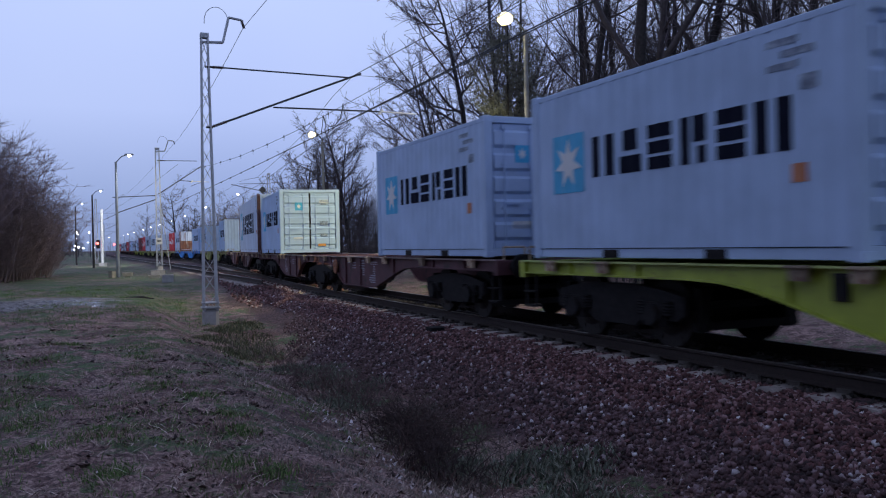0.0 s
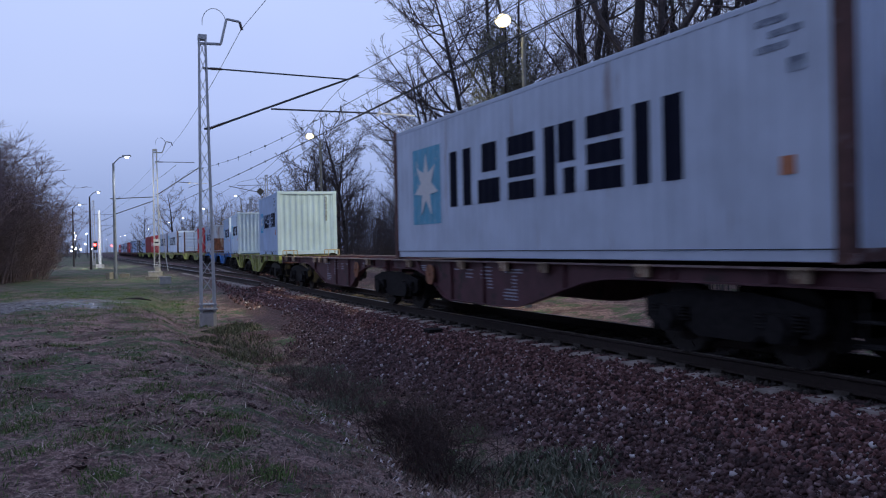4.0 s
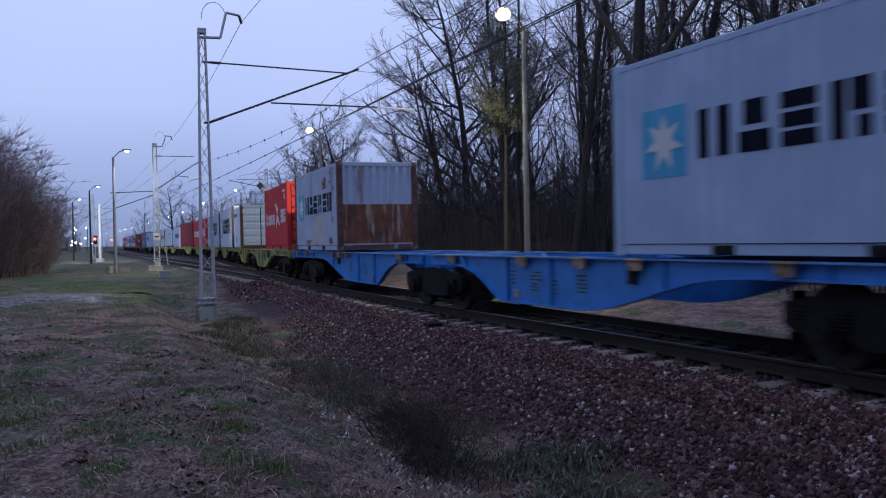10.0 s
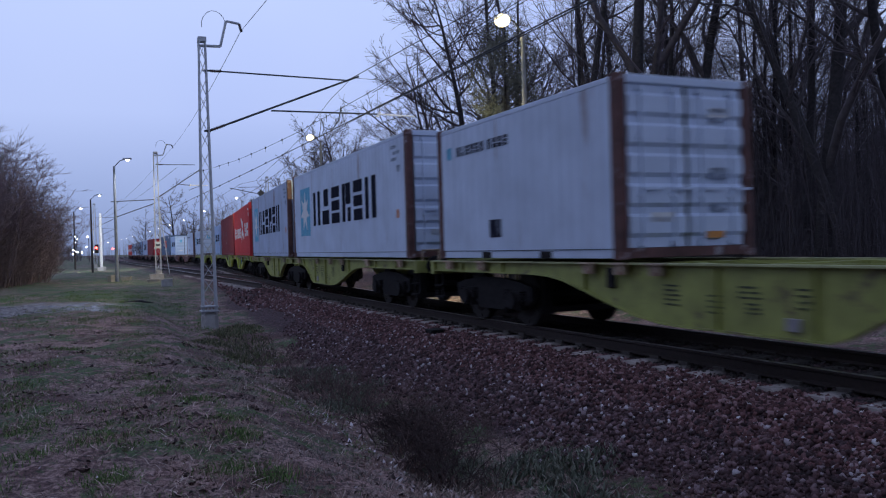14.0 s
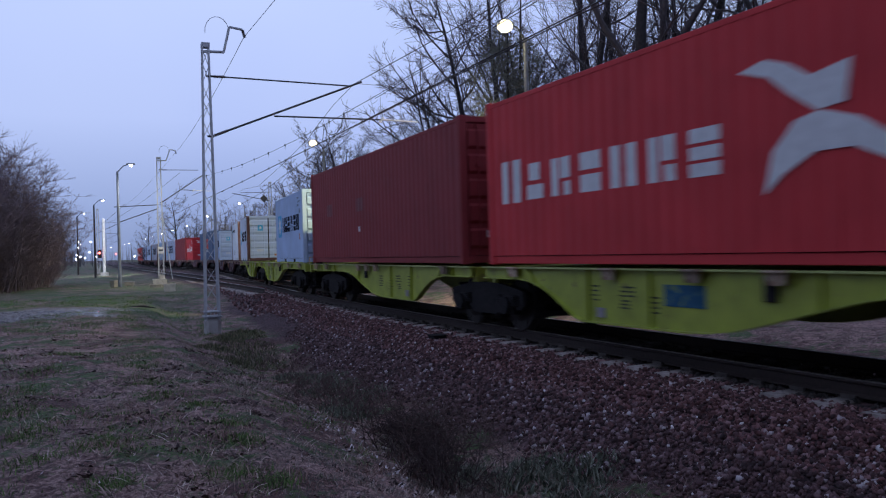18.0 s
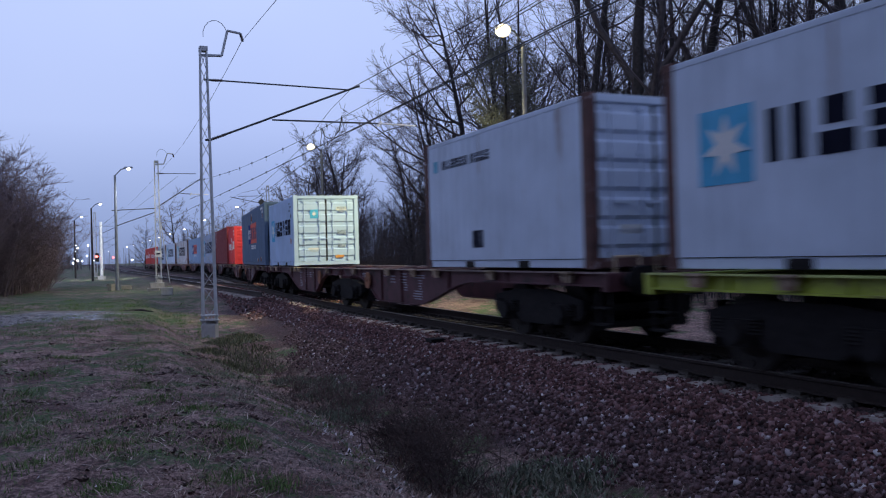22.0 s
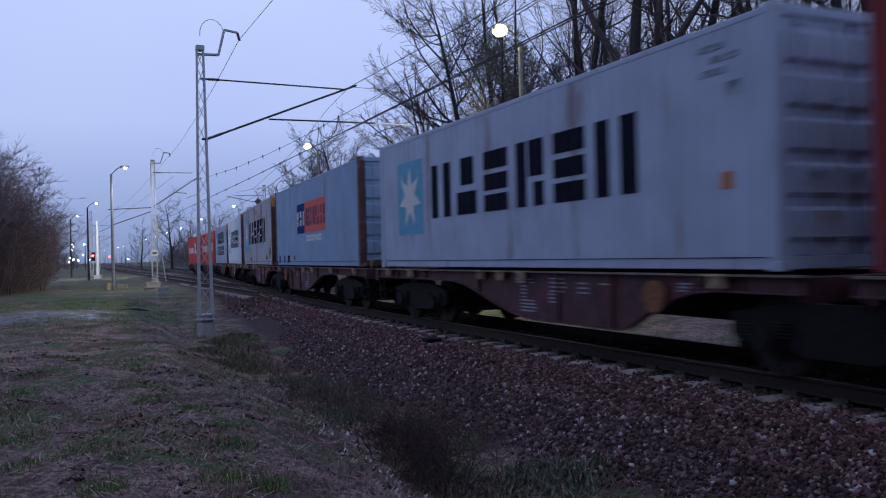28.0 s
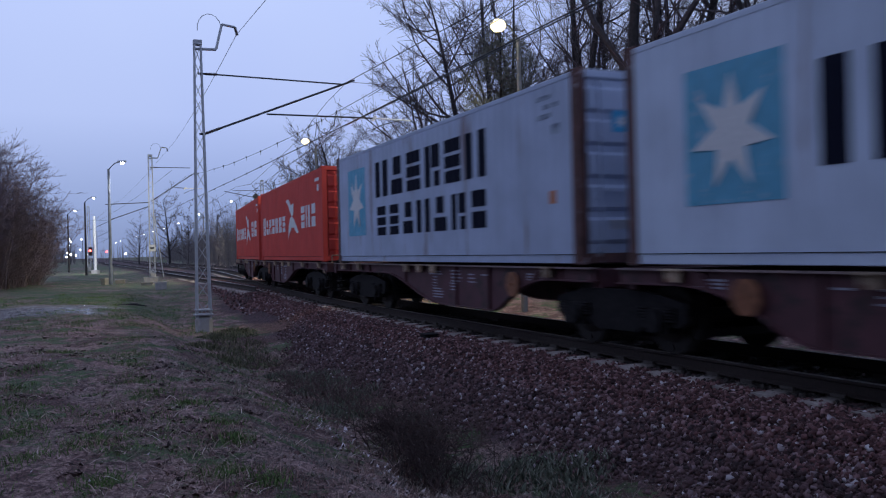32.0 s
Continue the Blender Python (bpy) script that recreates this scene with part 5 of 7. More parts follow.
cable("jumper_cable", [branch_wire(0.4, 5.72), branch_wire(0.25, 5.4), branch_wire(-0.1, 5.02), branch_wire(0.9, 5.0)], 0.010, "", 0, catenary)
cable("stay_wire", [Vector(carrier[1]) + Vector((0.05, -0.3, -0.05)), wire_at(20.5, -0.35, 5.95), wire_at(18, -0.1, 5.25)], 0.006, "", 0, catenary)
feeder = [wire_at(-30, -4.0, 9.2), wire_at(MAST_S, -3.78, 7.66)]
feeder.append(Vector((-18.4, 56.3, 8.7)))
feeder.append(Vector((-44.0, 112, 8.6)))
cable("feeder_wire", feeder, 0.009, "", 0.3, catenary)
for (ax, ay, az), (bx, by, bz) in (((-18.0, 56, 7.3), (-46, 112, 6.6)), ((-21.8, 56, 5.3), (-49, 112, 5.3)), ((-46, 112, 6.6), (-90, 222, 6.6)), ((-46, 112, 5.2), (-90, 222, 5.2))):
    cable("station_wire", [(ax, ay, az), (bx, by, bz)], 0.012, "", 0.25, catenary)


def street_lamp(label, height, foot, reach, rise, pole_mat, cool=False, thick=0.07, size=1.0):
    top = tagged(empty("street_lamp"), label, "street lamp", "lamps along the railway")
    part("pole", R(((0, 0, foot - 0.4), (0, 0, height * 0.45), thick * 1.25, thick, 10), ((0, 0, height * 0.45), (0, 0, height), thick, thick * 0.75, 10)), pole_mat, top)
    part("arm", R(((0, 0, height - 0.05), (reach * 0.55, 0, height + rise * 0.8), 0.03), ((reach * 0.55, 0, height + rise * 0.8), (reach, 0, height + rise), 0.03)), M_ARM, top)
    e = 1 if reach > 0 else -1
    head = B((reach - 0.12 * e, -0.11, height + rise - 0.03, reach + 0.42 * e, 0.11, height + rise + 0.08), bevel=0.02)
    hd = part("lamp_head", head, M_STEEL, top, "grey lamp housing")
    # Glass enlarged and rounded so its glow takes in the lamp's glare.
    bm = bmesh.new()
    bmesh.ops.create_uvsphere(bm, u_segments=24, v_segments=14, radius=1.0, matrix=Matrix.Translation((reach + 0.18 * e, 0, height + rise - 0.06)) @ Matrix.Diagonal((0.25 * size, 0.22 * size, 0.20 * size, 1)))
    part("diffuser", bm, M_WHITE_LIGHT if cool else M_LAMP, hd, "glowing lamp glass")
    return top


# lamps beyond the train: x, y, height
M_LAMPPOLE = material("stained_concrete_pole", (0.24, 0.235, 0.22), 0.9, 0, 0.3, 4, patch=(0.16, 0.15, 0.14), patch_scale=3)
FAR_LAMPS = ((2.75, 25.9, 8.1), (-7.6, 52.5, 8.3), (-25.9, 106.5, 8.1), (-39.2, 138, 8.1), (-55, 177, 8.2), (-67.4, 205, 8.2), (-79.6, 232, 8.2), (-91, 257, 8.2), (-104, 286, 8.2), (-122, 325, 8.2), (-135, 352, 8.2), (-150, 385, 8.2), (-166, 418, 8.2), (-188, 462, 8.2))
for k, (lx, ly, lh) in enumerate(FAR_LAMPS):
    lamp = street_lamp("pale concrete street lamp pole with a lit warm head" if k < 3 else "distant lit street lamp beyond the railway", lh, -0.3, -0.48, 0.45 if k == 0 else 0.35, M_LAMPPOLE, k > 1, 0.085, 1.0 if k < 2 else 0.62)
    lamp.matrix_basis = pose(lx, ly, 0, 0, 0, 12)
LEFT_LAMPS = ((-21.7, 54.5, 7.35, 1.0), (-36.6, 85.5, 7.3, 1.0), (-47.6, 106, 7.2, 1.0))
M_POLE = material("weathered_grey_pole", (0.24, 0.265, 0.31), 0.8, 0, 0.3, 4)
M_WOODPOLE = material("dark_timber_pole", (0.06, 0.05, 0.045), 0.9, 0, 0.4, 6)
for k, (lx, ly, lh, reach) in enumerate(LEFT_LAMPS):
    lamp = street_lamp("grey street lamp on a slim pole in the grass" if k == 0 else "dark slim street lamp pole with a lit head", lh, -0.5, reach * 0.75, 0.45, M_POLE if k == 0 else M_WOODPOLE, True, 0.095 if k == 0 else 0.10, 0.5)
    lamp.matrix_basis = pose(lx, ly, 0, 0, 0, 0)


def lamp_light(x, y, z, power, col, target, wide=150):
    """A street lamp's beam, thrown down and towards the track."""
    ob = new("lamp_light", bpy.data.lights.new("lamp_light", "SPOT"))
    ob.data.energy, ob.data.color, ob.data.shadow_soft_size = power, col, 0.2
    ob.data.spot_size, ob.data.spot_blend = radians(wide), 0.7
    ob.matrix_world = look((x, y, z), target)


lamp_light(1.9, 25.6, 8.0, 4000, (1.0, 0.93, 0.46), (-5.5, 36.0, 0.5), 100)
lamp_light(1.8, 25.5, 8.0, 1300, (1.0, 0.9, 0.58), (-1.5, 25.0, 0), 112)
glare = new("lamp_light", bpy.data.lights.new("lamp_light", "POINT"))
glare.data.energy, glare.data.color, glare.data.shadow_soft_size = 75, (1.0, 0.9, 0.45), 0.25
glare.location = (1.75, 25.9, 8.0)
lamp_light(-8.5, 52.2, 8.1, 3800, (1.0, 0.88, 0.55), (-14.5, 59.0, 0), 112)
lamp_light(-26.8, 106.2, 7.9, 2400, (1.0, 0.92, 0.7), (-31, 106, 0))
lamp_light(-20.6, 54.4, 7.4, 600, (0.95, 0.97, 1.0), (-19, 54, 0))
lamp_light(-35.6, 85.4, 7.4, 5000, (0.95, 0.97, 1.0), (-39.0, 94, 2), 90)


# ---------- trackside things ----------
def trackside_box(label, x, y, w, d, h, mat, rot=0, legs=False):
    top = tagged(empty("trackside_box", pose(x, y, float(ground_z(x, y, False)[0]) - 0.02, 0, 0, rot)), label, "trackside box")
    part("housing", B((-w / 2, -d / 2, 0.0 if not legs else 0.12, w / 2, d / 2, h), bevel=0.02), mat, top)
    part("lid", B((-w / 2 - 0.03, -d / 2 - 0.03, h, w / 2 + 0.03, d / 2 + 0.03, h + 0.05), bevel=0.012), mat, top)
    if legs:
        for sx in (-1, 1):
            part("leg", B((sx * w * 0.35 - 0.03, -0.03, -0.1, sx * w * 0.35 + 0.03, 0.03, 0.14)), M_CONCRETE, top)
    return top


trackside_box("low pale concrete block beside the mast stay", -15.4, 45.6, 0.6, 0.5, 0.38, M_CONCRETE, 20)
trackside_box("grey concrete block under the lattice mast", -19.3, 55.2, 0.9, 0.8, 0.4, M_CONCRETE, 20)
trackside_box("small dirty yellow point machine casing", -20.9, 54.0, 0.6, 0.35, 0.34, M_YELLOWBOX, 15, True)
trackside_box("small yellow trackside casing in the grass", -22.0, 54.2, 0.35, 0.35, 0.42, M_YELLOWBOX, -20)
trackside_box("flat pale yellow cable casing by the track", -18.6, 52.5, 0.7, 0.3, 0.18, M_YELLOWBOX, 15)
# Dark block put in for a dark gap at the sleeper ends.
x, y, h = on_line(14.2, -1.75)
anchor = tagged(empty("point_motor", pose(x, y, -0.24, 0, 0, -math.degrees(h))), "small dark block standing for a gap at the sleeper ends", "trackside box")
part("housing", B((-0.14, -0.15, -0.08, 0.14, 0.15, 0.06), bevel=0.02), M_DARK, anchor)
part("lid", B((-0.155, -0.165, 0.06, 0.155, 0.165, 0.085), bevel=0.01), M_DARK, anchor)

signal = tagged(empty("railway_signal", pose(-39.6, 95, -0.3)), "white signal mast with a lit red lamp", "railway signal")
part("mast", R(((0, 0, -0.3), (0, 0, 6.6), 0.16, 0.14, 10)), M_SIGNW, signal, "white painted mast")
part("signal_head", B((-0.68, -0.12, 2.0, -0.32, 0.12, 3.0), bevel=0.03), M_DARK, signal)
bm = bmesh.new()
bmesh.ops.create_uvsphere(bm, u_segments=10, v_segments=6, radius=0.15, matrix=pose(-0.5, -0.14, 2.6))
part("red_lamp", bm, M_RED_LIGHT, signal, "glowing red lamp")
part("foot_block", B((-0.35, -0.35, -0.2, 0.35, 0.35, 0.35), bevel=0.03), M_CONCRETE, signal)
station = tagged(empty("station_lights", pose(-104, 240, 0)), "cluster of bright distant station lights", "station lights")
part("light_mast", R(((-3.2, 0, -0.4), (-3.2, 0, 7.2), 0.12, 0.08, 6), ((0.4, 0, -0.4), (0.4, 0, 7.0), 0.12, 0.08, 6)), M_ARM, station)
for px_, pz_, r_ in ((-3.5, 7.0, .22), (-3.0, 6.3, .19), (0.2, 6.9, .2), (-3.3, 5.3, .18), (-0.2, 3.9, .16), (-3.9, 3.1, .22), (-3.0, 2.6, .24), (-1.6, 2.3, .2), (-4.3, 1.9, .2), (1.8, 2.4, .18)):
    bm = bmesh.new()
    bmesh.ops.create_icosphere(bm, subdivisions=2, radius=r_, matrix=pose(px_, -0.2, pz_))
    part("light", bm, M_WHITE_LIGHT, station, "glowing white lamp")
for px_, pz_ in ((2.8, 2.6), (13.0, 2.4), (7.5, 3.2)):
    bm = bmesh.new()
    bmesh.ops.create_icosphere(bm, subdivisions=2, radius=0.27, matrix=pose(px_, -0.2, pz_))
    part("light", bm, M_RED_LIGHT if px_ != 13.0 else M_WHITE_LIGHT, station, "glowing red lamp" if px_ != 13.0 else "glowing white lamp")
stick = tagged(part("fallen_branch", R(((-0.55, 0, 0.05), (0.1, 0.05, 0.10), 0.05, 0.04, 6), ((0.1, 0.05, 0.10), (0.6, -0.05, 0.03), 0.04, 0.015, 6), ((-0.1, 0, 0.08), (0.15, 0.3, 0.12), 0.02, 0.01, 5)), M_BARK, None, "", pose(-11.1, 29.6, -0.36)), "dark fallen branch lying in the grass", "branch")


# ---------- trees ----------
def grow(rng, start, way, length, radius, level, out, spec):
    """Branches as lines of (place, radius), sorted by level."""
    n = spec["segs"][level]
    pts = [(start.copy(), radius)]
    p, d = start.copy(), way.normalized()
    for k in range(n):
        d = (d + Vector((rng.gauss(0, 1), rng.gauss(0, 1), rng.gauss(0, 1))) * spec["bend"][level] + Vector((0, 0, spec["lift"][level]))).normalized()
        p = p + d * (length / n)
        pts.append((p.copy(), max(spec.get("least", 0.006), radius * (1 - (k + 1) / n * spec["taper"][level]))))
    out[level].append(pts)
    if level + 1 >= len(spec["segs"]):
        return
    for c in range(spec["kids"][level]):
        u = spec["from"][level] + (1 - spec["from"][level]) * (c + rng.random()) / spec["kids"][level]
        f = u * n
        i = min(n - 1, int(f))
        q = pts[i][0].lerp(pts[i + 1][0], f - i)
        axis = (pts[i + 1][0] - pts[i][0]).normalized()
        side = axis.orthogonal().normalized()
        side.rotate(Matrix.Rotation(rng.uniform(0, 6.283), 3, axis))
        ang = radians(rng.uniform(*spec["angle"][level]))
        kid = axis * math.cos(ang) + side * math.sin(ang)
        ln = length * spec["ratio"][level] * rng.uniform(0.6, 1.15) * (1.15 - 0.6 * u)
        grow(rng, q, kid, ln, pts[i][1] * spec["thin"][level], level + 1, out, spec)


TALL = dict(segs=(9, 6, 4, 2), bend=(0.05, 0.13, 0.18, 0.2), lift=(0.03, 0.12, 0.08, 0.06), taper=(0.85, 0.85, 0.85, 0.6), kids=(24, 9, 6), angle=((26, 62), (25, 60), (25, 60)),
            ratio=(0.32, 0.42, 0.55), thin=(0.36, 0.5, 0.55))
TALL["from"] = (0.22, 0.12, 0.15)
FORK = dict(TALL, kids=(15, 12, 8), bend=(0.08, 0.17, 0.22, 0.22), ratio=(0.55, 0.40, 0.5), angle=((22, 58), (28, 70), (25, 65)), thin=(0.48, 0.42, 0.5), lift=(0.03, 0.09, 0.05, 0.04))
FORK["from"] = (0.3, 0.12, 0.15)
HEAVY = dict(TALL, kids=(9, 12, 8), bend=(0.07, 0.13, 0.2, 0.22), ratio=(0.66, 0.40, 0.5), angle=((18, 46), (28, 66), (25, 65)), thin=(0.62, 0.40, 0.5), lift=(0.03, 0.10, 0.06, 0.04))
HEAVY["from"] = (0.17, 0.2, 0.15)
SPREAD = dict(TALL, segs=(9, 7, 4, 2), kids=(30, 13, 8), ratio=(0.50, 0.34, 0.46), angle=((48, 86), (22, 58), (25, 60)), lift=(0.03, 0.13, 0.09, 0.06), thin=(0.52, 0.52, 0.6), least=0.011, bend=(0.05, 0.12, 0.17, 0.2), taper=(0.85, 0.8, 0.75, 0.5))
SPREAD["from"] = (0.10, 0.10, 0.15)
LIGHT = dict(TALL, kids=(18, 6, 4), segs=(7, 4, 3, 2))
LIGHT["from"] = (0.2, 0.15, 0.15)


def tree(seed, height, radius, spec, label, mat_a=None, mat_b=None, name="bare_tree"):
    rng = random.Random(seed)
    out = [[], [], [], []]
    grow(rng, Vector((0, 0, -0.3)), Vector((rng.gauss(0, 0.04), rng.gauss(0, 0.04), 1)), height, radius, 0, out, spec)
    top = tagged(empty(name), label, "tree", "bare trees beside the railway")
    part("trunk", tubes("trunk", out[0], 8, mat_a or M_BARK), None, top)
    part("crown_frame", tubes("crown_frame", out[1], 5, mat_a or M_LIMB), None, top)
    part("crown", tubes("crown", out[2] + out[3], 3, mat_b or M_TWIG), None, top, "fine bare twigs")
    return top


def place_tree(proto, x, y, scale, turn, lean=0.0):
    z = float(ground_z(x, y, False)[0])
    t = copy_thing(proto, pose(x, y, z, lean, 0, turn))
    t.matrix_basis = pose(x, y, z, lean, 0, turn) @ Matrix.Diagonal((scale, scale, scale, 1))
    return t


PROTOS = [tree(11, 21, 0.20, TALL, "tall bare deciduous tree with a slim dark trunk"), tree(23, 23, 0.22, TALL, "tall bare tree with a dense twiggy crown"),
          tree(37, 22, 0.28, FORK, "big bare tree with rising forked limbs"), tree(41, 19, 0.16, LIGHT, "slender bare tree with thin upright branches"),
          tree(59, 24, 0.30, FORK, "large dark bare tree with wide forked limbs"), tree(67, 17, 0.27, SPREAD, "bare tree with a wide low twiggy crown"),
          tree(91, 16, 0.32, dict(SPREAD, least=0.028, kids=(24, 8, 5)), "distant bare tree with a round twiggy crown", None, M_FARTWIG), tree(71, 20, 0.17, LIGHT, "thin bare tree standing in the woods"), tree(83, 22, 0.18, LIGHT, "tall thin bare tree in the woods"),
          tree(97, 22, 0.30, HEAVY, "big dark bare tree with heavy rising limbs"), tree(113, 23, 0.32, HEAVY, "large bare tree with a low heavy fork")]
M_BIRCH = material("peeling_white_birch_bark", (0.46, 0.45, 0.46), 0.8, 0, 0.5, 2.2, patch=(0.05, 0.045, 0.045), patch_scale=2.6, patch_at=0.50)
BIRCH = tree(29, 20, 0.11, LIGHT, "slender birch with a pale peeling trunk", None, None, "birch_tree")
BIRCH.children[0].data.materials[0] = M_BIRCH
rng = random.Random(77)
for bx, by, sc, turn, lean in ((7.4, 39.5, 1.0, 10, 2), (7.9, 42.5, 0.9, 120, -2), (21.0, 44.0, 1.0, 50, -3), (18.6, 41.5, 0.95, 200, 2), (17.2, 43.5, 0.85, 300, 1), (12.6, 45.0, 0.9, 80, -1), (24.0, 45.5, 1.0, 160, 3)):
    place_tree(BIRCH, bx, by, sc, turn, lean)
for o in (*BIRCH.children_recursive, BIRCH):
    bpy.data.objects.remove(o)
# the trees that stand out, by place: x, y, kind, scale, turn
BIG = ((5.3, 33, 1, 0.95, 20), (8.1, 29.5, 9, 1.0, 80), (9.9, 32, 4, 0.9, 200), (13.2, 28.5, 10, 1.0, 310), (3.6, 41, 2, 0.85, 250),
       (2.2, 56, 5, 1.2, 140), (0.6, 58, 5, 0.84, 210), (-1.2, 66, 5, 0.62, 300), (3.4, 50, 5, 0.8, 20), (6.6, 38, 0, 1.0, 60), (11.6, 37, 1, 1.0, 160), (15.2, 34, 0, 1.1, 100), (-2.2, 68, 5, 0.72, 200), (16.8, 30, 9, 0.95, 205),
       (9.0, 41, 0, 1.0, 33), (4.6, 58, 5, 1.15, 99))
for bx, by, kind, sc, turn in BIG:
    place_tree(PROTOS[kind], bx, by, sc, turn, rng.uniform(-2, 2))
count = 0
for k in range(1500):
    bx, by = rng.uniform(-22, 62), rng.uniform(22, 105)
    s_, lat_ = line_coords(bx, by)
    edge = 11.5 + 0.03 * max(0.0, by - 40)
    if lat_[0] < edge or bx / by > 0.75 or bx / by < -0.17 or count >= 84:
        continue
    if (by > 70 and rng.random() < 0.4) or (bx / by < 0.27 and rng.random() < 0.72):
        continue
    sc = rng.uniform(0.7, 1.05) * (1.0 if by < 62 else 0.82)
    if bx / by < 0.03:
        sc *= 0.62
    place_tree(PROTOS[rng.choice((3, 7, 8, 2, 7, 1, 0))], bx, by, sc, rng.uniform(0, 360), rng.uniform(-3, 3))
    count += 1
for k in range(9):
    by = rng.uniform(38, 64)
    bx = by * rng.uniform(0.16, 0.62)
    place_tree(PROTOS[5], bx, by, rng.uniform(0.5, 0.8), rng.uniform(0, 360), rng.uniform(-4, 4))
for bx, by, kind, sc in ((-51.5, 158, 6, 0.80), (-49.5, 163, 6, 0.62), (-62.5, 172, 6, 0.55), (-17.5, 104, 6, 0.8), (-21, 112, 6, 0.75), (-13.5, 92, 6, 0.8), (-10.5, 84, 5, 0.75), (-15.5, 98, 6, 0.7), (-12.2, 88, 6, 0.8), (-9.0, 80, 5, 0.8), (-40, 150, 6, 0.6), (-33, 140, 6, 0.62), (-28, 130, 6, 0.65)):
    place_tree(PROTOS[kind], bx, by, sc, rng.uniform(0, 360))
for ob in PROTOS:
    for o in (*ob.children_recursive, ob):
        bpy.data.objects.remove(o)


def thicket(name, spots, hmin, hmax, r, twigs, mat, label, seed, category="woods"):
    """Countless thin stems with side twigs, as one object."""
    rg = random.Random(seed)
    lines = []
    for bx, by in spots:
        z = float(ground_z(bx, by, False)[0]) - 0.2
        h_ = rg.uniform(hmin, hmax)
        p0 = Vector((bx, by, z))
        p1 = p0 + Vector((rg.gauss(0, 0.05 * h_), rg.gauss(0, 0.05 * h_), h_ * 0.55))
        p2 = p1 + Vector((rg.gauss(0, 0.07 * h_), rg.gauss(0, 0.07 * h_), h_ * 0.45))
        rr = r * rg.uniform(0.6, 1.3)
        lines.append([(p0, rr), (p1, rr * 0.7), (p2, 0.006)])
        for k in range(twigs):
            u = rg.uniform(0.12, 0.95)
            q = p0.lerp(p1, u / 0.55) if u < 0.55 else p1.lerp(p2, (u - 0.55) / 0.45)
            a = rg.uniform(0, 6.283)
            ln = h_ * rg.uniform(0.08, 0.24)
            e = q + Vector((math.cos(a) * ln, math.sin(a) * ln, ln * rg.uniform(-0.15, 1.0)))
            lines.append([(q, rr * 0.35), (e, 0.004)])
    return tagged(part(name, tubes(name, lines, 3, mat), None), label, category, kind="stuff")


rng = random.Random(5)
spots = []
while len(spots) < 5600:
    bx, by = rng.uniform(-30, 95), rng.uniform(30, 130)
    if -0.2 < bx / by < 0.85:
        _, lat_ = line_coords(bx, by)
        if lat_[0] > 16 + 12 * rng.random() and (bx / by > 0.02 or by > 85):
            spots.append((bx, by))
thicket("far_woods", spots, 5, 11.5, 0.045, 8, M_TWIG, "dense dark leafless woods behind the trees", 9)
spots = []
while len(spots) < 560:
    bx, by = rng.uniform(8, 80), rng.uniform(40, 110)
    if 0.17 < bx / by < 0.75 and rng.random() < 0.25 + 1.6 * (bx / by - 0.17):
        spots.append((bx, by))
# Paler twig colour here carries the haze of distance.
thicket("far_woods", spots, 11, 19, 0.045, 34, material("haze_pale_wood_twigs", (0.12, 0.10, 0.115), 0.95, 0, 0.35, 3), "tall fine-twigged woods rising behind the big trees", 14)
spots = []
while len(spots) < 4600:
    bx, by = rng.uniform(-25, 50), rng.uniform(22, 90)
    if -0.2 < bx / by < 0.75:
        _, lat_ = line_coords(bx, by)
        if 10.5 < lat_[0] < 34:
            spots.append((bx, by))
thicket("undergrowth", spots, 1.2, 6.5, 0.022, 13, material("dark_undergrowth_stems", (0.062, 0.052, 0.060), 0.95, 0, 0.35, 3), "tangled dark undergrowth at the edge of the woods", 10)
spots = [(rng.uniform(-150, -22), 0) for k in range(2600)]
spots = [(bx, -bx * rng.uniform(2.72, 3.3) + rng.uniform(20, 60)) for bx, _ in spots]
thicket("distant_woods", spots, 4, 9, 0.05, 12, M_FARTWIG, "distant leafless woods along the line, haze put into their colour", 11)
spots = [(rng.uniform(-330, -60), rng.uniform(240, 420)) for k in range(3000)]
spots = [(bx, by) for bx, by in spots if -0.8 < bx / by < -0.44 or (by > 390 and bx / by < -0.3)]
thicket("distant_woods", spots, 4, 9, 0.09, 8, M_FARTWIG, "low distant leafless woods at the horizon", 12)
# unseen woods added behind and beside the camera to block sky light
spots = []
while len(spots) < 2500:
    a, d_ = rng.uniform(0, 6.283), rng.uniform(13, 46)
    bx, by = d_ * math.sin(a), d_ * math.cos(a)
    if by < 0.2 * abs(bx):
        _, lat_ = line_coords(bx, by)
        if lat_[0] < -15 or lat_[0] > 10:
            spots.append((bx, by))
thicket("surrounding_woods", spots, 9, 18, 0.22, 6, M_TWIG, "unseen added woods that dim the light from the sky", 13)


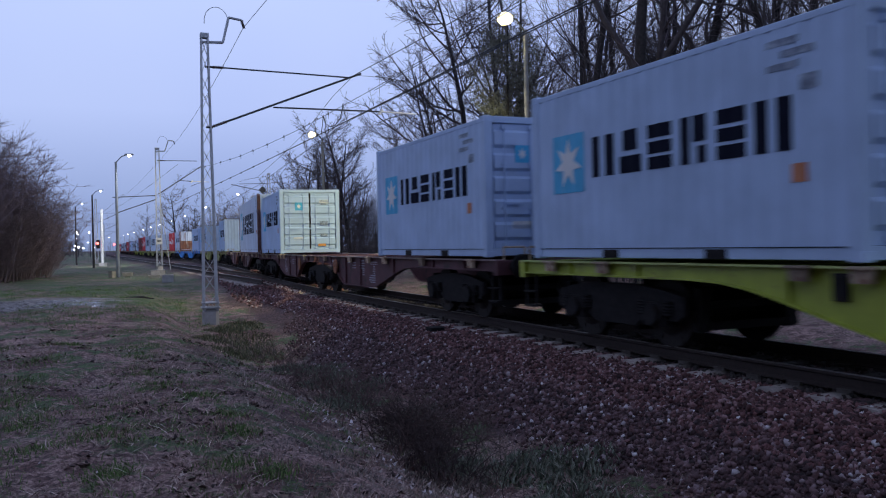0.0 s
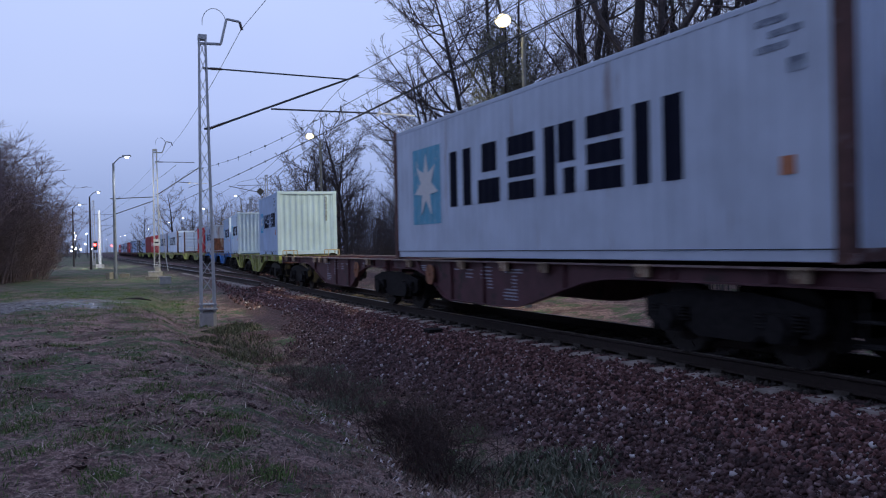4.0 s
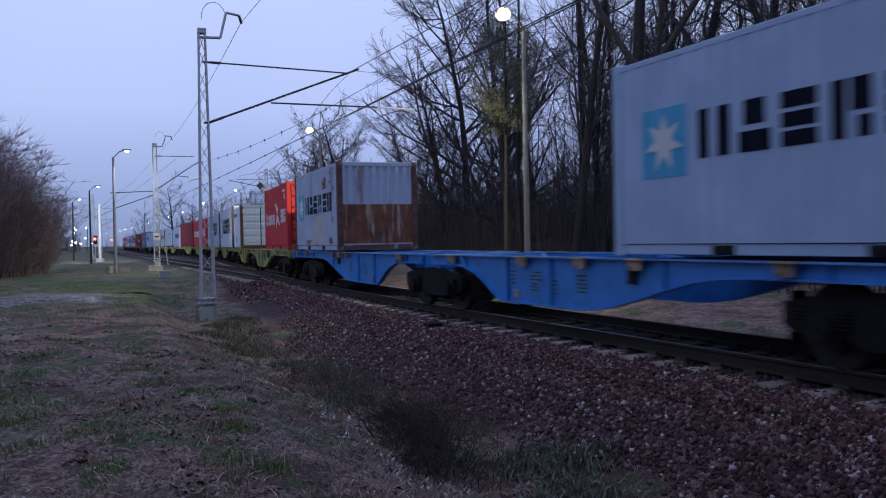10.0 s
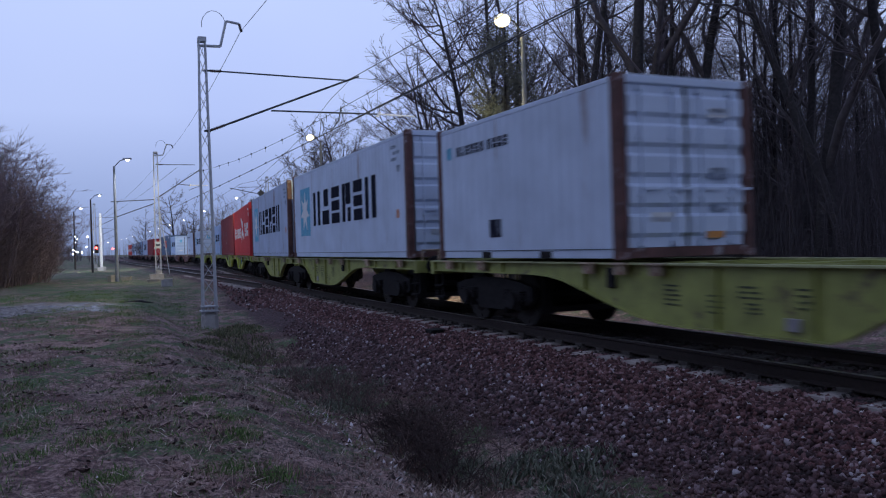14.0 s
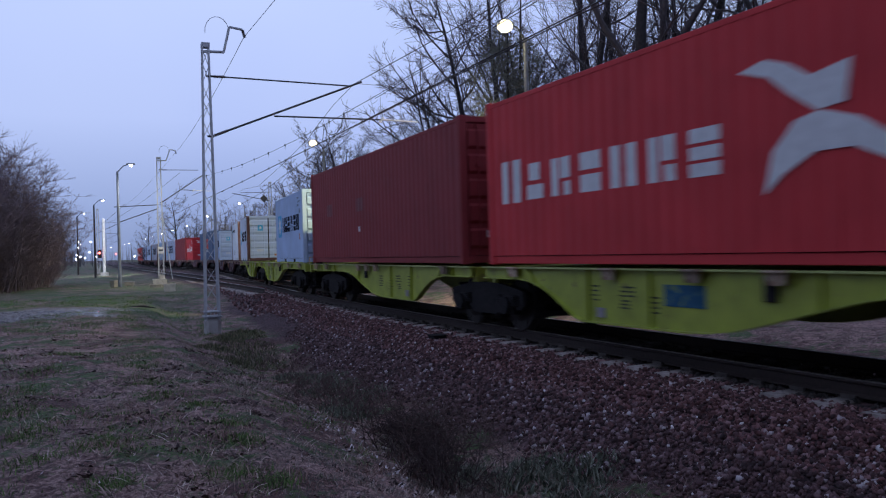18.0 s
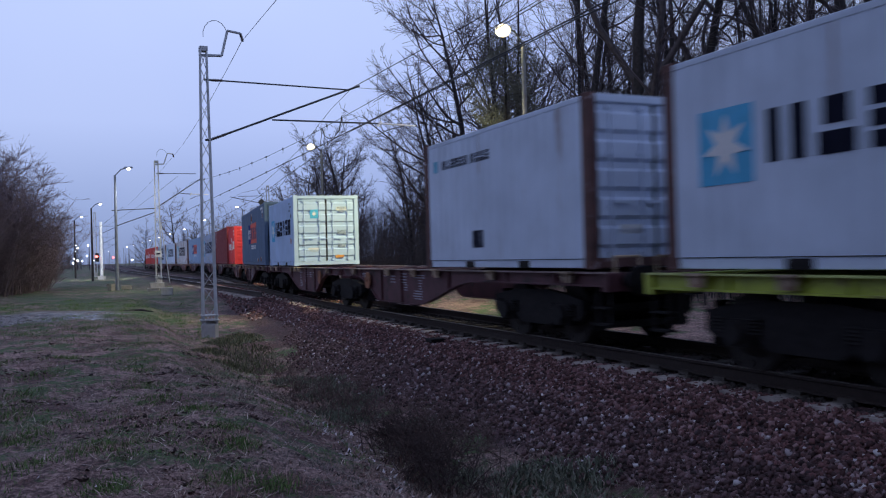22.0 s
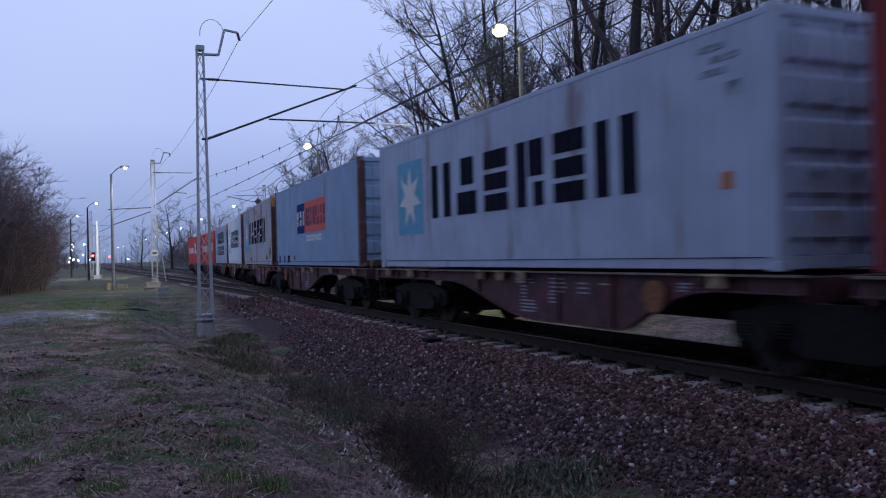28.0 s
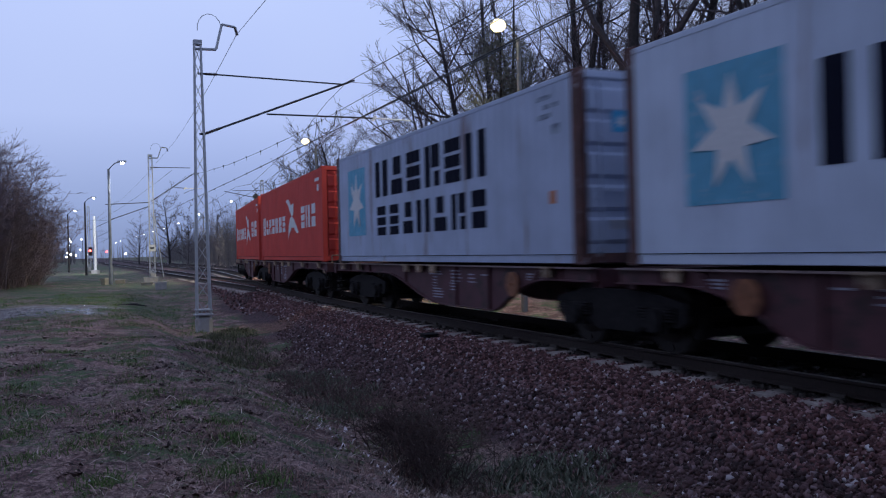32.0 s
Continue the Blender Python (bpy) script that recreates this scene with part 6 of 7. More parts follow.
def shrub(seed, label):
    rg = random.Random(seed)
    lines = []
    for k in range(60):
        a, b_ = rg.uniform(0, 6.283), rg.uniform(0, 1.4)
        p = Vector((math.cos(a) * b_, math.sin(a) * b_, -0.2))
        d = Vector((math.cos(a) * 0.35 + rg.gauss(0, 0.15), math.sin(a) * 0.35 + rg.gauss(0, 0.15), 1)).normalized()
        ln = rg.uniform(4.5, 8.2)
        pts = [(p.copy(), 0.035)]
        for i in range(6):
            d = (d + Vector((rg.gauss(0, 0.09), rg.gauss(0, 0.09), 0.02))).normalized()
            p = p + d * ln / 6
            pts.append((p.copy(), 0.035 * (1 - 0.15 * i)))
        lines.append(pts)
        for c in range(34):
            u = rg.uniform(0.12, 1.0) * 5.99
            i = int(u)
            q = pts[i][0].lerp(pts[i + 1][0], u - i)
            kd = Vector((rg.gauss(0, 1), rg.gauss(0, 1), rg.uniform(-0.1, 1.2))).normalized()
            l2 = rg.uniform(0.6, 1.7)
            e1 = q + kd * l2 * 0.5
            e2 = e1 + (kd + Vector((rg.gauss(0, 0.4), rg.gauss(0, 0.4), 0.3))).normalized() * l2 * 0.5
            lines.append([(q, 0.012), (e1, 0.008), (e2, 0.0045)])
            for t_ in range(4):
                kk = (kd + Vector((rg.gauss(0, 0.7), rg.gauss(0, 0.7), 0.2))).normalized()
                lines.append([(e1, 0.008), (e1 + kk * rg.uniform(0.3, 0.8), 0.004)])
    top = tagged(empty("bare_shrub"), label, "shrub", "bare shrubs left of the line")
    part("stem_frame", tubes("stem_frame", [l for l in lines if len(l) == 7], 5, M_BUSHTWIG), None, top)
    part("twig_mass", tubes("twig_mass", [l for l in lines if len(l) < 7], 3, M_BUSHTWIG), None, top, "fine reddish bare twigs")
    return top


S1, S2 = shrub(3, "dense reddish-brown leafless shrub in the grass"), shrub(8, "tall twiggy leafless shrub in the grass")
for k, (bx, by, sc, turn) in enumerate(((-26.4, 49, 1.0, 0), (-30.2, 52, 1.25, 80), (-26.6, 52, 0.85, 150), (-28.6, 47, 1.2, 200), (-31.5, 49, 1.3, 300), (-30.2, 56, 1.2, 40), (-27.8, 57, 0.8, 120), (-34.5, 55, 1.3, 20), (-33, 60, 1.15, 260), (-30.6, 63, 0.85, 10), (-27.4, 44.5, 1.15, 60))):
    place_tree(S1 if k % 2 else S2, bx - 0.9, by, sc, turn)
for ob in (S1, S2):
    for o in (*ob.children_recursive, ob):
        bpy.data.objects.remove(o)


def evergreen():
    rg = random.Random(4)
    top = tagged(empty("evergreen_tree", pose(2.6, 33.0, -0.4)), "dull green evergreen crown lit by the street lamp", "tree")
    part("trunk", R(((0, 0, -0.3), (0.2, 0, 11), 0.085, 0.03, 8)), M_BARK, top)
    verts, faces = [], []
    for k in range(15000):
        h_ = rg.uniform(6.2, 10.4)
        rad = (1.75 - 0.36 * abs(h_ - 8.5)) * math.sqrt(rg.random())
        a = rg.uniform(0, 6.283)
        if math.sin(a * 3 + h_ * 2.1) < -0.35:
            continue
        c = Vector((0.15 + rad * math.cos(a), rad * math.sin(a), h_ + 0.25 * math.sin(a * 2 + h_ * 3)))
        u = Vector((rg.gauss(0, 1), rg.gauss(0, 1), rg.gauss(0, 0.6))).normalized() * rg.uniform(0.06, 0.14)
        v = u.orthogonal().normalized() * 0.022
        n = len(verts)
        verts += [c - v, c + v, c + u + v * 0.4, c + u - v * 0.4]
        faces.append((n, n + 1, n + 2, n + 3))
    part("crown", mesh_from("crown", verts, faces, M_PINE), None, top, "dull green needle tufts")


evergreen()


# ---------- ballast, grass and litter ----------
def island_material(name, stops_, rough=0.9, bump=False):
    m = bpy.data.materials.new(name)
    m.use_nodes = True
    n, l = m.node_tree.nodes, m.node_tree.links
    b = n["Principled BSDF"]
    b.inputs["Roughness"].default_value = rough
    g = n.new("ShaderNodeNewGeometry")
    r = n.new("ShaderNodeValToRGB")
    el = r.color_ramp.elements
    el[0].position, el[0].color = stops_[0][0], (*stops_[0][1], 1)
    el[1].position, el[1].color = stops_[-1][0], (*stops_[-1][1], 1)
    for p, c in stops_[1:-1]:
        el.new(p).color = (*c, 1)
    l.new(g.outputs["Random Per Island"], r.inputs[0])
    t = n.new("ShaderNodeTexNoise")
    t.inputs["Scale"].default_value, t.inputs["Detail"].default_value = 30, 4
    tc = n.new("ShaderNodeTexCoord")
    l.new(tc.outputs["Object"], t.inputs["Vector"])
    mx = n.new("ShaderNodeMixRGB")
    mx.blend_type, mx.inputs[0].default_value = "OVERLAY", 0.35
    l.new(r.outputs[0], mx.inputs[1])
    l.new(t.outputs["Fac"], mx.inputs[2])
    l.new(mx.outputs[0], b.inputs["Base Color"])
    return m


M_STONES = island_material("reddish_brown_ballast_stone", ((0.0, (0.024, 0.009, 0.0095)), (0.4, (0.088, 0.034, 0.034)), (0.75, (0.17, 0.075, 0.074)), (0.93, (0.29, 0.175, 0.175)), (0.985, (0.36, 0.30, 0.31)), (1.0, (0.66, 0.62, 0.63))))
M_BLADES = island_material("mixed_dry_grass_blades", ((0.0, (0.10, 0.058, 0.05)), (0.5, (0.26, 0.155, 0.13)), (0.88, (0.48, 0.315, 0.26)), (1.0, (0.72, 0.55, 0.47))))
M_STRAW = island_material("flattened_straw", ((0.0, (0.07, 0.04, 0.036)), (0.4, (0.24, 0.15, 0.13)), (0.75, (0.50, 0.37, 0.31)), (1.0, (0.78, 0.64, 0.56))))
M_GREENB = island_material("mixed_green_grass_blades", ((0.0, (0.045, 0.08, 0.022)), (0.6, (0.11, 0.185, 0.05)), (1.0, (0.20, 0.29, 0.095))))
M_WEED = island_material("dark_ditch_weeds", ((0.0, (0.09, 0.075, 0.062)), (0.5, (0.21, 0.19, 0.15)), (0.85, (0.36, 0.27, 0.235)), (1.0, (0.60, 0.48, 0.44))))
M_SLOPE = island_material("grey_green_slope_grass", ((0.0, (0.10, 0.088, 0.078)), (0.6, (0.20, 0.185, 0.16)), (1.0, (0.40, 0.31, 0.28))))
M_LITTER = island_material("pale_dead_leaves", ((0.0, (0.06, 0.03, 0.026)), (0.5, (0.18, 0.10, 0.085)), (0.85, (0.34, 0.23, 0.21)), (0.95, (0.52, 0.44, 0.45)), (1.0, (0.78, 0.70, 0.74))))
M_PALELEAF = island_material("bleached_dry_leaves", ((0.0, (0.26, 0.20, 0.18)), (0.6, (0.48, 0.40, 0.38)), (1.0, (0.78, 0.72, 0.74))))
nrng = np.random.default_rng(3)


def line_xy(s, lat):
    h = np.interp(s, GRID, THETA)
    return np.interp(s, GRID, LINE_X) + lat * np.cos(h), np.interp(s, GRID, LINE_Y) - lat * np.sin(h)


def scatter_stones(name, s, lat, size, label):
    x, y = line_xy(s, lat)
    z = ground_z(x, y)
    n = len(s)
    base = np.array([(-1, -1, -1), (1, -1, -1), (1, 1, -1), (-1, 1, -1), (-1, -1, 1), (1, -1, 1), (1, 1, 1), (-1, 1, 1)], float) * 0.5
    v = base[None] * nrng.uniform(0.55, 1.15, (n, 8, 3)) * (size[:, None, None] * nrng.uniform(0.6, 1.2, (n, 1, 3)))
    q = nrng.normal(size=(n, 4))
    q /= np.linalg.norm(q, axis=1)[:, None]
    w, a, b, c = q.T
    rot = np.stack([np.stack([1 - 2 * (b * b + c * c), 2 * (a * b - c * w), 2 * (a * c + b * w)], 1), np.stack([2 * (a * b + c * w), 1 - 2 * (a * a + c * c), 2 * (b * c - a * w)], 1),
                    np.stack([2 * (a * c - b * w), 2 * (b * c + a * w), 1 - 2 * (a * a + b * b)], 1)], 1)
    v = np.einsum("nij,nkj->nki", rot, v) + np.stack([x, y, z + size * nrng.uniform(0.0, 0.35, n)], 1)[:, None]
    f = np.array([(0, 3, 2, 1), (4, 5, 6, 7), (0, 1, 5, 4), (1, 2, 6, 5), (2, 3, 7, 6), (3, 0, 4, 7)])
    faces = (f[None] + 8 * np.arange(n)[:, None, None]).reshape(-1, 4)
    me = bpy.data.meshes.new(name)
    me.vertices.add(8 * n)
    me.vertices.foreach_set("co", v.astype(np.float32).ravel())
    me.loops.add(faces.size)
    me.loops.foreach_set("vertex_index", faces.astype(np.int32).ravel())
    me.polygons.add(len(faces))
    me.polygons.foreach_set("loop_start", np.arange(0, faces.size, 4, dtype=np.int32))
    me.update(calc_edges=True)
    me.materials.append(M_STONES)
    return tagged(part(name, me, None), label, "ballast", kind="stuff")


k = 40000
s = 2 + 30 * nrng.random(k) ** 1.5
lat = np.where(nrng.random(k) < 0.20, nrng.uniform(-1.44, -1.1, k), nrng.uniform(-2.45, -1.33, k))
scatter_stones("ballast_stones", s, lat, 0.022 + 0.036 * nrng.random(k) ** 1.6, "loose rusty ballast stones on the track shoulder")
k = 27000
s = 2 + 24 * nrng.random(k) ** 1.5
lat = nrng.uniform(-3.75, -2.2, k)
ok = (lat > -3.25 + bed_shift(s) + 0.18 * np.sin(s * 2.3) + nrng.normal(0, 0.10, k)) & (nrng.random(k) < 1.3 + 0.6 * (lat + 3.0))
grey = scatter_stones("ballast_stones", s[ok], lat[ok], 0.022 + 0.038 * nrng.random(ok.sum()) ** 1.8, "greyer ballast stones at the foot of the shoulder")
grey.data.materials[0] = island_material("greyish_ballast_stone", ((0.0, (0.024, 0.012, 0.013)), (0.4, (0.088, 0.044, 0.046)), (0.8, (0.168, 0.096, 0.099)), (0.95, (0.26, 0.19, 0.20)), (1.0, (0.58, 0.53, 0.55))))


def large_stones(count):
    """The larger stones on the near shoulder, each a piece of its own."""
    top = tagged(empty("ballast_shoulder"), "larger angular ballast stones on the track shoulder", "ballast", kind="structure")
    rg = random.Random(31)
    mat = material("reddish_grey_stone", (0.17, 0.083, 0.082), 0.9, 0, 0.5, 14, patch=(0.30, 0.24, 0.245), patch_scale=9, patch_at=0.60, bump=0.5, obvar=0.6)
    shapes = []
    for k_ in range(7):
        bm = bmesh.new()
        bmesh.ops.create_icosphere(bm, subdivisions=1, radius=0.5)
        for v in bm.verts:
            v.co = Vector((v.co.x * 1.25, v.co.y * 0.95, v.co.z * 0.75)) * rg.uniform(0.66, 1.15)
        me = bpy.data.meshes.new("stone")
        bm.to_mesh(me)
        bm.free()
        me.materials.append(mat)
        shapes.append(me)
    for k_ in range(count):
        s_ = 3.4 + 8.5 * rg.random() ** 1.5
        lat_ = rg.uniform(-3.15, -1.5)
        x_, y_, _ = on_line(s_, lat_)
        size = rg.uniform(0.05, 0.088)
        z_ = float(ground_z(x_, y_)[0]) + 0.28 * size
        part("stone", rg.choice(shapes), None, top, "", pose(x_, y_, z_, rg.uniform(0, 360), rg.uniform(0, 360), rg.uniform(0, 360)) @ Matrix.Diagonal((size, size, size, 1)))


large_stones(290)
k = 9000
# The black under the train is put into these stones' colour.
under_stones = scatter_stones("ballast_stones", 2 + 34 * nrng.random(k) ** 1.3, nrng.uniform(-1.12, 1.3, k), nrng.uniform(0.03, 0.06, k), "ballast stones between the rails, coloured dark for the train's shade")
under_stones.data.materials[0] = island_material("underbody_dark_ballast_stone", ((0.0, (0.012, 0.009, 0.008)), (0.7, (0.032, 0.024, 0.022)), (1.0, (0.06, 0.05, 0.046))))
k = 5000
scatter_stones("ballast_stones", nrng.uniform(28, 60, k), nrng.uniform(-3.0, 1.8, k), nrng.uniform(0.05, 0.1, k), "ballast stones along the curve")


def scatter_blades(name, x, y, height, width, lean, mat, label, category="grass"):
    n = len(x)
    z = ground_z(x, y) - 0.01
    a = nrng.uniform(0, 6.283, n)
    b = nrng.uniform(0, 6.283, n)
    dx, dy = np.cos(a) * width / 2, np.sin(a) * width / 2
    lx, ly = np.cos(b) * lean * height, np.sin(b) * lean * height
    up = height * np.sqrt(np.maximum(0.05, 1 - lean ** 2))
    p = np.stack([np.stack([x - dx, y - dy, z], 1), np.stack([x + dx, y + dy, z], 1), np.stack([x + dx * 0.7 + lx * 0.4, y + dy * 0.7 + ly * 0.4, z + up * 0.62], 1),
                  np.stack([x - dx * 0.7 + lx * 0.4, y - dy * 0.7 + ly * 0.4, z + up * 0.62], 1), np.stack([x + lx, y + ly, z + up], 1)], 1)
    quads = np.array([0, 1, 2, 3])[None] + 5 * np.arange(n)[:, None]
    tris = np.array([3, 2, 4])[None] + 5 * np.arange(n)[:, None]
    loops = np.concatenate([np.concatenate([quads, tris], 1).ravel()])
    me = bpy.data.meshes.new(name)
    me.vertices.add(5 * n)
    me.vertices.foreach_set("co", p.astype(np.float32).ravel())
    me.loops.add(7 * n)
    me.loops.foreach_set("vertex_index", loops.astype(np.int32))
    me.polygons.add(2 * n)
    st = np.stack([7 * np.arange(n), 7 * np.arange(n) + 4], 1).ravel()
    me.polygons.foreach_set("loop_start", st.astype(np.int32))
    me.update(calc_edges=True)
    me.materials.append(mat)
    return tagged(part(name, me, None), label, category, kind="stuff")


def meadow(n, rmin, rmax, power):
    """Places in the grass in view, denser near the eye."""
    r = rmin + (rmax - rmin) * nrng.random(n) ** power
    a = nrng.uniform(-0.58, 0.36, n)
    x, y = r * np.sin(a), r * np.cos(a)
    s, lat = line_coords(x, y)
    return x, y, s, lat


def clumps(x, y, f):
    return np.sin(x * 1.9 * f + 1.3 * np.sin(y * 1.1 * f)) * np.sin(y * 1.7 * f + 0.9 * np.sin(x * 1.4 * f + 2))


def tufts(count, per, spread, keep, power=1.4, rmin=4.2, rmax=30):
    """Blades in clumps."""
    cx, cy, s_, lat_ = meadow(count, rmin, rmax, power)
    ok_ = keep(cx, cy, lat_)
    cx, cy = cx[ok_], cy[ok_]
    x_ = np.repeat(cx, per) + nrng.normal(0, 1, len(cx) * per) * np.repeat(nrng.uniform(0.4, 1.3, len(cx)) * spread, per)
    y_ = np.repeat(cy, per) + nrng.normal(0, 1, len(cy) * per) * np.repeat(nrng.uniform(0.4, 1.3, len(cy)) * spread, per)
    return x_, y_


x, y, s, lat = meadow(90000, 4.2, 32, 1.7)
ok = (lat < -3.7) & (nrng.random(len(x)) < 0.25 + 0.7 * clumps(x, y, 1.4) + 0.5 * clumps(x, y, 3.7))
x, y = x[ok], y[ok]
n = len(x)
scatter_blades("dry_grass", x, y, nrng.uniform(0.02, 0.075, n), nrng.uniform(0.004, 0.010, n), nrng.uniform(0.7, 0.985, n), M_BLADES, "short trampled dry grass with bare patches")
x, y, s, lat = meadow(40000, 4.2, 26, 1.9)
ok = (lat < -3.6) & (nrng.random(len(x)) < 0.1 + 0.8 * clumps(x, y, 1.3) + 0.6 * clumps(x, y, 3.3))
x, y = x[ok], y[ok]
n = len(x)
scatter_blades("fallen_straw", x, y, nrng.uniform(0.06, 0.22, n), nrng.uniform(0.006, 0.013, n), nrng.uniform(0.90, 0.99, n), M_STRAW, "flattened pale straw lying on the soil", "straw")
x, y = tufts(900, 34, 0.11, lambda a, b, c: (c < -4.0) & (clumps(a, b, 1.1) > -0.1))
n = len(x)
scatter_blades("dry_grass", x, y, nrng.uniform(0.04, 0.15, n), nrng.uniform(0.003, 0.007, n), nrng.uniform(0.45, 0.97, n), M_BLADES, "pale straw tufts in the grass")
x, y = tufts(2500, 34, 0.12, lambda a, b, c: (c < -3.9) & (clumps(a, b, 0.55) + 0.6 * clumps(a, b, 1.9) + 0.4 * clumps(b, a, 4.1) > 0.22))
n = len(x)
scatter_blades("green_grass", x, y, nrng.uniform(0.02, 0.075, n), nrng.uniform(0.006, 0.012, n), nrng.uniform(0.4, 0.95, n), M_GREENB, "sparse green grass tufts among the dry grass")
x, y = tufts(1500, 26, 0.2, lambda a, b, c: (c < -4.5) & (a < -6.5 - 0.28 * (b - 25)) & (((a + 15.2) / 4.2) ** 2 + ((b - 27.8) / 2.6) ** 2 > 1), 0.9, 22, 44)
n = len(x)
scatter_blades("green_grass", x, y, nrng.uniform(0.05, 0.14, n), nrng.uniform(0.008, 0.014, n), nrng.uniform(0.25, 0.85, n), M_GREENB, "green grass round the wet patch")
x, y = tufts(2600, 30, 0.14, lambda a, b, c: (c > -6.7) & (c < -4.7) & (clumps(a, b, 0.8) + 0.7 * clumps(b, a, 2.3) > -0.5), 1.2, 4.2, 24)
n = len(x)
scatter_blades("green_grass", x, y, nrng.uniform(0.02, 0.07, n), nrng.uniform(0.006, 0.012, n), nrng.uniform(0.5, 0.97, n), M_SLOPE, "short grey-green grass on the slope of the ditch")
# dense green cushions that stand out in the dry grass
spots = [(-1.75, 6.5, 0.26), (-1.35, 6.3, 0.2), (-3.5, 6.9, 0.3), (-3.1, 7.3, 0.28), (-3.7, 10.4, 0.3), (-4.3, 11.6, 0.4), (-5.5, 14.5, 0.5), (-5.0, 13.3, 0.35), (-6.4, 17.2, 0.6), (-2.3, 8.6, 0.22), (-4.9, 9.2, 0.3), (-2.6, 6.2, 0.22),
         (-3.4, 5.9, 0.25), (-6.2, 12.4, 0.45), (-8.4, 18.5, 0.7), (-9.3, 22.0, 0.9), (-7.6, 21.0, 0.7), (-6.9, 15.0, 0.45), (-2.9, 9.6, 0.25), (-4.1, 7.9, 0.3), (-5.6, 10.6, 0.35), (-11.0, 23.5, 0.9), (-8.0, 14.5, 0.5), (-1.9, 7.6, 0.18)]
cx, cy, cr = (np.repeat(v, 420) for v in np.array(spots).T)
n = len(cx)
x, y = cx + cr * nrng.normal(0, 0.5, n), cy + cr * nrng.normal(0, 0.62, n)
scatter_blades("green_grass", x, y, nrng.uniform(0.02, 0.10, n), nrng.uniform(0.005, 0.011, n), nrng.uniform(0.3, 0.95, n), M_GREENB, "dense cushions of fresh green grass")
# weeds in the ditch
k = 34000
s = 2.5 + 18 * nrng.random(k) ** 1.4
lat = nrng.normal(-4.35, 0.55, k)
x, y = line_xy(s, lat)
ok = clumps(x, y, 0.9) + 0.6 * clumps(x, y, 2.6) > 0.3
x, y = x[ok], y[ok]
n = len(x)
scatter_blades("ditch_weeds", x, y, nrng.uniform(0.04, 0.15, n), nrng.uniform(0.006, 0.014, n), nrng.uniform(0.5, 0.97, n), M_WEED, "dark weeds growing along the ditch", "weeds")


def leaf_mounds(places, per, mat, label):
    """Low leafy mounds: many small leaves round each middle, lifted off the ground."""
    px_, py_, pr = (np.repeat(v, per) for v in np.array(places, float).T[:3])
    sx_, sy_ = line_xy(px_, py_)
    n_ = len(sx_)
    a_ = nrng.uniform(0, 6.283, n_)
    q_ = np.sqrt(nrng.random(n_)) * pr
    x_, y_ = sx_ + q_ * np.cos(a_), sy_ + q_ * np.sin(a_)
    return scatter_blades("ditch_weeds", x_, y_, nrng.uniform(0.03, 0.22, n_) * (1.15 - q_ / pr * 0.7), nrng.uniform(0.012, 0.035, n_), nrng.uniform(0.3, 0.95, n_), mat, label, "weeds")


M_DARKLEAF = island_material("dark_brown_leaves", ((0.0, (0.02, 0.012, 0.011)), (0.6, (0.06, 0.034, 0.03)), (1.0, (0.15, 0.085, 0.074))))
M_LEAFY = island_material("dull_bramble_leaves", ((0.0, (0.05, 0.06, 0.045)), (0.6, (0.155, 0.175, 0.125)), (1.0, (0.30, 0.30, 0.24))))
leaf_mounds([(15.2, -3.75, 0.55), (14.0, -3.95, 0.6), (12.9, -3.8, 0.6), (12.0, -4.2, 0.5), (7.4, -3.75, 0.5), (6.9, -3.4, 0.45), (6.3, -3.9, 0.5), (8.0, -4.3, 0.35), (16.4, -4.1, 0.4), (10.7, -3.7, 0.45)], 900, M_LEAFY, "low dull green bramble mounds in the ditch")
leaf_mounds([(9.0, -4.3, 0.45), (8.2, -4.5, 0.4), (9.8, -4.1, 0.4), (7.5, -4.65, 0.35), (10.6, -4.0, 0.3)], 420, M_DARKLEAF, "dark rotten bramble heap in the ditch")
leaf_mounds([(21.6, -4.3, 0.7), (21.0, -4.75, 0.5), (20.2, -4.3, 0.7), (22.4, -4.0, 0.5), (19.3, -4.5, 0.7), (18.4, -4.3, 0.7), (18.0, -4.9, 0.6), (19.6, -5.2, 0.5)], 620, island_material("dull_green_bank_grass", ((0.0, (0.05, 0.055, 0.03)), (0.6, (0.12, 0.135, 0.065)), (1.0, (0.26, 0.22, 0.14)))), "green grass at the foot of the mast")
k = 11000
x, y, s, lat = meadow(k, 4.0, 26, 1.2)
ok = lat < -2.9
x, y = x[ok], y[ok]
n = len(x)
scatter_blades("leaf_litter", x, y, nrng.uniform(0.02, 0.06, n), nrng.uniform(0.015, 0.04, n), nrng.uniform(0.85, 0.98, n), M_LITTER, "scattered pale dead leaves and litter", "litter")

k = 2200
s = 3 + 16 * nrng.random(k) ** 1.2
x, y = line_xy(s, nrng.normal(-4.5, 0.5, k))
scatter_blades("leaf_litter", x, y, nrng.uniform(0.03, 0.08, k), nrng.uniform(0.02, 0.05, k), nrng.uniform(0.6, 0.98, k), M_LITTER, "dead leaves caught in the ditch", "litter")
k = 420
s = 5.5 + 7 * nrng.random(k)
x, y = line_xy(s, nrng.normal(-4.9, 0.28, k))
scatter_blades("leaf_litter", x, y, nrng.uniform(0.03, 0.09, k), nrng.uniform(0.025, 0.06, k), nrng.uniform(0.6, 0.98, k), M_PALELEAF, "pale dry leaves on the slope of the ditch", "litter")

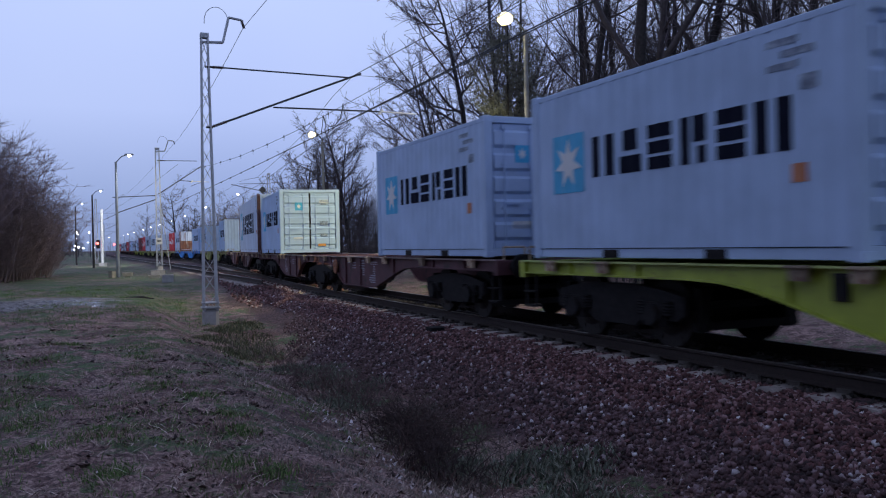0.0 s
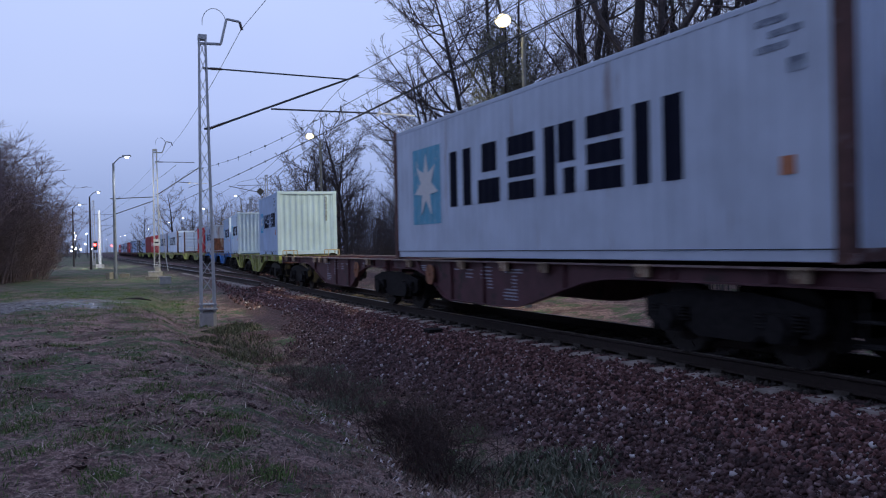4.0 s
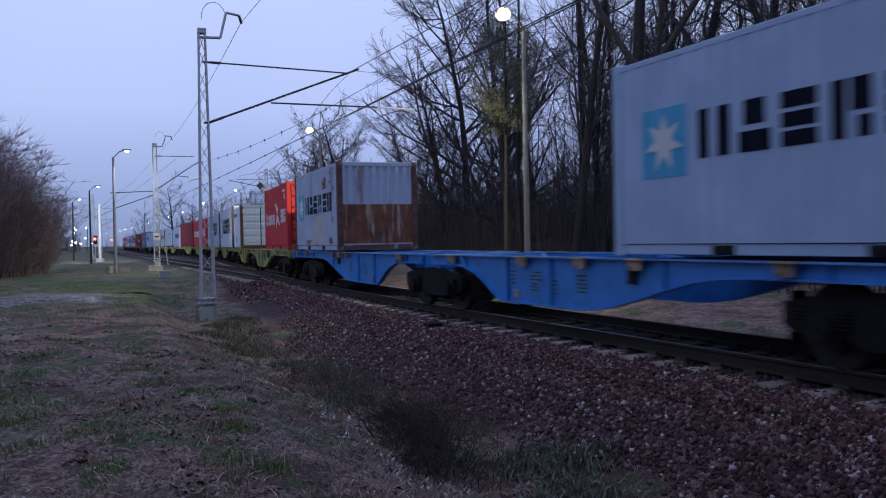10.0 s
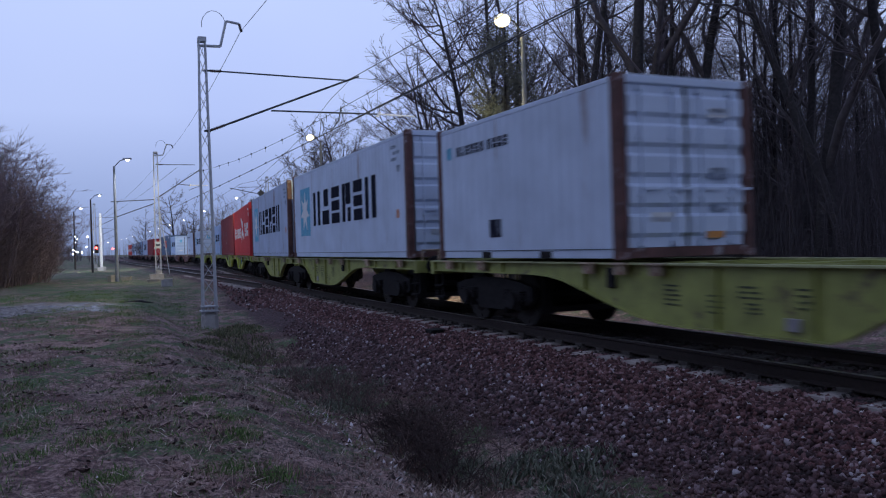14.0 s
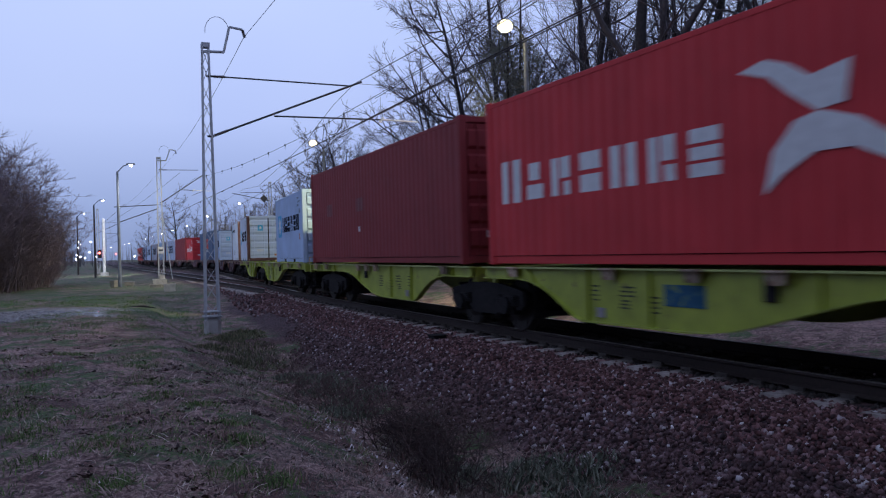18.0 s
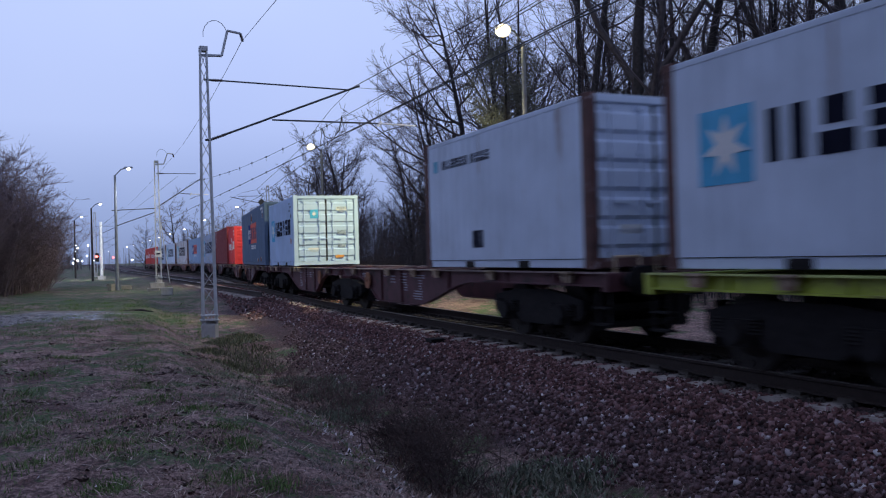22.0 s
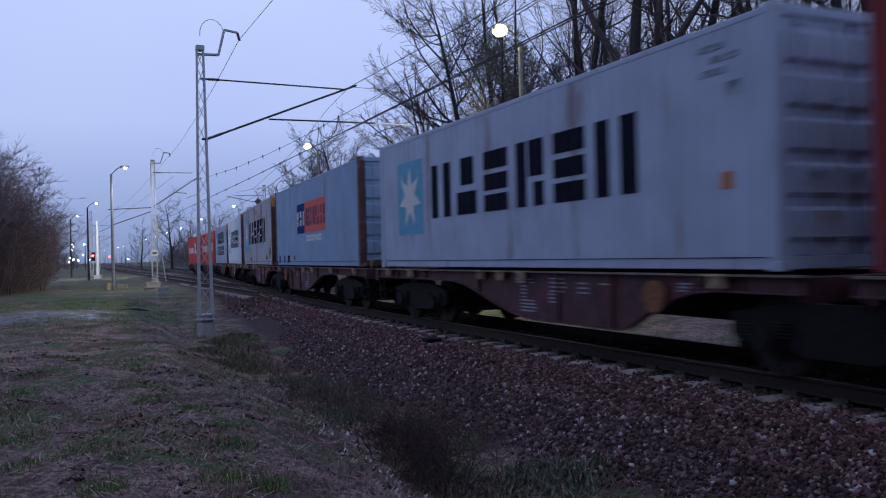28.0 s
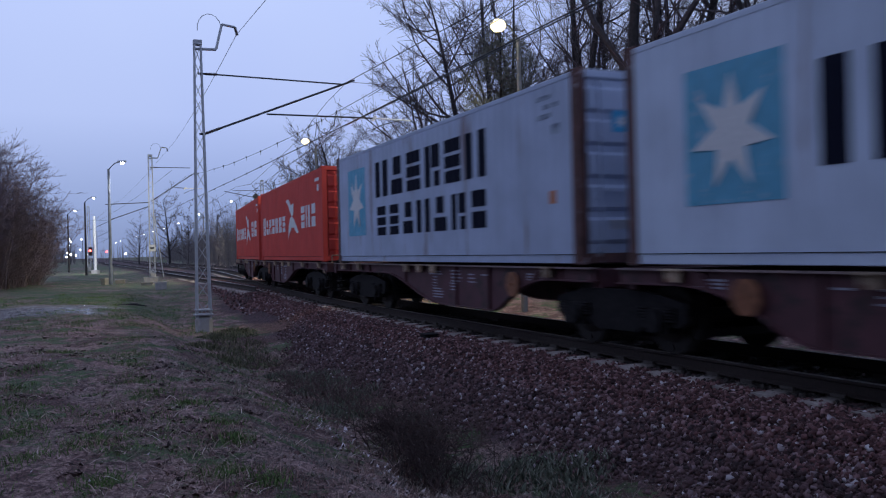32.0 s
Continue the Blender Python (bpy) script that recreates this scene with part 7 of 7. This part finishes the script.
x, y = tufts(1000, 14, 0.07, lambda a, b, c: (c < -4.6) & (clumps(a, b, 1.6) + 0.6 * clumps(b, a, 3.9) > 0.0), 1.5, 4.1, 17)
n = len(x)
scatter_blades("fallen_straw", x, y, nrng.uniform(0.06, 0.2, n), nrng.uniform(0.006, 0.013, n), nrng.uniform(0.9, 0.99, n), M_STRAW, "bunches of pale dry straw in the grass", "straw")
# Dark leaf bits stand for the clods and hollows that blotch the soil.
x, y = tufts(900, 13, 0.10, lambda a, b, c: (c < -4.4) & (clumps(a, b, 1.2) - 0.6 * clumps(b, a, 3.1) > -0.1), 1.4, 4.1, 20)
n = len(x)
scatter_blades("leaf_litter", x, y, nrng.uniform(0.03, 0.09, n), nrng.uniform(0.03, 0.075, n), nrng.uniform(0.8, 0.98, n), M_DARKLEAF, "dark leaf bits on the soil", "litter")


def brambles(count, spots_, mat, seed):
    rg = random.Random(seed)
    lines = []
    for k in range(count):
        s0, ds, l0, dl = rg.choice(spots_)
        s_, lat_ = rg.gauss(s0, ds), rg.gauss(l0, dl)
        x_, y_, _ = on_line(s_, lat_)
        p = Vector((x_, y_, float(ground_z(x_, y_, False)[0])))
        d = Vector((rg.gauss(0, 0.5), rg.gauss(0, 0.5), 1)).normalized()
        ln = rg.uniform(0.15, 0.6)
        pts = [(p, 0.006)]
        for i in range(4):
            d = (d + Vector((rg.gauss(0, 0.25), rg.gauss(0, 0.25), -0.08))).normalized()
            p = p + d * ln / 4
            pts.append((p, 0.006 - 0.001 * i))
        lines.append(pts)
        for c in range(5):
            q = pts[rg.randint(1, 4)][0]
            e = Vector((rg.gauss(0, 1), rg.gauss(0, 1), rg.uniform(0, 1))).normalized() * rg.uniform(0.06, 0.22)
            lines.append([(q, 0.004), (q + e, 0.0025)])
    tagged(part("bramble_stems", tubes("bramble_stems", lines, 3, mat), None), "tangled dark dead stems in the ditch", "brambles", kind="stuff")


brambles(340, ((9.6, 0.7, -3.75, 0.28), (12.8, 1.2, -4.0, 0.3), (14, 3.0, -4.1, 0.4)), material("dead_bramble_stem", (0.16, 0.10, 0.09), 0.9, 0, 0.4, 5), 21)
brambles(240, ((9.0, 0.4, -4.3, 0.25), (8.0, 0.5, -4.5, 0.2), (9.9, 0.4, -4.05, 0.2)), material("blackened_bramble_stem", (0.07, 0.042, 0.04), 0.9, 0, 0.4, 5), 22)


motions()
